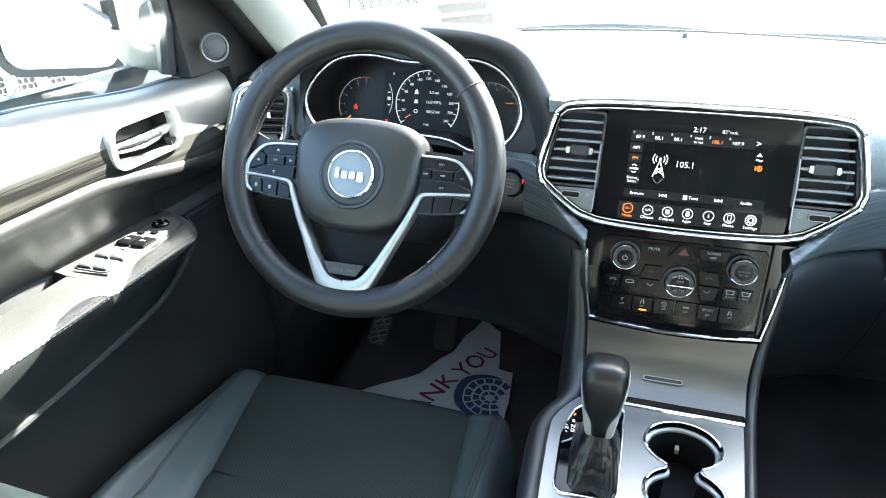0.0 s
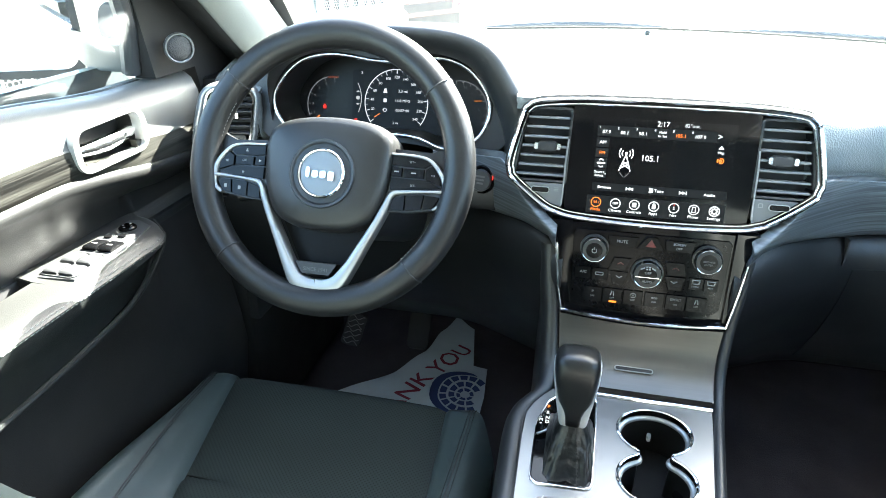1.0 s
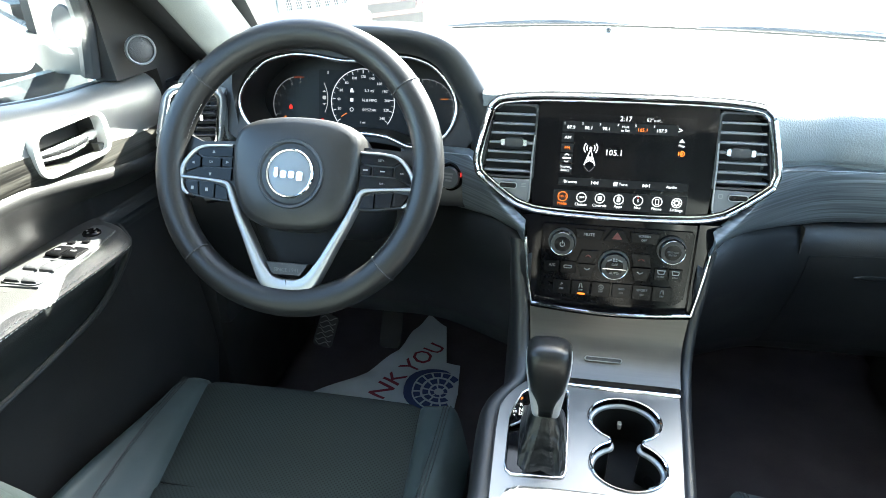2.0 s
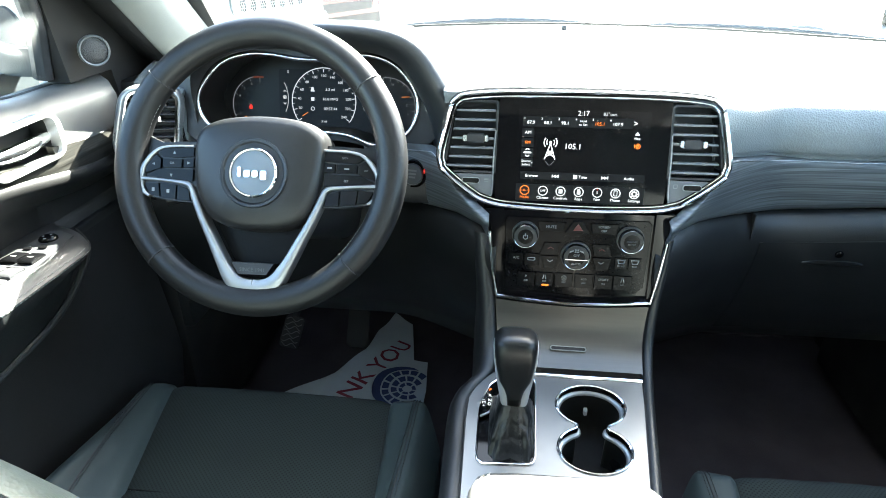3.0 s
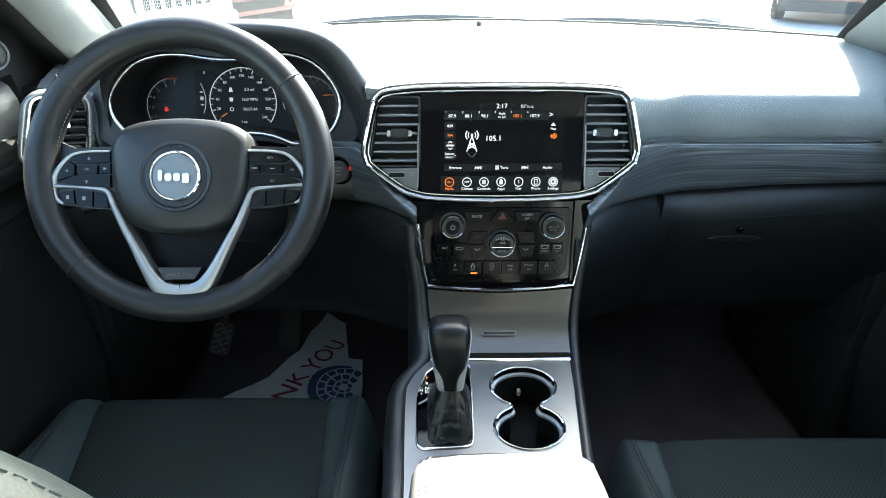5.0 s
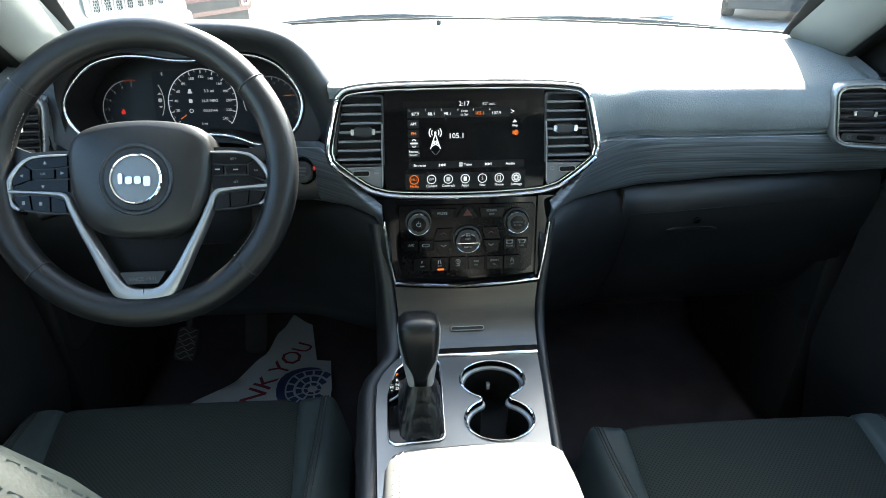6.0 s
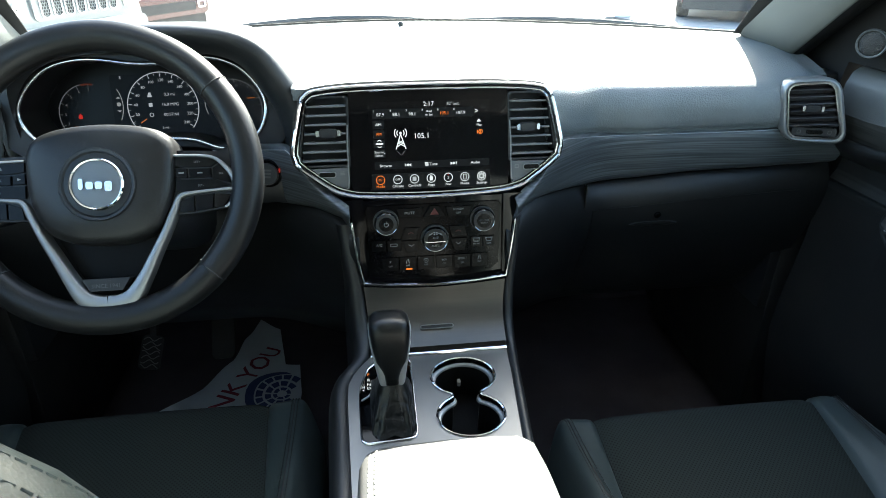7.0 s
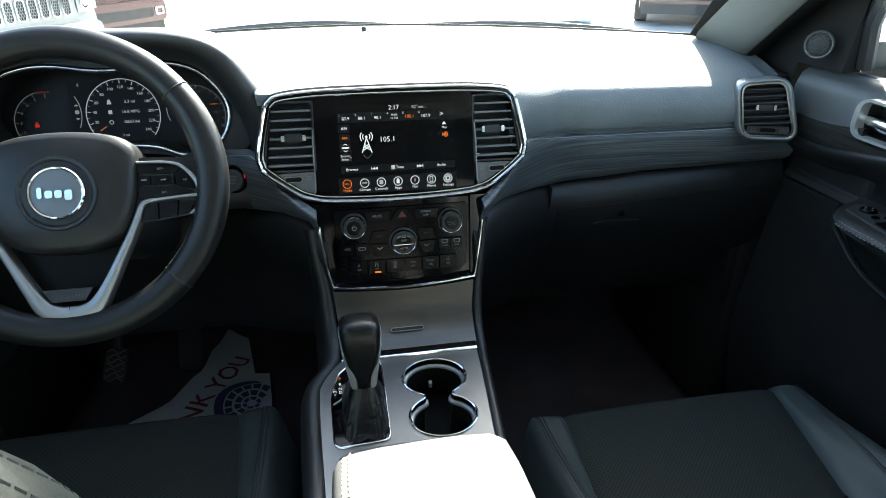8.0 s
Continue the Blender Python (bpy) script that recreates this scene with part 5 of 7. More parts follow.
prism(bm, [(-0.1175, -0.044), (-0.1075, -0.0385), (-0.0965, -0.0265), (-0.0935, -0.004), (-0.0900, 0.0240), (-0.0965, 0.0210), (-0.1050, 0.0110), (-0.1118, -0.0065), (-0.1172, -0.030)], -0.004, 0.0015, KM)
ind = part("gear_display", bm, PIANO, shifter, "black gear display with lit letters")
for t, y, mat in (("P", 0.003, LIT_ORANGE), ("R", -0.0075, LIT), ("N", -0.016, LIT), ("D", -0.0227, LIT)):
    words("letter", t, 0.0072, -0.1058, y - 0.001, mat, ind, KM, 0.0018)
words("letter", "M", 0.0065, -0.1135, -0.0215, LIT, ind, KM, 0.0018)
words("letter", "-", 0.0065, -0.1135, -0.016, LIT, ind, KM, 0.0018)
words("letter", "+", 0.0055, -0.1135, -0.0272, LIT, ind, KM, 0.0018)
bm = bmesh.new()
tube(bm, [KM @ Vector(p) for p in ((-0.1165, -0.0455, 0.002), (-0.1073, -0.0400, 0.003), (-0.0977, -0.0280, 0.003), (-0.0925, -0.018, 0.002))], 0.0016, 8)
part("bright_edge", bm, SATIN, shifter)
# leather boot with folds and a double seam down its middle
def boot_ring(v, n=96):
    c = Vector((lerp(-0.0765, -0.0755, v), lerp(-0.190, -0.196, v), lerp(0.446, 0.507, v)))
    ring = []
    for q in range(n):
        a = 2 * math.pi * q / n
        w, d = lerp(0.0292, 0.0150, v ** 1.6), lerp(0.0600, 0.0150, v ** 0.8)
        ca, sa = math.cos(a), math.sin(a)
        puff = math.sin(math.pi * min(1.0, v * 1.05)) ** 0.8
        near = math.exp(-((a - 1.5 * math.pi) / 0.11) ** 2)
        # slack leather: broad billows, pleats running down to the corners, and fine creases
        fold = 0.09 * noise.noise(Vector((2.2 * ca + 3.1, 2.2 * sa, 3.6 * v))) + 0.05 * abs(noise.noise(Vector((4.6 * ca, 4.6 * sa + 1.3, 7.0 * v)))) + 0.045 * (1 - 0.5 * v) * math.sin(9 * a - 5 * v) * (1 - near) - 0.03 * max(0.0, math.sin(26 * v + 3 * math.cos(2 * a))) ** 6
        # two welts either side of the sunk seam
        welt = 0.05 * near - 0.13 * math.exp(-((a - 1.5 * math.pi) / 0.030) ** 2)
        f = 1 + fold * puff + welt * min(1.0, 2 * puff)
        p = 2 / lerp(6.0, 2.6, v)
        ring.append(c + Vector((w * f * math.copysign(abs(ca) ** p, ca), d * f * math.copysign(abs(sa) ** p, sa), 0.006 * sa * (1 - v))))
    return ring


bm = bmesh.new()
loft(bm, [boot_ring(k / 32) for k in range(33)])
boot = part("boot", bm, BOOTLEATHER, shifter, "creased black leather boot", sharp=80)
for side in (-1, 1):
    bm = bmesh.new()
    stitches(bm, [boot_ring(k / 32)[72 + 2 * side] + Vector((0, -0.0006, 0.0004)) for k in range(1, 32)], 0.0026, 0.0020, 0.0006)
    part("stitching", bm, BOOTTHREAD, boot)
# knob: collar, stem faces and the broad head
def knob_ring(cx, y, z, w, d, p=4.2, n=32):
    out = []
    for q in range(n):
        a = 2 * math.pi * q / n
        ca, sa = math.cos(a), math.sin(a)
        out.append(Vector((cx + w * math.copysign(abs(ca) ** (2 / p), ca), y + d * math.copysign(abs(sa) ** (2 / p), sa), z - 0.10 * d * sa)))
    return out
bm = bmesh.new()
loft(bm, [knob_ring(-0.0755, -0.196, 0.4990, 0.0150, 0.0145), knob_ring(-0.0755, -0.196, 0.5030, 0.0165, 0.0160), knob_ring(-0.0755, -0.1965, 0.5070, 0.0172, 0.0165), knob_ring(-0.0757, -0.197, 0.5200, 0.0190, 0.0175), knob_ring(-0.0760, -0.197, 0.5400, 0.0221, 0.0190), knob_ring(-0.0762, -0.197, 0.5650, 0.0256, 0.0205), knob_ring(-0.0764, -0.197, 0.5840, 0.0264, 0.0205), knob_ring(-0.0764, -0.197, 0.5870, 0.0240, 0.0190)], caps=True)
part("collar", bm, COLLAR, shifter, "satin silver collar")
bm = bmesh.new()
loft(bm, [knob_ring(-0.0757, -0.200, 0.5050, 0.0092, 0.0152), knob_ring(-0.0757, -0.2005, 0.5200, 0.0104, 0.0172), knob_ring(-0.0758, -0.2005, 0.5290, 0.0132, 0.0182), knob_ring(-0.0760, -0.200, 0.5420, 0.0196, 0.0205), knob_ring(-0.0762, -0.199, 0.5667, 0.0238, 0.0228),
          knob_ring(-0.0765, -0.198, 0.5830, 0.0253, 0.0240), knob_ring(-0.0767, -0.197, 0.5920, 0.0248, 0.0235, 3.6), knob_ring(-0.0768, -0.197, 0.5975, 0.0215, 0.0205, 3.2), knob_ring(-0.0768, -0.197, 0.6005, 0.013, 0.013, 2.8), knob_ring(-0.0768, -0.197, 0.6012, 0.005, 0.005, 2.4)], caps=True)
part("knob", bm, KNOBLEATHER, shifter, "smooth black knob", sharp=80)

# ---- armrest ----
arm = thing("armrest", label="padded leather console armrest with pale stitching, lit by the sun", category="armrest")
def arm_ring(y, z, w, low, r=0.02):
    c = -0.022
    pts = []
    for x, h in ((-w, low), (-w - 0.001, z - 0.05), (-w + 0.001, z - 0.02), (-w + 0.007, z - 0.006), (-w + 0.018, z), (-w * 0.5, z + 0.003), (0, z + 0.004), (w * 0.5, z + 0.003), (w - 0.018, z), (w - 0.007, z - 0.006), (w - 0.001, z - 0.02), (w + 0.001, z - 0.05), (w, low)):
        pts.append(Vector((c + x, y, h)))
    return pts
bm = bmesh.new()
loft(bm, [arm_ring(-0.318, 0.478, 0.086, 0.44), arm_ring(-0.322, 0.500, 0.092, 0.44), arm_ring(-0.332, 0.516, 0.096, 0.44), arm_ring(-0.350, 0.527, 0.099, 0.44), arm_ring(-0.39, 0.534, 0.101, 0.44), arm_ring(-0.5, 0.540, 0.103, 0.44), arm_ring(-0.72, 0.545, 0.103, 0.44)])
part("lid", bm, ARMREST, arm, sharp=70)
LID = [(-0.322, 0.500, 0.092), (-0.332, 0.516, 0.096), (-0.350, 0.527, 0.099), (-0.39, 0.534, 0.101), (-0.5, 0.540, 0.103), (-0.72, 0.545, 0.103)]
for i, j, thick in ((4, 3, 0.0008), (8, 9, 0.0004)):
    for t in (-0.1, 0.5):
        bm = bmesh.new()
        stitches(bm, [arm_ring(y, z, w, 0.44)[i].lerp(arm_ring(y, z, w, 0.44)[j], t) + Vector((0, 0, 0.0003)) for y, z, w in LID], 0.0046, 0.0024, thick)
        part("stitching", bm, SEATTHREAD, arm)

# ---- steering wheel ----
WM = plane_at(-0.4035, -0.0985, 0.7575, 27.5)
wheel = thing("steering_wheel", label="black leather steering wheel with satin silver spokes and thumb buttons", category="steering wheel")
RR, RT = 0.1680, 0.0184
bm = bmesh.new()
rings = []
N = 96
for k in range(N):
    a = 2 * math.pi * k / N
    ring = []
    fat = 1.0 + 0.05 * max(0.0, math.cos(2 * a)) ** 2
    for q in range(18):
        b = 2 * math.pi * q / 18
        r = RR + RT * fat * math.cos(b)
        ring.append(WM @ Vector((r * math.cos(a), r * math.sin(a), 0.0178 * fat * math.sin(b))))
    rings.append([bm.verts.new(p) for p in ring])
for k in range(N):
    a, b = rings[k], rings[(k + 1) % N]
    for q in range(18):
        bm.faces.new((a[q], a[(q + 1) % 18], b[(q + 1) % 18], b[q]))
rim = part("rim", bm, RIM, wheel, "black leather rim", sharp=90)
for deg in (38, 142, 224, 316):
    a = radians(deg)
    d = Vector((math.cos(a), math.sin(a), 0))
    bm = bmesh.new()
    tube(bm, [WM @ (d * (RR + RT * 1.015 * math.cos(b)) + Vector((0, 0, 0.0180 * math.sin(b) * 1.01))) for b in [2 * math.pi * q / 24 for q in range(24)]], 0.0009, 5, True)
    part("seam", bm, DARK, rim)
for a0, a1 in ((151, 176), (318, 340)):
    bm = bmesh.new()
    stitches(bm, [WM @ Vector(((RR - RT * 0.99) * math.cos(radians(a)), (RR - RT * 0.99) * math.sin(radians(a)), 0.0035)) for a in range(a0, a1, 2)], 0.003, 0.002, 0.0005)
    part("stitching", bm, DIMTHREAD, rim)

# airbag cover
HUB = [(-0.080, 0.030), (-0.071, 0.046), (-0.045, 0.057), (0.0, 0.0615), (0.045, 0.0585), (0.072, 0.050), (0.083, 0.036), (0.0845, 0.010), (0.0815, -0.020), (0.0735, -0.046), (0.060, -0.066), (0.032, -0.078), (0.0, -0.0805), (-0.032, -0.078), (-0.058, -0.066), (-0.0715, -0.046), (-0.079, -0.020), (-0.0815, 0.010)]
hubs = [(p.x, p.y) for p in spline([(x, y, 0) for x, y in HUB], 4, True)]
bm = bmesh.new()
loft(bm, [[WM @ Vector((x * s + 0.001, (y + 0.008) * s - 0.008, z)) for x, y in hubs] for s, z in ((0.97, -0.05), (1.0, -0.02), (1.0, 0.000), (0.985, 0.008), (0.95, 0.0135), (0.85, 0.0175), (0.6, 0.021), (0.3, 0.0225))])
hub = part("airbag_cover", bm, HUBSKIN, wheel, "smooth black airbag cover", sharp=60)
EM = WM @ Matrix.Translation((0.0030, -0.0112, 0.0222))
bm = bmesh.new()
lathe(bm, [(0.0425, 0.0005), (0.0415, 0.0022), (0.0385, 0.0018), (0.036, -0.001)], 48, EM, cap=False)
part("emblem_recess", bm, PLASTIC, hub)
bm = bmesh.new()
lathe(bm, [(0.030, -0.002), (0.0302, 0.003), (0.0288, 0.0044), (0.0272, 0.0036), (0.0268, 0.002)], 48, EM, cap=False)
emb = part("emblem_ring", bm, CHROME, hub, "chrome ring")
bm = bmesh.new()
lathe(bm, [(0.0269, 0.0), (0.0267, 0.0018), (0.015, 0.0022), (0.0005, 0.0023)], 40, EM)
part("emblem_disc", bm, SATINBLUE, hub, "pale satin disc")
# raised plain marks on the disc
for x, y, w, h in ((-0.0165, 0.0005, 0.0050, 0.0125), (-0.0070, -0.0015, 0.0078, 0.0085), (0.0030, -0.0015, 0.0078, 0.0085), (0.0135, -0.0030, 0.0080, 0.0115)):
    bm = bmesh.new()
    prism(bm, rounded(w, h, 0.0022, 3, x, y), 0.0028, 0.0046, EM)
    part("raised_mark", bm, CHROME, hub)
bm = bmesh.new()
prism(bm, rounded(0.013, 0.007, 0.001, 2, 0, -0.062), 0.0175, 0.0182, WM)
part("embossed_mark", bm, PLASTIC, hub)


def ribbon(bm, pts, widths, z0, z1, per=5):
    """A flat bar of changing width along points on the wheel's plane; z may change per point."""
    c = spline([(x, y, 0) for x, y in pts], per)
    w = [p.x for p in spline([(v, 0, 0) for v in widths], per)]
    rings = []
    for i, p in enumerate(c):
        a, b = c[max(i - 1, 0)], c[min(i + 1, len(c) - 1)]
        t = (b - a).normalized()
        n = Vector((-t.y, t.x, 0))
        h = w[i] / 2
        e = min(0.0018, h * 0.5)
        rings.append([WM @ (p + n * h + Vector((0, 0, z0))), WM @ (p + n * h + Vector((0, 0, z1 - e))), WM @ (p + n * (h - e) + Vector((0, 0, z1))), WM @ (p - n * (h - e) + Vector((0, 0, z1))), WM @ (p - n * h + Vector((0, 0, z1 - e))), WM @ (p - n * h + Vector((0, 0, z0)))])
    loft(bm, rings)


def spoke_at(s, x, y):
    """A point of a spoke; the hub lies a little off the wheel's middle."""
    return (s * x + lerp(0.002, 0.0015, smooth01((y + 0.12) / 0.06)), y)


for s in (-1, 1):
    # dark spoke body
    bm = bmesh.new()
    prism(bm, [spoke_at(s, x, y) for x, y in ((0.070, 0.0205), (0.114, 0.0195), (0.131, 0.0145), (0.147, -0.0015), (0.152, -0.0175), (0.148, -0.034), (0.138, -0.0430), (0.104, -0.0478), (0.070, -0.0490))][::s], -0.018, 0.002, WM)
    part("spoke_body", bm, PLASTIC, wheel, bevel=0.004)
    # leather web from the rim to the spoke
    bm = bmesh.new()
    prism(bm, [spoke_at(s, x, y) for x, y in ((0.070, 0.0290), (0.105, 0.0280), (0.130, 0.0265), (0.148, 0.034), (0.160, 0.040), (0.163, -0.020), (0.158, -0.050), (0.146, -0.046), (0.138, -0.020), (0.070, -0.020))][::s], -0.022, -0.003, WM)
    part("spoke_web", bm, RIM, wheel, bevel=0.006, segs=3)
    bm = bmesh.new()
    ribbon(bm, [spoke_at(s, x, y) for x, y in ((0.083, 0.0212), (0.114, 0.0202), (0.132, 0.0150), (0.147, -0.0015), (0.1525, -0.0175), (0.1495, -0.034), (0.139, -0.0425))], (0.0026, 0.003, 0.0042, 0.0062, 0.0085, 0.0062, 0.003), -0.008, 0.0080)
    part("spoke_trim", bm, SATIN, wheel, "satin silver spoke trim", sharp=50)
    bm = bmesh.new()
    ribbon(bm, [spoke_at(s, x, y) for x, y in ((0.150, -0.0205), (0.129, -0.0215), (0.1045, -0.0235), (0.0875, -0.0272), (0.0795, -0.0435), (0.0685, -0.068), (0.056, -0.092), (0.041, -0.121), (0.0265, -0.1425), (0.010, -0.1485), (0.0, -0.1485))], (0.0045, 0.0032, 0.0042, 0.0062, 0.0085, 0.0092, 0.0108, 0.0138, 0.0185, 0.0178, 0.0178), -0.010, 0.0085)
    part("lower_spoke", bm, SATIN, wheel, "satin silver lower spoke", sharp=50)
    # thumb buttons
    pads = (((0.083, 0.0088), (0.098, 0.0070), (0.125, 0.0068), (0.1325, 0.0117), (0.1275, 0.0160), (0.114, 0.0188), (0.083, 0.0198)),
            ((0.0985, -0.0058), (0.1245, -0.0058), (0.1245, 0.0052), (0.0985, 0.0052)),
            ((0.126, -0.0070), (0.1465, -0.0138), (0.1460, -0.0045), (0.134, 0.0103), (0.126, 0.0056)),
            ((0.083, -0.0056), (0.097, -0.0056), (0.097, 0.0056), (0.083, 0.0072)),
            ((0.083, -0.0225), (0.103, -0.0205), (0.128, -0.0187), (0.1460, -0.0160), (0.1285, -0.0076), (0.083, -0.0072)))
    lows = (((0.1255, -0.0432), (0.1385, -0.0412), (0.1465, -0.0268), (0.1278, -0.0250)), ((0.1045, -0.0458), (0.1245, -0.0438), (0.1268, -0.0250), (0.1045, -0.0268)), ((0.0855, -0.0472), (0.1035, -0.0462), (0.1035, -0.0272), (0.0875, -0.0325)))
    for i, q in enumerate(pads + lows):
        pts = [spoke_at(s, x, y) for x, y in q]
        bm = bmesh.new()
        prism(bm, pts[::s], 0.0, 0.0060, WM, 0.0009)
        b = part("button", bm, BUTTON, wheel)
        cx, cy = sum(p[0] for p in pts) / len(pts), sum(p[1] for p in pts) / len(pts)
        if s < 0 and i == 1:
            words("lettering", "OK", 0.0042, cx, cy, GREYPRINT, b, WM, 0.0063)
            continue
        if s > 0 and i in (0, 2, 4):
            words("lettering", {0: "SET+", 2: "RES", 4: "SET-"}[i], 0.0036 if i != 2 else 0.0030, cx, cy, GREYPRINT, b, WM, 0.0063)
            continue
        bm = bmesh.new()
        if s < 0 and i < 5:
            # arrow that points away from the middle button
            a = {0: 90, 2: 180, 3: 0, 4: 270}[i]
            prism(bm, [(cx + 0.0024 * math.cos(radians(a + q)), cy + 0.0024 * math.sin(radians(a + q))) for q in (0, 130, 230)], 0.0060, 0.0064, WM)
        elif i < 5:
            box(bm, (cx, cy, 0.0062), (0.0060, 0.0016, 0.0004), WM)
        elif s < 0 and i < 7:
            box(bm, (cx, cy, 0.0062), (0.0035, 0.0045, 0.0004), WM)
        else:
            bm.free()
            continue
        part("mark", bm, GREYPRINT, b)
# dark insert with embossed lettering at the foot of the spokes
bm = bmesh.new()
prism(bm, [(-0.028, -0.1195), (-0.019, -0.1345), (0.019, -0.1345), (0.028, -0.1195)], -0.006, 0.0045, WM, 0.001)
ins = part("spoke_insert", bm, PLASTIC, wheel)
words("lettering", "SINCE 1941", 0.0066, 0.0, -0.1285, EMBOSS, ins, WM, 0.0048)
bm = bmesh.new()
prism(bm, [(-0.060, -0.070), (-0.033, -0.120), (0.033, -0.120), (0.060, -0.070)], -0.05, -0.02, WM)
part("hub_back", bm, WELL, wheel)
# column shroud, stalk and start button
column = thing("steering_column", label="black plastic steering column shroud below the wheel", category="steering column")
bm = bmesh.new()
axis = (WM.to_3x3() @ Vector((0, 0, -1))).normalized()
base = WM @ Vector((0, -0.02, -0.05))
def col_ring(d, w, h):
    c = base + axis * d
    return [c + Vector((w * math.copysign(abs(math.cos(a)) ** 0.7, math.cos(a)), 0.3 * h * math.sin(a), h * math.copysign(abs(math.sin(a)) ** 0.7, math.sin(a)))) for a in [2 * math.pi * q / 24 for q in range(24)]]
loft(bm, [col_ring(0, 0.06, 0.055), col_ring(0.02, 0.068, 0.062), col_ring(0.16, 0.072, 0.062), col_ring(0.25, 0.072, 0.06)])
part("shroud", bm, PLASTIC, column, sharp=60)
bm = bmesh.new()
tube(bm, [(-0.47, -0.035, 0.70), (-0.53, -0.04, 0.69), (-0.565, -0.045, 0.685)], [0.006, 0.007, 0.010], 10)
part("stalk", bm, PLASTIC, column)
start = thing("start_button", label="round black engine start button beside the centre stack", category="button")
BM_ = plane_at(-0.2345, 0.0545, 0.6990, 8, -12)
bm = bmesh.new()
lathe(bm, [(0.0205, -0.02), (0.0205, 0.001), (0.0195, 0.0030), (0.0175, 0.0026), (0.0168, 0.001)], 40, BM_)
part("bezel", bm, PIANO, start)
bm = bmesh.new()
lathe(bm, [(0.0158, 0.002), (0.0158, 0.006), (0.0148, 0.0072), (0.0005, 0.0068)], 36, BM_)
cap = part("cap", bm, CAPGREY, start)
for i, y in enumerate((0.006, 0.001, -0.004)):
    bm = bmesh.new()
    box(bm, (0, y, 0.0073), (0.014 - 0.002 * i, 0.0026, 0.0004), BM_)
    part("mark", bm, DIMPRINT, cap)
bm = bmesh.new()
box(bm, (0.0180, 0.006, 0.0046), (0.0014, 0.0065, 0.0012), BM_)
part("indicator", bm, LIT_RED, start)

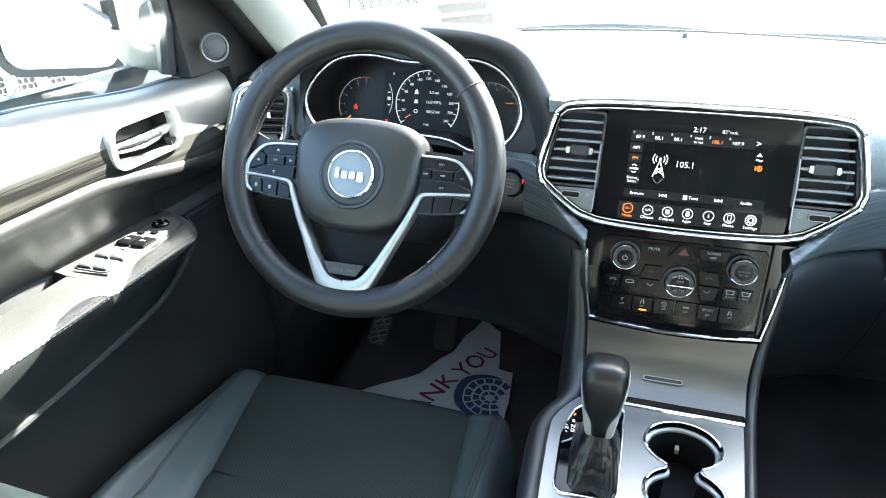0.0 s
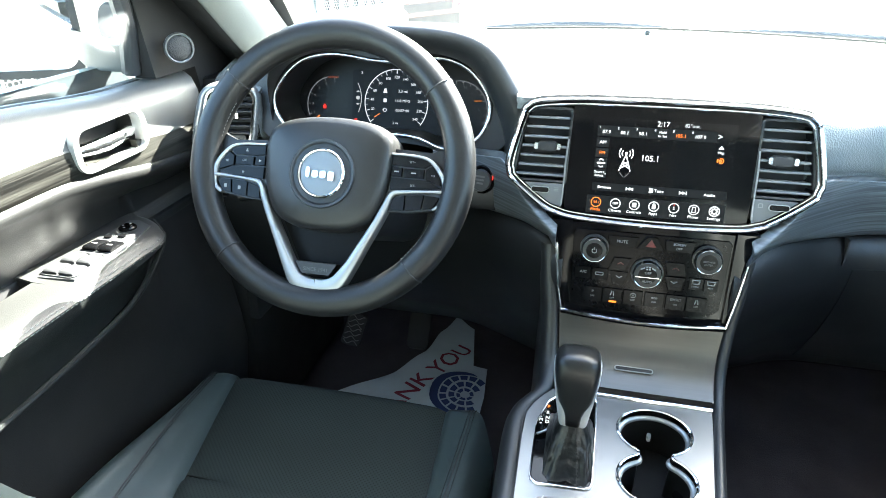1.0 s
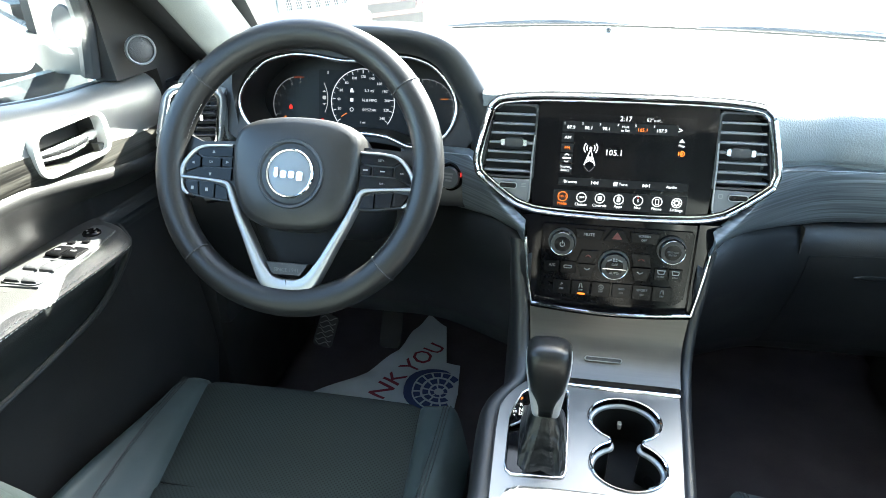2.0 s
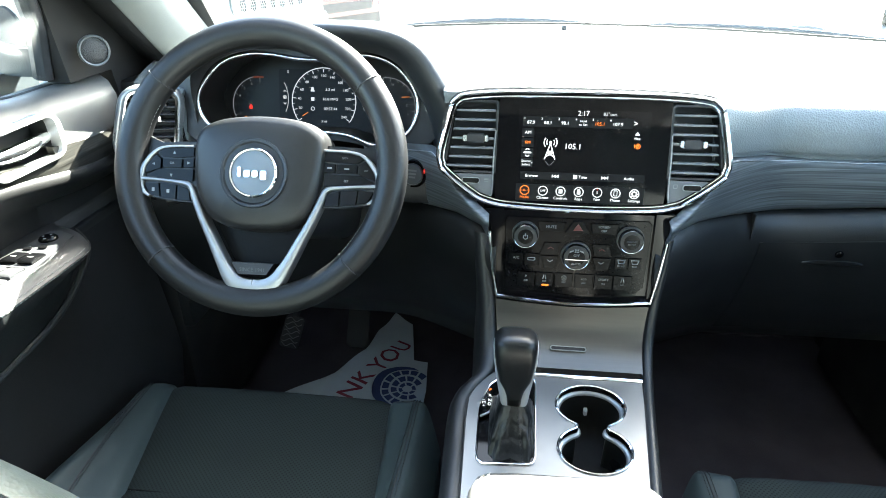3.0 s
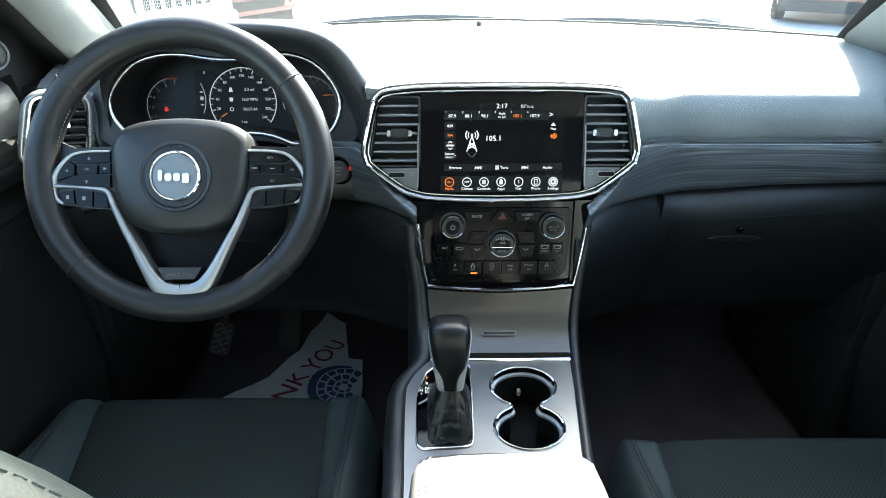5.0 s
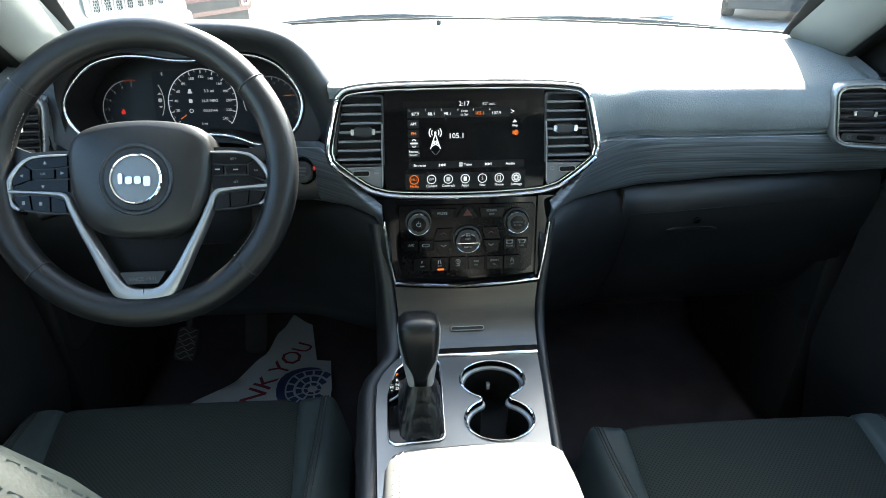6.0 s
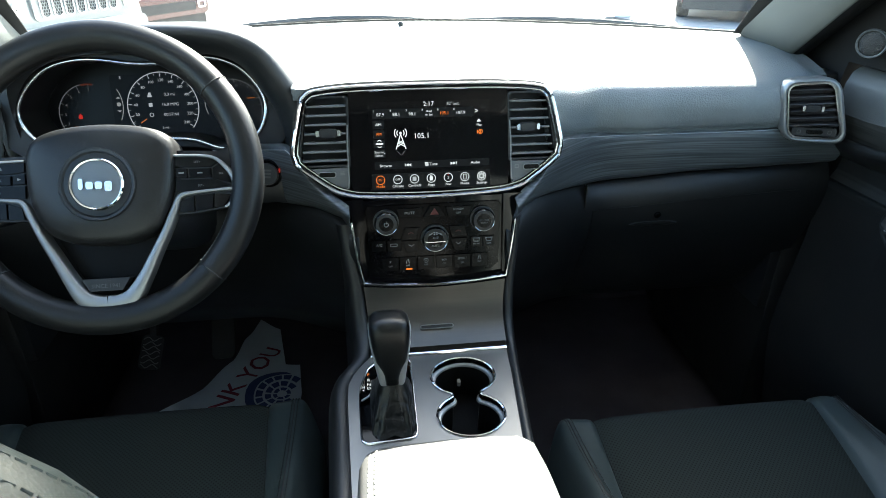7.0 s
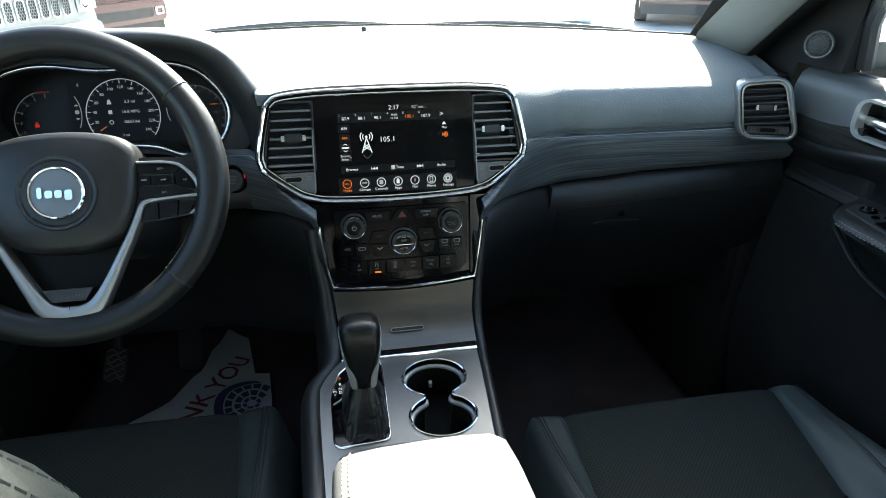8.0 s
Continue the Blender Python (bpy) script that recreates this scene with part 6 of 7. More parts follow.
# ---- front seats ----
def seat(cx, front, outer, out, label):
    """A bolstered seat; outer is the side of the door, out are the ends of the bolsters on either side of its middle."""
    st = thing("front_seat", label=label, category="car seat", group="front seats")
    back = front - 0.50

    def flare(y):
        """The bolsters spread and rise towards the rear."""
        return smooth01((front - 0.03 - y) / 0.33)

    def top(x, y):
        """Height of the cushion at x from its middle."""
        a = abs(x) * 0.262 / out[x > 0] if abs(x) > 0.2 else abs(x)
        edge = smooth01((a - 0.165) / 0.06)
        h = 0.362 + (0.003 + 0.045 * flare(y)) * edge - 0.058 * smooth01((a - 0.214) / 0.052) ** 2
        nose = smooth01((front - y) / 0.05)
        h -= 0.032 * (1 - nose) ** 2
        return h - 0.02 * smooth01((front - y) / 0.5)

    def front_at(x):
        return front - 0.018 * (x / 0.2) ** 2 - 0.082 * smooth01((abs(x) - 0.192) / 0.095) ** 1.3

    def swell(y):
        """Fullness of the bolsters, less at the front."""
        return 0.009 * (0.3 + 0.7 * flare(y))

    def seam(s, y):
        """Where the insert meets the bolster; the two seams lean inwards to the rear on the door side."""
        d = max(0.0, front - y)
        return s * (max(0.150, 0.197 - 0.17 * d) if s == outer else 0.163 + 0.07 * d)

    def strip(name, x0, x1, mat, nx, lift=0.0, lab=""):
        bm = bmesh.new()
        def f(u, v):
            fy = front_at(lerp(x0(front), x1(front), u))
            y = lerp(fy, back, v ** 1.3)
            x = lerp(x0(y), x1(y), u)
            round_in = (lift if name == "insert" else swell(y)) * max(0.0, math.sin(math.pi * u)) ** 0.6
            groove = -0.006 * (1 - min(1, min(u, 1 - u) * nx * 0.9))
            wide = 0.002 * flare(y) * smooth01((abs(x) - 0.17) / 0.09)
            fold = 0.0055 * smooth01((front - 0.236 - y) / 0.010) if name == "insert" else 0.0
            return Vector((cx + x + math.copysign(wide, x), y, top(x, y) + round_in + groove + fold))
        sheet(bm, f, nx, 64, 0.0)
        # front drop
        g = []
        for i in range(nx + 1):
            x = lerp(x0(front), x1(front), i / nx)
            fy = front_at(x)
            z = top(x, fy) - 0.006 * (1 - min(1, min(i / nx, 1 - i / nx) * nx * 0.9)) + (lift if name == "insert" else swell(fy)) * max(0.0, math.sin(math.pi * i / nx)) ** 0.6
            g.append([Vector((cx + x, fy, z)), Vector((cx + x, fy + 0.006, z - 0.02)), Vector((cx + x, fy + 0.004, z - 0.06)), Vector((cx + x, fy - 0.02, z - 0.14))])
        loft(bm, g, closed=False, caps=False)
        bmesh.ops.remove_doubles(bm, verts=bm.verts, dist=0.0005)
        return part(name, bm, mat, st, lab, sharp=80)
    strip("insert", lambda y: seam(-1, y), lambda y: seam(1, y), SUEDE, 24, 0.004, "perforated dark suede insert")
    # dark tube along the insert's fold, in place of the shade in its crease
    bm = bmesh.new()
    tube(bm, [Vector((cx + x, front - 0.241 - 0.004 * math.sin(9 * x), top(x, front - 0.241) + 0.0034)) for x in steps(seam(-1, front - 0.241) + 0.006, seam(1, front - 0.241) - 0.006, 16)], 0.0013, 6)
    part("crease_shade", bm, WELL, st)
    for s in (-1, 1):
        end = s * out[s > 0]
        rim = out[s > 0] - 0.262
        bol = strip("bolster", *((lambda y: seam(1, y), lambda y: end) if s > 0 else (lambda y: end, lambda y: seam(-1, y))), LEATHER, 16, lab="smooth black leather bolster")
        bm = bmesh.new()
        loft(bm, [[Vector((cx + s * (x + rim + 0.002 * flare(y)), y, z)) for x, z in ((0.2615, 0.315), (0.2655, 0.27), (0.260, 0.20), (0.245, 0.14))] for y in steps(front - 0.105, back, 10)], closed=False, caps=False)
        part("side_flank", bm, LEATHER, st)
        # seam with a double row of stitches along the bolster
        xs = s * (out[s > 0] - 0.042)
        path = []
        for v in range(25):
            y = lerp(front_at(xs) + 0.002, back, (v / 24) ** 1.3)
            x = xs - s * (0.027 if s == outer else 0.0) * flare(y)
            u = max(0.0, min(1.0, (x - seam(s, y)) / (end - seam(s, y))))
            path.append(Vector((cx + x + s * 0.002 * flare(y) * smooth01((abs(x) - 0.17) / 0.09), y, top(x, y) + swell(y) * max(0.0, math.sin(math.pi * u)) ** 0.6 + 0.0006)))
        bm = bmesh.new()
        tube(bm, path, 0.0012, 5)
        part("seam", bm, DARK, bol)
        for d in (-0.0045, 0.0045):
            bm = bmesh.new()
            stitches(bm, [p + Vector((d, 0, 0.0004)) for p in path], 0.0040, 0.0022, 0.0008)
            part("stitching", bm, GREYTHREAD, bol)
    # base under the cushion
    bm = bmesh.new()
    box(bm, (cx, front - 0.27, 0.12), (0.40, 0.40, 0.22))
    part("seat_base", bm, DARK, st, bevel=0.01)
    # backrest with rounded shoulders
    def back_ring(z, w, d, shift=0.0, n=40):
        y = back + 0.0755 - (z - 0.36) * 0.48 - d + shift
        out = []
        for q in range(n):
            a = 2 * math.pi * q / n
            ca, sa = math.cos(a), math.sin(a)
            x = w * 1.01 * math.copysign(abs(ca) ** 0.48, ca)
            wing = 0.03 * smooth01((abs(x) - 0.12) / 0.08) * (1 - smooth01((z - 0.70) / 0.18)) if sa > 0 else 0.0
            out.append(Vector((cx + x, y + d * math.copysign(abs(sa) ** 0.6, sa) + wing, z + 0.12 * d * sa)))
        return out
    levels = [(0.33, 0.20, 0.05), (0.40, 0.232, 0.060), (0.52, 0.248, 0.062), (0.68, 0.256, 0.060), (0.80, 0.264, 0.058), (0.87, 0.267, 0.057), (0.902, 0.264, 0.054), (0.922, 0.255, 0.048), (0.937, 0.237, 0.038), (0.946, 0.200, 0.022), (0.949, 0.15, 0.010)]
    bm = bmesh.new()
    loft(bm, [back_ring(*v) for v in levels])
    br = part("backrest", bm, LEATHER, st, "black leather backrest with double stitching", sharp=80)
    for q in (1, 2, 18, 19):
        bm = bmesh.new()
        stitches(bm, [back_ring(*v)[q] + Vector((-0.0001 if q < 10 else 0.0001, 0.0, 0.0)) for v in levels[1:9]], 0.0030, 0.0012, 0.0004)
        part("stitching", bm, BACKTHREAD, br)
    return st


seat(-0.428, -0.022, -1, (0.268, 0.249), "driver's seat in black leather with a perforated dark suede insert")
seat(0.393, -0.122, 1, (0.249, 0.268), "passenger seat in black leather with a perforated dark suede insert")

# ---- front doors ----
def door(side):
    d = thing("door_1" if side < 0 else "door_2", kind="structure", label="closed front door with black vinyl panel, dark grained strip and padded armrest")

    def shift(y):
        return -0.034 * smooth01((y + 0.22) / 0.28)

    def arm(y):
        return math.sqrt(max(0.0, 1.0 - max(0.0, min(1.0, (y + 0.110) / 0.070)) ** 2))

    def prof(y):
        k, a = shift(y), arm(y)
        b = 0.003 + 0.018 * smooth01((y + 0.26) / 0.24)
        # the padded armrest ends below in a ridge that climbs to its rounded nose
        zr = ramp(-y, [(0.07, 0.618), (0.085, 0.612), (0.105, 0.592), (0.130, 0.572), (0.165, 0.555), (0.215, 0.545), (0.292, 0.537), (0.40, 0.530), (0.62, 0.522)])
        s = (0.621 - zr) / 0.091
        pts = [(0.775, 0.830 - b), (0.757, 0.842 - b), (0.742, 0.839 - b), (0.730, 0.822 - 0.6 * b), (0.722, 0.80 + 0.3 * k), (0.717, 0.7815 + k),
               (0.7155, 0.779 + k), (0.7135, 0.760 + k), (0.716, 0.742 + k),
               (0.713, 0.7395 + k), (0.711, 0.731 + k), (0.7165, 0.722 + k), (0.742, 0.700 + k), (0.760, 0.668),
               (lerp(0.754, 0.765, a), 0.638), (lerp(0.752, 0.742, a), 0.6335), (lerp(0.751, 0.7225, a), 0.6329), (lerp(0.75, 0.692, a), 0.632), (lerp(0.748, 0.680, a), 0.629), (lerp(0.745, 0.671, a), 0.621), (lerp(0.74, 0.669, a), 0.621 - 0.013 * s),
               (lerp(0.738, 0.686, a), 0.621 - 0.040 * s), (lerp(0.737, 0.693, a), 0.621 - 0.078 * s), (lerp(0.736, 0.694, a), zr - 0.004), (lerp(0.736, 0.708, a), zr - 0.010), (lerp(0.736, 0.731, a), zr - 0.018), (0.731, lerp(zr - 0.018, 0.36, 0.4)), (0.712, 0.36), (0.708, 0.30), (0.72, 0.22), (0.745, 0.08), (0.75, 0.0)]
        return [Vector((side * x, y, z)) for x, z in pts]
    ys = steps(0.128, -0.035, 22) + steps(-0.040, -0.10, 16) + steps(-0.108, -0.25, 16) + steps(-0.262, -0.345, 8) + steps(-0.36, -0.95, 34)
    # panel and armrest side get darker colours in place of shade
    names = (("upper_panel", 0, 6, DOORTOP, "black vinyl upper panel"), ("trim_strip", 6, 8, DOORWOOD, "dark grained strip"), ("panel", 8, 14, DOORPANEL_SHADE, "vinyl panel below the strip, coloured darker for shade"), ("armrest_top", 14, 19, VINYL, "padded vinyl armrest top"), ("armrest_side", 19, 24, ARMSIDE_SHADE, "stitched armrest side, coloured darker for shade"), ("kick_pocket", 24, 31, SOFTBLACK, "dark plastic lower door"))
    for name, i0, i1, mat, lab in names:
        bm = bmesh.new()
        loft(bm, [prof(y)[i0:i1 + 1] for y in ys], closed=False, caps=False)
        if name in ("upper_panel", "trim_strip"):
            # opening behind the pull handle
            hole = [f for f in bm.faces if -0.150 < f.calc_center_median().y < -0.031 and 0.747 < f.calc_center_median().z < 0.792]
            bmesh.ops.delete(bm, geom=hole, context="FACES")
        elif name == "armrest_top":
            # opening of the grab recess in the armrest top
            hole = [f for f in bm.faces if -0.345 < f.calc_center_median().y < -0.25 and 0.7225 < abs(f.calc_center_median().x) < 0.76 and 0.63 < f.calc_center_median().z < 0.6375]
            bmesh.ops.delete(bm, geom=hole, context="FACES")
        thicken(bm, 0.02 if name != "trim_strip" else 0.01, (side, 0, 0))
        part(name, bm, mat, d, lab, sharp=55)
    # inner board and outer skin close the door
    bm = bmesh.new()
    box(bm, (side * 0.785, -0.415, 0.38), (0.03, 1.10, 0.86))
    part("inner_board", bm, DARK, d)
    bm = bmesh.new()
    box(bm, (side * 0.86, -0.42, 0.34), (0.02, 1.10, 0.98))
    part("outer_skin", bm, SLATE, d)
    # pull handle
    q = Matrix.Translation((side * 0.7135, -0.094, 0.772)) @ Matrix(((0, 0, -side, 0), (1, 0, 0, 0), (0, 1, 0, 0), (0, 0, 0, 1)))
    bez = ((-0.071, 0.029), (0.066, 0.031), (0.070, -0.031), (-0.071, -0.031))
    outer, inner = quad_outline(bez, 0.026, 8), quad_outline(bez, 0.017, 8, -0.0075)
    bm = bmesh.new()
    ring_band(bm, inner, outer, -0.012, 0.0045, q)
    hd = part("handle_bezel", bm, COLLAR, d, "satin silver handle bezel", bevel=0.005, segs=3)
    bm = bmesh.new()
    prism(bm, quad_outline(bez, 0.017, 8, -0.004), -0.045, -0.038, q)
    ring_band(bm, quad_outline(bez, 0.017, 8, -0.007), quad_outline(bez, 0.018, 8, -0.003), -0.038, -0.006, q)
    part("handle_recess", bm, VINYL, hd)
    bm = bmesh.new()
    loft(bm, [[q @ Vector((x, -0.0075 + 0.003 * (x / 0.06) ** 2 + h * math.sin(t), -0.012 - 0.006 * (x / 0.06) ** 2 + 0.008 * math.cos(t))) for t in [2 * math.pi * k / 14 for k in range(14)]] for x, h in ((-0.060, 0.006), (-0.050, 0.008), (-0.025, 0.0095), (0.0, 0.0105), (0.025, 0.0105), (0.050, 0.0095), (0.060, 0.008))])
    part("handle_lever", bm, SATINCHROME, hd, "chrome pull lever", sharp=60)
    # switch plate, set in the armrest top
    pm = Matrix.Translation((side * 0.722, -0.165, 0.6335))
    bm = bmesh.new()
    prism(bm, [(side * x, y) for x, y in ((-0.028, -0.070), (0.022, -0.075), (0.027, 0.030), (0.025, 0.105), (0.010, 0.108), (-0.018, 0.095), (-0.030, 0.02))][::-side], -0.004, 0.0012, pm, 0.001)
    sp = part("switch_plate", bm, SWITCHPLATE, d, "dark satin switch plate", bevel=0.001)
    bm = bmesh.new()
    ring_band(bm, rounded(0.050, 0.060, 0.008, 4), rounded(0.055, 0.065, 0.010, 4), 0.0, 0.0026, pm @ Matrix.Translation((side * 0.0005, -0.036, 0)))
    part("switch_frame", bm, SWITCHPLATE, sp, bevel=0.0008)
    for iy, y in enumerate((-0.052, -0.022, 0.018)):
        for x in (0.0125, -0.0115):
            deep = 0.025 if iy < 2 else 0.027
            bm = bmesh.new()
            loft(bm, [[pm @ Vector((side * x + w, y + deep * (v - 0.5), h)) for w, h in ((-0.0105, 0.0), (-0.0105, 0.004 + k), (-0.008, 0.0052 + k), (0.008, 0.0052 + k), (0.0105, 0.004 + k), (0.0105, 0.0))] for v, k in ((0.0, 0.0), (0.12, 0.0018), (0.35, 0.0014), (0.7, 0.0004), (1.0, -0.001))])
            sw = part("window_switch", bm, SWITCHTOP if iy < 2 else BUTTON, sp, sharp=50)
            bm = bmesh.new()
            prism(bm, rounded(0.008, 0.005, 0.0015, 2), 0.0060, 0.0064, pm @ Matrix.Translation((side * x, y - 0.002, 0)))
            part("mark", bm, GREYPRINT, sw)
    bm = bmesh.new()
    lathe(bm, [(0.0125, 0.000), (0.0125, 0.0035), (0.0105, 0.0055), (0.0005, 0.005)], 24, pm @ Matrix.Translation((side * 0.008, 0.078, 0)))
    mk = part("mirror_knob" if side < 0 else "lock_button", bm, BUTTON, sp)
    for a in range(4):
        bm = bmesh.new()
        prism(bm, rounded(0.003, 0.003, 0.001, 2), 0.005, 0.0058, pm @ Matrix.Translation((side * 0.008 + 0.007 * math.cos(a * 1.5708), 0.078 + 0.007 * math.sin(a * 1.5708), 0)))
        part("mark", bm, GREYPRINT, mk)
    for k in (-1, 1):
        bm = bmesh.new()
        prism(bm, rounded(0.010, 0.008, 0.001, 2), 0.0, 0.0034, pm @ Matrix.Translation((side * (0.006 - 0.009 * k), 0.049 + 0.003 * k, 0)))
        part("button", bm, BUTTON, sp)
    # dark grab recess behind the switches
    hole_in = [(side * x, y) for x, y in ((0.722, -0.249), (0.766, -0.249), (0.766, -0.346), (0.722, -0.346))]
    hole_out = [(side * x, y) for x, y in ((0.718, -0.245), (0.770, -0.245), (0.770, -0.350), (0.718, -0.350))]
    bm = bmesh.new()
    ring_band(bm, hole_in, hole_out, 0.57, 0.6315, Matrix())
    gr = part("grab_recess", bm, DARK, d)
    bm = bmesh.new()
    prism(bm, hole_out, 0.56, 0.57)
    part("recess_floor", bm, DARK, gr)
    # stitch line along the armrest edge
    for dd in (0.0, 0.006):
        bm = bmesh.new()
        stitches(bm, [prof(y)[18].lerp(prof(y)[19], 0.55 + dd * 90) + Vector((-side * 0.0008, 0, 0)) for y in steps(-0.09, -0.75, 40)], 0.0045, 0.003, 0.0006)
        part("stitching", bm, DIMTHREAD, d)
    # rounded ridge below the armrest, in the side's shaded colour
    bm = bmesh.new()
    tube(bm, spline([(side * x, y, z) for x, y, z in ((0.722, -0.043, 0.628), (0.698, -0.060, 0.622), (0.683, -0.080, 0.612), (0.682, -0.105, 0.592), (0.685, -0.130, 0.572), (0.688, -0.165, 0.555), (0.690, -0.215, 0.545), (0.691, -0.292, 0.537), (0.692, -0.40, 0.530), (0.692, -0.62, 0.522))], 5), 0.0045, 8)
    part("ridge", bm, ARMSIDE_SHADE, d)
    # window glass and the black strip at its foot
    bm = bmesh.new()
    sheet(bm, lambda u, v: Vector((side * lerp(0.772, 0.66, v), lerp(0.055 - 0.12 * v, -0.86, u), lerp(0.80, 1.24, v))), 4, 4, 0.004, (side, 0, 0))
    g = part("window_pane", bm, GLASS, d, "clear side window")
    g.visible_shadow = False
    bm = bmesh.new()
    tube(bm, [(side * 0.768, y, z) for y, z in ((0.05, 0.815), (-0.03, 0.816), (-0.10, 0.821), (-0.18, 0.830), (-0.26, 0.836), (-0.9, 0.838))], 0.005, 8)
    part("weather_strip", bm, RUBBER, d)
    bm = bmesh.new()
    tube(bm, [(side * 0.770, 0.042, 0.83), (side * 0.755, 0.036, 0.90), (side * 0.725, -0.025, 1.02), (side * 0.665, -0.40, 1.22), (side * 0.655, -0.9, 1.25)], 0.014, 8)
    part("window_frame", bm, CAPGREY, d)
    return d


door(-1)
door(1)


def wing_mirror(side):
    w = thing("wing_mirror", label="grey wing mirror with black rim outside the front side window", category="wing mirror", group="wing mirrors")
    m = Matrix.Translation((side * 1.016, 0.09, 0.895)) @ Matrix.Rotation(radians(-side * 25), 4, "Z") @ Matrix.Rotation(radians(90), 4, "X")
    out = rounded(0.205, 0.185, 0.035, 5)
    bm = bmesh.new()
    loft(bm, [[m @ Vector((x * s, y * s, z)) for x, y in out] for s, z in ((0.98, 0.0), (1.0, -0.012), (0.98, -0.05), (0.85, -0.09), (0.5, -0.115))])
    part("housing", bm, MIRRORGREY, w, sharp=60)
    bm = bmesh.new()
    ring_band(bm, rounded(0.182, 0.160, 0.028, 5), rounded(0.206, 0.186, 0.036, 5), -0.01, 0.006, m)
    part("rim", bm, PLASTIC, w, bevel=0.002)
    bm = bmesh.new()
    prism(bm, rounded(0.188, 0.166, 0.028, 5), -0.004, 0.001, m)
    part("mirror_glass", bm, MIRROR, w, "mirror glass")
    bm = bmesh.new()
    loft(bm, [[Vector((side * x, y + dy, z + dz)) for dy, dz in ((-0.012, -0.022), (0.03, -0.022), (0.03, 0.012), (-0.008, 0.018))] for x, y, z in ((0.782, 0.072, 0.850), (0.800, 0.070, 0.849), (0.845, 0.074, 0.849), (0.880, 0.090, 0.850), (0.915, 0.115, 0.856), (0.96, 0.150, 0.870))])
    part("arm", bm, MIRRORGREY, w, bevel=0.006)


wing_mirror(-1)
wing_mirror(1)

# ---- footwell ----
mat_paper = thing("paper_floor_mat", label="white paper floor mat with red lettering and blue tread mark", category="floor mat")
def mat_z(x, y):
    return 0.016 + 0.004 * math.sin(23 * x + 11 * y)  + 0.0025 * math.sin(61 * y - 17 * x)
MAT = [(-0.635, 0.325), (-0.515, 0.443), (-0.455, 0.539), (-0.438, 0.640), (-0.409, 0.735), (-0.350, 0.680), (-0.322, 0.518), (-0.285, 0.512), (-0.274, 0.40), (-0.272, 0.20), (-0.62, 0.18)]
bm = bmesh.new()
vs = [bm.verts.new((x, y, 0)) for x, y in MAT]
es = [bm.edges.new((vs[i], vs[(i + 1) % len(vs)])) for i in range(len(vs))]
bmesh.ops.triangle_fill(bm, use_beauty=True, use_dissolve=False, edges=es)
bmesh.ops.subdivide_edges(bm, edges=bm.edges, cuts=7, use_grid_fill=True)
for v in bm.verts:
    v.co.z = mat_z(v.co.x, v.co.y)
thicken(bm, 0.0012, (0, 0, -1))
sheet_ob = part("sheet", bm, PAPER, mat_paper, sharp=80)


def on_mat(ob):
    for v in ob.data.vertices:
        v.co.z = mat_z(v.co.x, v.co.y) + 0.0016
    return ob
LM = Matrix.Translation((-0.440, 0.408, 0.0)) @ Matrix.Rotation(radians(64), 4, "Z")
word = words("lettering", "THANK YOU", 0.070, 0, 0, INK_RED, sheet_ob, LM, 0.02, bold=0.0006)
bm = bmesh.new()
bm.from_mesh(word.data)
bmesh.ops.subdivide_edges(bm, edges=[e for e in bm.edges if e.calc_length() > 0.02], cuts=2)
bm.to_mesh(word.data)
bm.free()
on_mat(word)
TC = Vector((-0.320, 0.395))
for ring, (r0, r1, n) in enumerate(((0.012, 0.021, 6), (0.026, 0.040, 10), (0.046, 0.062, 15))):
    for k in range(n):
        a0, a1 = 2 * math.pi * k / n, 2 * math.pi * (k + 0.78) / n
        if TC.x + r1 * math.cos((a0 + a1) / 2) > -0.283:
            continue
        bm = bmesh.new()
        rows = [[(TC.x + r * math.cos(a), TC.y + 1.15 * r * math.sin(a), 0.02) for r in (r0, r1)] for a in steps(a0, a1, 4)]
        loft(bm, rows, closed=False, caps=False)
        on_mat(part("tread_mark", bm, INK_BLUE, sheet_ob))

# solid crescent round the tread pattern
bm = bmesh.new()
rows = []
for k in range(17):
    a = radians(lerp(75, 265, k / 16))
    w = 0.020 * math.sin(math.pi * k / 16) ** 0.6
    rows.append([(TC.x + r * math.cos(a), TC.y + 1.15 * r * math.sin(a), 0.02) for r in (0.066, 0.067 + w)])
loft(bm, rows, closed=False, caps=False)
on_mat(part("tread_mark", bm, INK_BLUE, sheet_ob))

pedal = thing("brake_pedal", label="black brake pedal with a ribbed worn pad", category="pedal")
pm = Matrix.Translation((-0.580, 0.36, 0.188)) @ Matrix.Rotation(radians(50), 4, "X") @ Matrix.Rotation(radians(-8), 4, "Z")
bm = bmesh.new()
prism(bm, rounded(0.046, 0.074, 0.010), -0.008, 0.0, pm)
part("plate", bm, RUBBER, pedal)
for k in range(7):
    bm = bmesh.new()
    tube(bm, [pm @ Vector((x, -0.030 + 0.0098 * k + 0.004 * math.sin(x * 230 + 1.7 * k), 0.001)) for x in steps(-0.019, 0.019, 10)], 0.0011, 5)
    part("rib", bm, PEDALRIB, pedal)
bm = bmesh.new()
tube(bm, [pm @ Vector((0, 0.01, -0.01)), (-0.575, 0.50, 0.32), (-0.57, 0.55, 0.45)], 0.009, 8)
part("arm", bm, DARK, pedal)
accel = thing("accelerator_pedal", label="long black accelerator pedal", category="pedal")
am = Matrix.Translation((-0.440, 0.44, 0.19)) @ Matrix.Rotation(radians(55), 4, "X")
bm = bmesh.new()
prism(bm, rounded(0.052, 0.15, 0.012), -0.012, 0.0, am, 0.002)
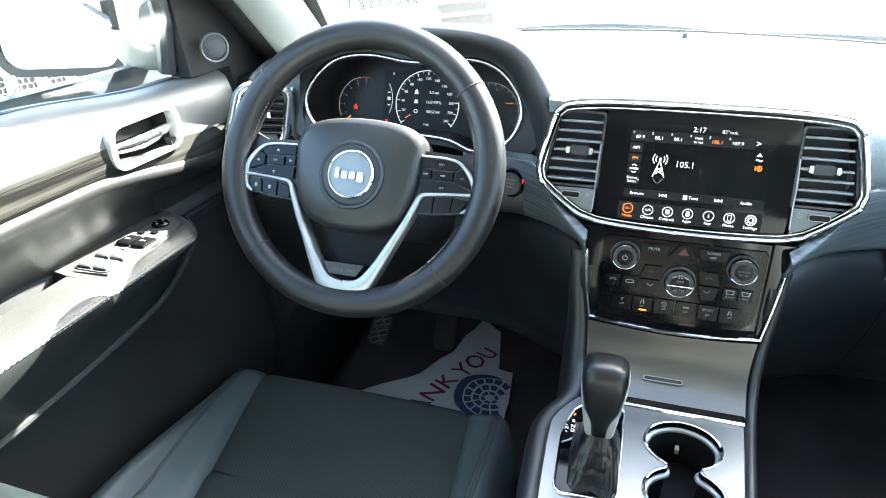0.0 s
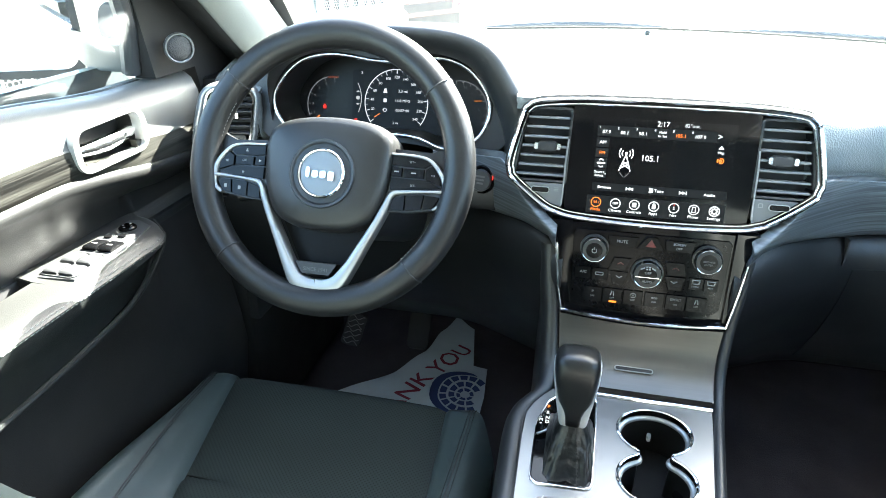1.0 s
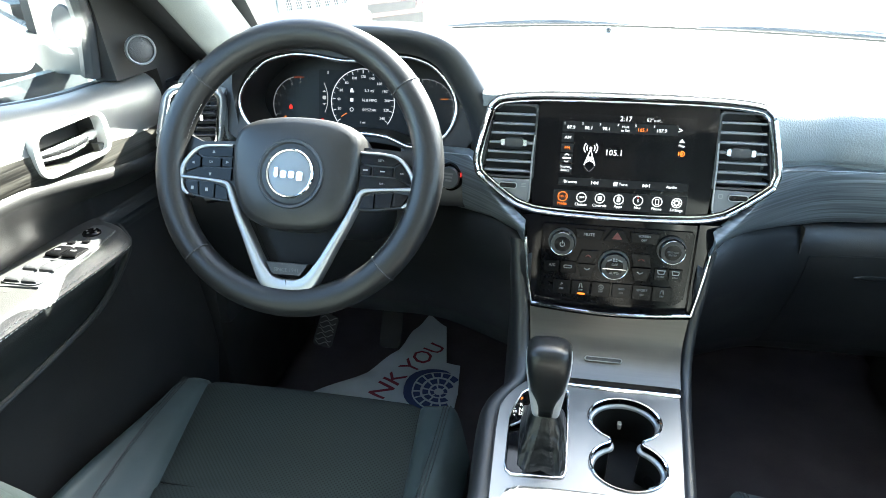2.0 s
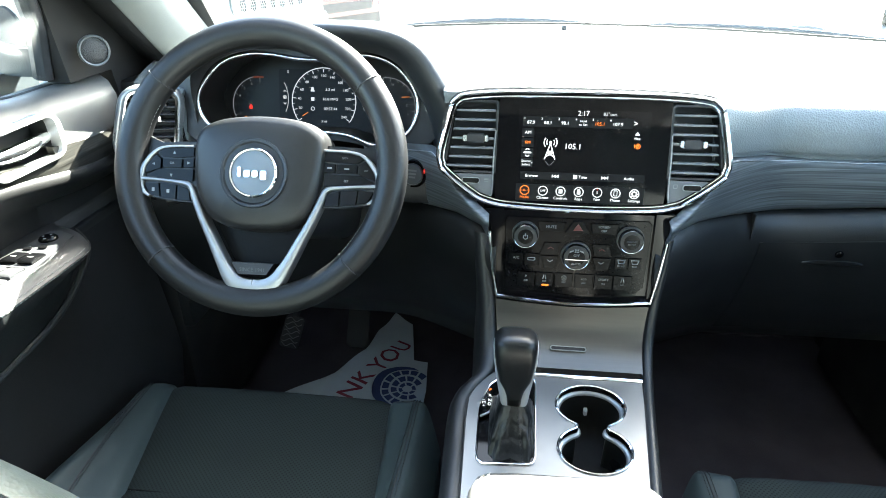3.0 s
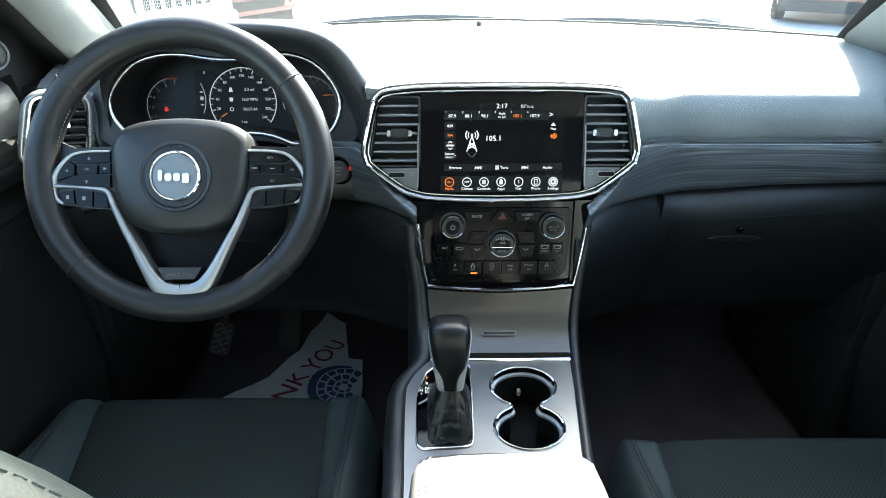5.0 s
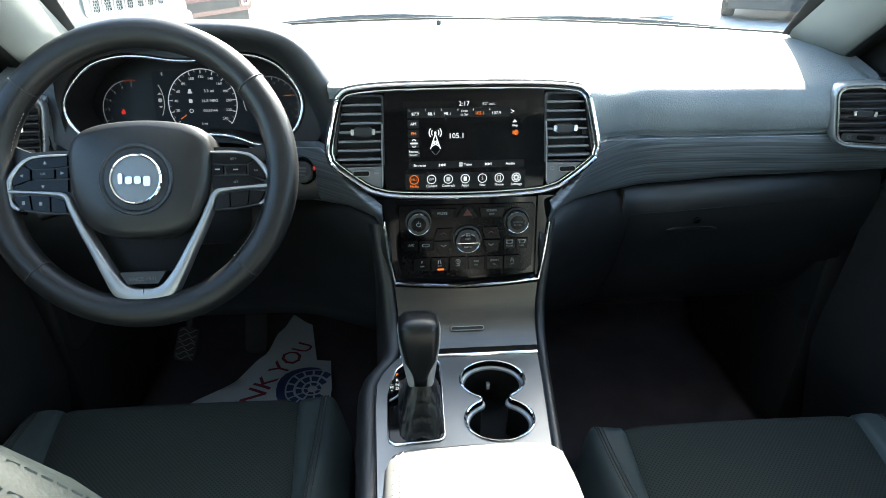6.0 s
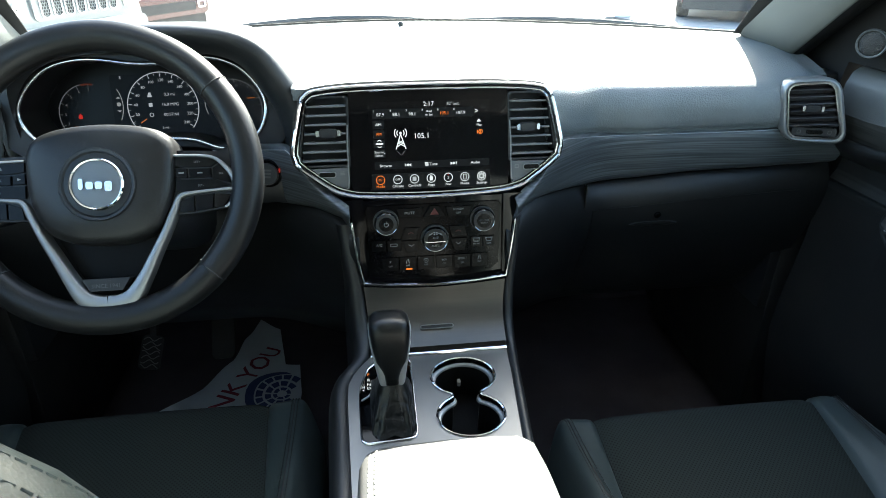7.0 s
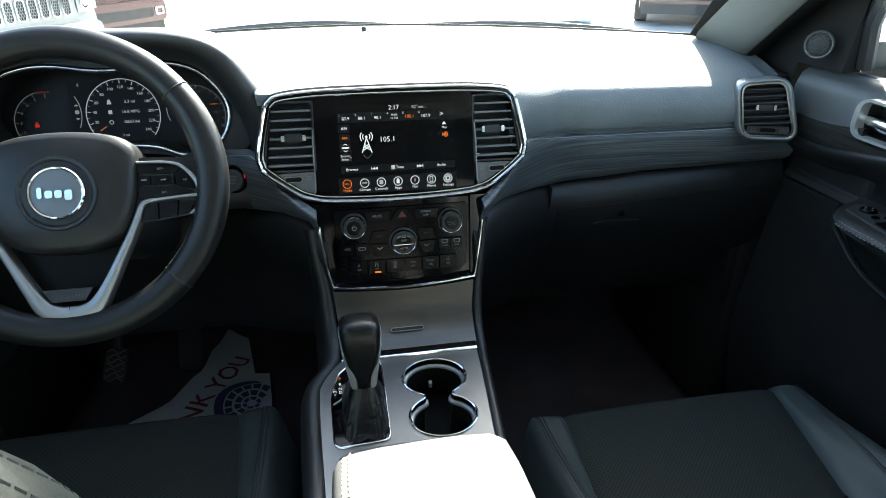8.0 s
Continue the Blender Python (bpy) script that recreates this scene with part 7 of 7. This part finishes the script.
part("plate", bm, RUBBER, accel, bevel=0.002)
bm = bmesh.new()
tube(bm, [am @ Vector((0, 0.05, -0.01)), (-0.44, 0.55, 0.36)], 0.008, 8)
part("arm", bm, DARK, accel)

# ---- outside ----
bm = bmesh.new()
sheet(bm, lambda u, v: Vector((lerp(-400, 400, u), lerp(-400, 400, v), -0.55)), 4, 4)
ground = tagged(part("ground", bm, CONCRETE), "pale sunlit concrete parking lot", "ground", kind="structure")

sensor = thing("sun_sensor", label="small dark sun sensor dome on the dashboard top", category="sensor")
bm = bmesh.new()
lathe(bm, [(0.0050, -0.006), (0.0050, 0.0005), (0.0040, 0.0022), (0.002, 0.0031), (0.0004, 0.0033)], 20, Matrix.Translation((-0.002, 0.505, 0.8500)))
part("dome", bm, CAPGREY, sensor)

# cowl and wipers at the foot of the windscreen
bm = bmesh.new()
loft(bm, [[screen_base(x) + Vector((0, dy, dz)) for dy, dz in ((0.026, -0.012), (0.06, -0.024), (0.16, -0.06), (0.22, -0.10))] for x in steps(-0.645, 0.645, 24)], closed=False, caps=False)
thicken(bm, 0.01, (0, 0, -1))
cowl = tagged(part("cowl", bm, COWLGREY), "black plastic cowl below the windscreen", "cowl", kind="structure")
for x0, x1, y in ((-0.34, 0.06, 0.0), (0.14, 0.58, 0.0)):
    wp = thing("wiper", label="dark grey wiper blade resting at the foot of the windscreen", category="wiper", group="wipers")
    pts = [screen_base(x) + Vector((0, 0.05, -0.003 + 0.005 * math.sin(math.pi * (x - x0) / (x1 - x0)))) for x in steps(x0, x1, 12)]
    bm = bmesh.new()
    tube(bm, pts, [0.003 + 0.0035 * math.sin(math.pi * k / 12) for k in range(13)], 6)
    part("blade", bm, WIPERGREY, wp)
    bm = bmesh.new()
    tube(bm, [pts[6], pts[6] + Vector((0.12, 0.05, -0.004)), pts[6] + Vector((0.2, 0.10, -0.02))], 0.004, 6)
    part("arm", bm, WIPERGREY, wp)


def parked_suv(at, turn, paint, label):
    """A parked off-road car seen from its front; local y points out of its nose."""
    car = thing("parked_car", label=label, category="car", group="parked cars")
    m = Matrix.Translation((at[0], at[1], -0.55)) @ Matrix.Rotation(radians(turn), 4, "Z")
    prof = [(0.0, 0.42, 0.78), (-0.04, 0.32, 1.04), (-0.55, 0.28, 1.10), (-1.15, 0.28, 1.16), (-1.9, 0.28, 1.74), (-3.6, 0.28, 1.76), (-4.5, 0.32, 1.68), (-4.7, 0.40, 1.0)]
    rings = []
    for y, lo, hi in prof:
        w = 0.93 if y < -0.1 else 0.88
        t = 0.72 if hi > 1.5 else 0.86
        mid = min(1.05, hi - 0.04)
        rings.append([m @ Vector(p) for p in ((-w * 0.96, y, lo), (-w, y, (lo + mid) / 2), (-w * 0.98, y, mid), (-t, y, hi - 0.03), (-t * 0.8, y, hi), (t * 0.8, y, hi), (t, y, hi - 0.03), (w * 0.98, y, mid), (w, y, (lo + mid) / 2), (w * 0.96, y, lo))])
    bm = bmesh.new()
    loft(bm, rings)
    body = part("body", bm, paint, car, bevel=0.03, sharp=35)
    fm = m @ Matrix(((-1, 0, 0, 0), (0, 0, 1, 0), (0, 1, 0, 0), (0, 0, 0, 1)))
    bm = bmesh.new()
    prism(bm, rounded(1.14, 0.26, 0.05, 4, 0, 0.90), -0.05, 0.012, fm)
    gp = part("grille_panel", bm, paint, car, bevel=0.008)
    for k in range(7):
        x = (k - 3) * 0.145
        bm = bmesh.new()
        ring_band(bm, rounded(0.088, 0.185, 0.03, 3, x, 0.90), rounded(0.116, 0.213, 0.04, 3, x, 0.90), 0.0, 0.024, fm)
        part("slot_frame", bm, CHROME, gp)
        bm = bmesh.new()
        prism(bm, rounded(0.09, 0.187, 0.03, 3, x, 0.90), 0.0, 0.0135, fm)
        sl = part("slot", bm, DARK, gp)
        bm = bmesh.new()
        for i in range(3):
            for j in range(6):
                hx, hy = x + (i - 1) * 0.030 + (0.015 if j % 2 else 0.0), 0.83 + 0.028 * j
                if abs(hx - x) < 0.042:
                    a = [(hx + 0.0145 * math.cos(q * math.pi / 3), hy + 0.0145 * math.sin(q * math.pi / 3)) for q in range(6)]
                    b = [(hx + 0.0195 * math.cos(q * math.pi / 3), hy + 0.0195 * math.sin(q * math.pi / 3)) for q in range(6)]
                    ring_band(bm, a, b, 0.013, 0.018, fm)
        part("mesh", bm, PAINT_SILVER, sl)
    for s in (-1, 1):
        bm = bmesh.new()
        prism(bm, [(s * x, y) for x, y in ((0.60, 0.80), (0.90, 0.83), (0.91, 0.98), (0.60, 1.0))][::s], -0.12, 0.0, fm, 0.01)
        hl = part("headlight", bm, SATIN, car, "pale headlight", bevel=0.01)
        bm = bmesh.new()
        lathe(bm, [(0.065, -0.02), (0.068, 0.012), (0.055, 0.014), (0.0, 0.004)], 20, fm @ Matrix.Translation((s * 0.72, 0.90, 0)))
        part("lamp", bm, CHROME, hl)
        for y in (-0.85, -3.75):
            wm = m @ Matrix.Translation((s * 0.84, y, 0.37)) @ Matrix.Rotation(radians(90), 4, "Y")
            bm = bmesh.new()
            lathe(bm, [(0.24, -0.12), (0.35, -0.12), (0.375, -0.08), (0.375, 0.08), (0.35, 0.12), (0.24, 0.12)], 28, wm)
            wh = part("wheel", bm, RUBBER, car)
            bm = bmesh.new()
            lathe(bm, [(0.245, -0.10), (0.245, 0.10), (0.2, 0.115), (0.05, 0.10), (0.001, 0.10)], 24, wm)
            part("rim", bm, SATIN, wh)
    bm = bmesh.new()
    prism(bm, rounded(1.78, 0.30, 0.08, 4, 0, 0.57), -0.25, 0.06, fm, 0.02)
    bp = part("bumper", bm, paint, car, bevel=0.02)
    bm = bmesh.new()
    prism(bm, rounded(1.66, 0.22, 0.03, 3, 0, 0.33), -0.25, 0.03, fm, 0.01)
    part("valance", bm, DARK, bp)
    bm = bmesh.new()
    prism(bm, rounded(1.2, 0.13, 0.03, 3, 0, 0.55), 0.05, 0.066, fm)
    part("air_intake", bm, DARK, bp)
    for s in (-1, 1):
        bm = bmesh.new()
        ring_band(bm, rounded(0.11, 0.065, 0.02, 3), rounded(0.17, 0.11, 0.03, 3), 0.05, 0.075, fm @ Matrix.Translation((s * 0.72, 0.56, 0)))
        part("fog_lamp_frame", bm, CHROME, bp)
    bm = bmesh.new()
    sheet(bm, lambda u, v: m @ Vector((lerp(-0.70, 0.70, u) * (1 - 0.1 * v), lerp(-1.20, -1.84, v), lerp(1.18, 1.70, v) + 0.015)), 6, 4, 0.01)
    part("windscreen", bm, GLOSSDARK, car, "dark windscreen")
    return car


parked_suv((-2.88, 1.60), 258, PAINT_SILVER, "silver off-road car with a seven-slot mesh grille parked alongside")
parked_suv((-2.82, 6.38), 246, PAINT_SILVER, "silver off-road car with a seven-slot grille parked ahead")
parked_suv((-2.75, 9.1), 240, PAINT_RED, "dark red off-road car parked ahead")
parked_suv((6.9, 10.9), 150, PAINT_RED, "dark red car parked far off across the lot")
parked_suv((5.6, 0.6), 100, PAINT_BLUE, "blue car parked beside the passenger side")

pole = thing("light_pole", label="pale lamp post standing on the parking lot", category="lamp post")
bm = bmesh.new()
lathe(bm, [(0.18, 0.0), (0.18, 0.5), (0.10, 0.52), (0.07, 6.0)], 16, Matrix.Translation((5.4, 12.2, -0.55)))
part("shaft", bm, PAINT_WHITE, pole)
bm = bmesh.new()
box(bm, (5.4, 11.9, 5.4), (0.3, 0.7, 0.12))
part("head", bm, PAINT_SILVER, pole, bevel=0.02)


def tree(at, h, seed):
    rng = random.Random(seed)
    t = thing("tree", label="leafy green tree at the edge of the lot", category="tree", group="trees")
    base = Vector((at[0], at[1], -0.55))
    bm = bmesh.new()
    tube(bm, [base, base + Vector((0.1, 0, h * 0.3)), base + Vector((0.0, 0.1, h * 0.6))], [0.22, 0.17, 0.09], 8)
    for k in range(5):
        a = k * 1.3
        tube(bm, [base + Vector((0.08, 0, h * (0.28 + 0.05 * k))), base + Vector((math.cos(a) * h * 0.16, math.sin(a) * h * 0.16, h * (0.42 + 0.06 * k))), base + Vector((math.cos(a) * h * 0.27, math.sin(a) * h * 0.27, h * (0.5 + 0.07 * k)))], [0.09, 0.06, 0.02], 6)
    part("trunk", bm, BARK, t)
    verts, faces = [], []
    for k in range(1800):
        d = Vector((rng.gauss(0, 1), rng.gauss(0, 1), rng.gauss(0, 1))).normalized()
        lump = 0.75 + 0.35 * noise.noise(d * 2.2 + Vector((seed, 0, 0)))
        r = h * 0.33 * lump * rng.uniform(0.6, 1.0) ** 0.5
        c = base + Vector((0, 0, h * 0.66)) + Vector((d.x * r, d.y * r, d.z * r * 0.9))
        a, b = Vector((rng.gauss(0, 1), rng.gauss(0, 1), rng.gauss(0, 1))).normalized(), d
        u = a.cross(b).normalized() * rng.uniform(0.10, 0.22)
        w = a * rng.uniform(0.08, 0.16)
        n = len(verts)
        verts += [c + u, c + w, c - u, c - w]
        faces.append((n, n + 1, n + 2, n + 3))
    me = bpy.data.meshes.new("crown")
    me.from_pydata(verts, [], faces)
    me.materials.append(LEAF)
    cr = new("crown", me)
    cr.parent = t


for i, (x, y, h) in enumerate(((-9, -16, 7), (-13, -19, 8), (-6, -21, 7), (14, 26, 6), (-18, 12, 7), (22, 12, 7), (-22, 30, 8))):
    tree((x, y), h, i + 3)
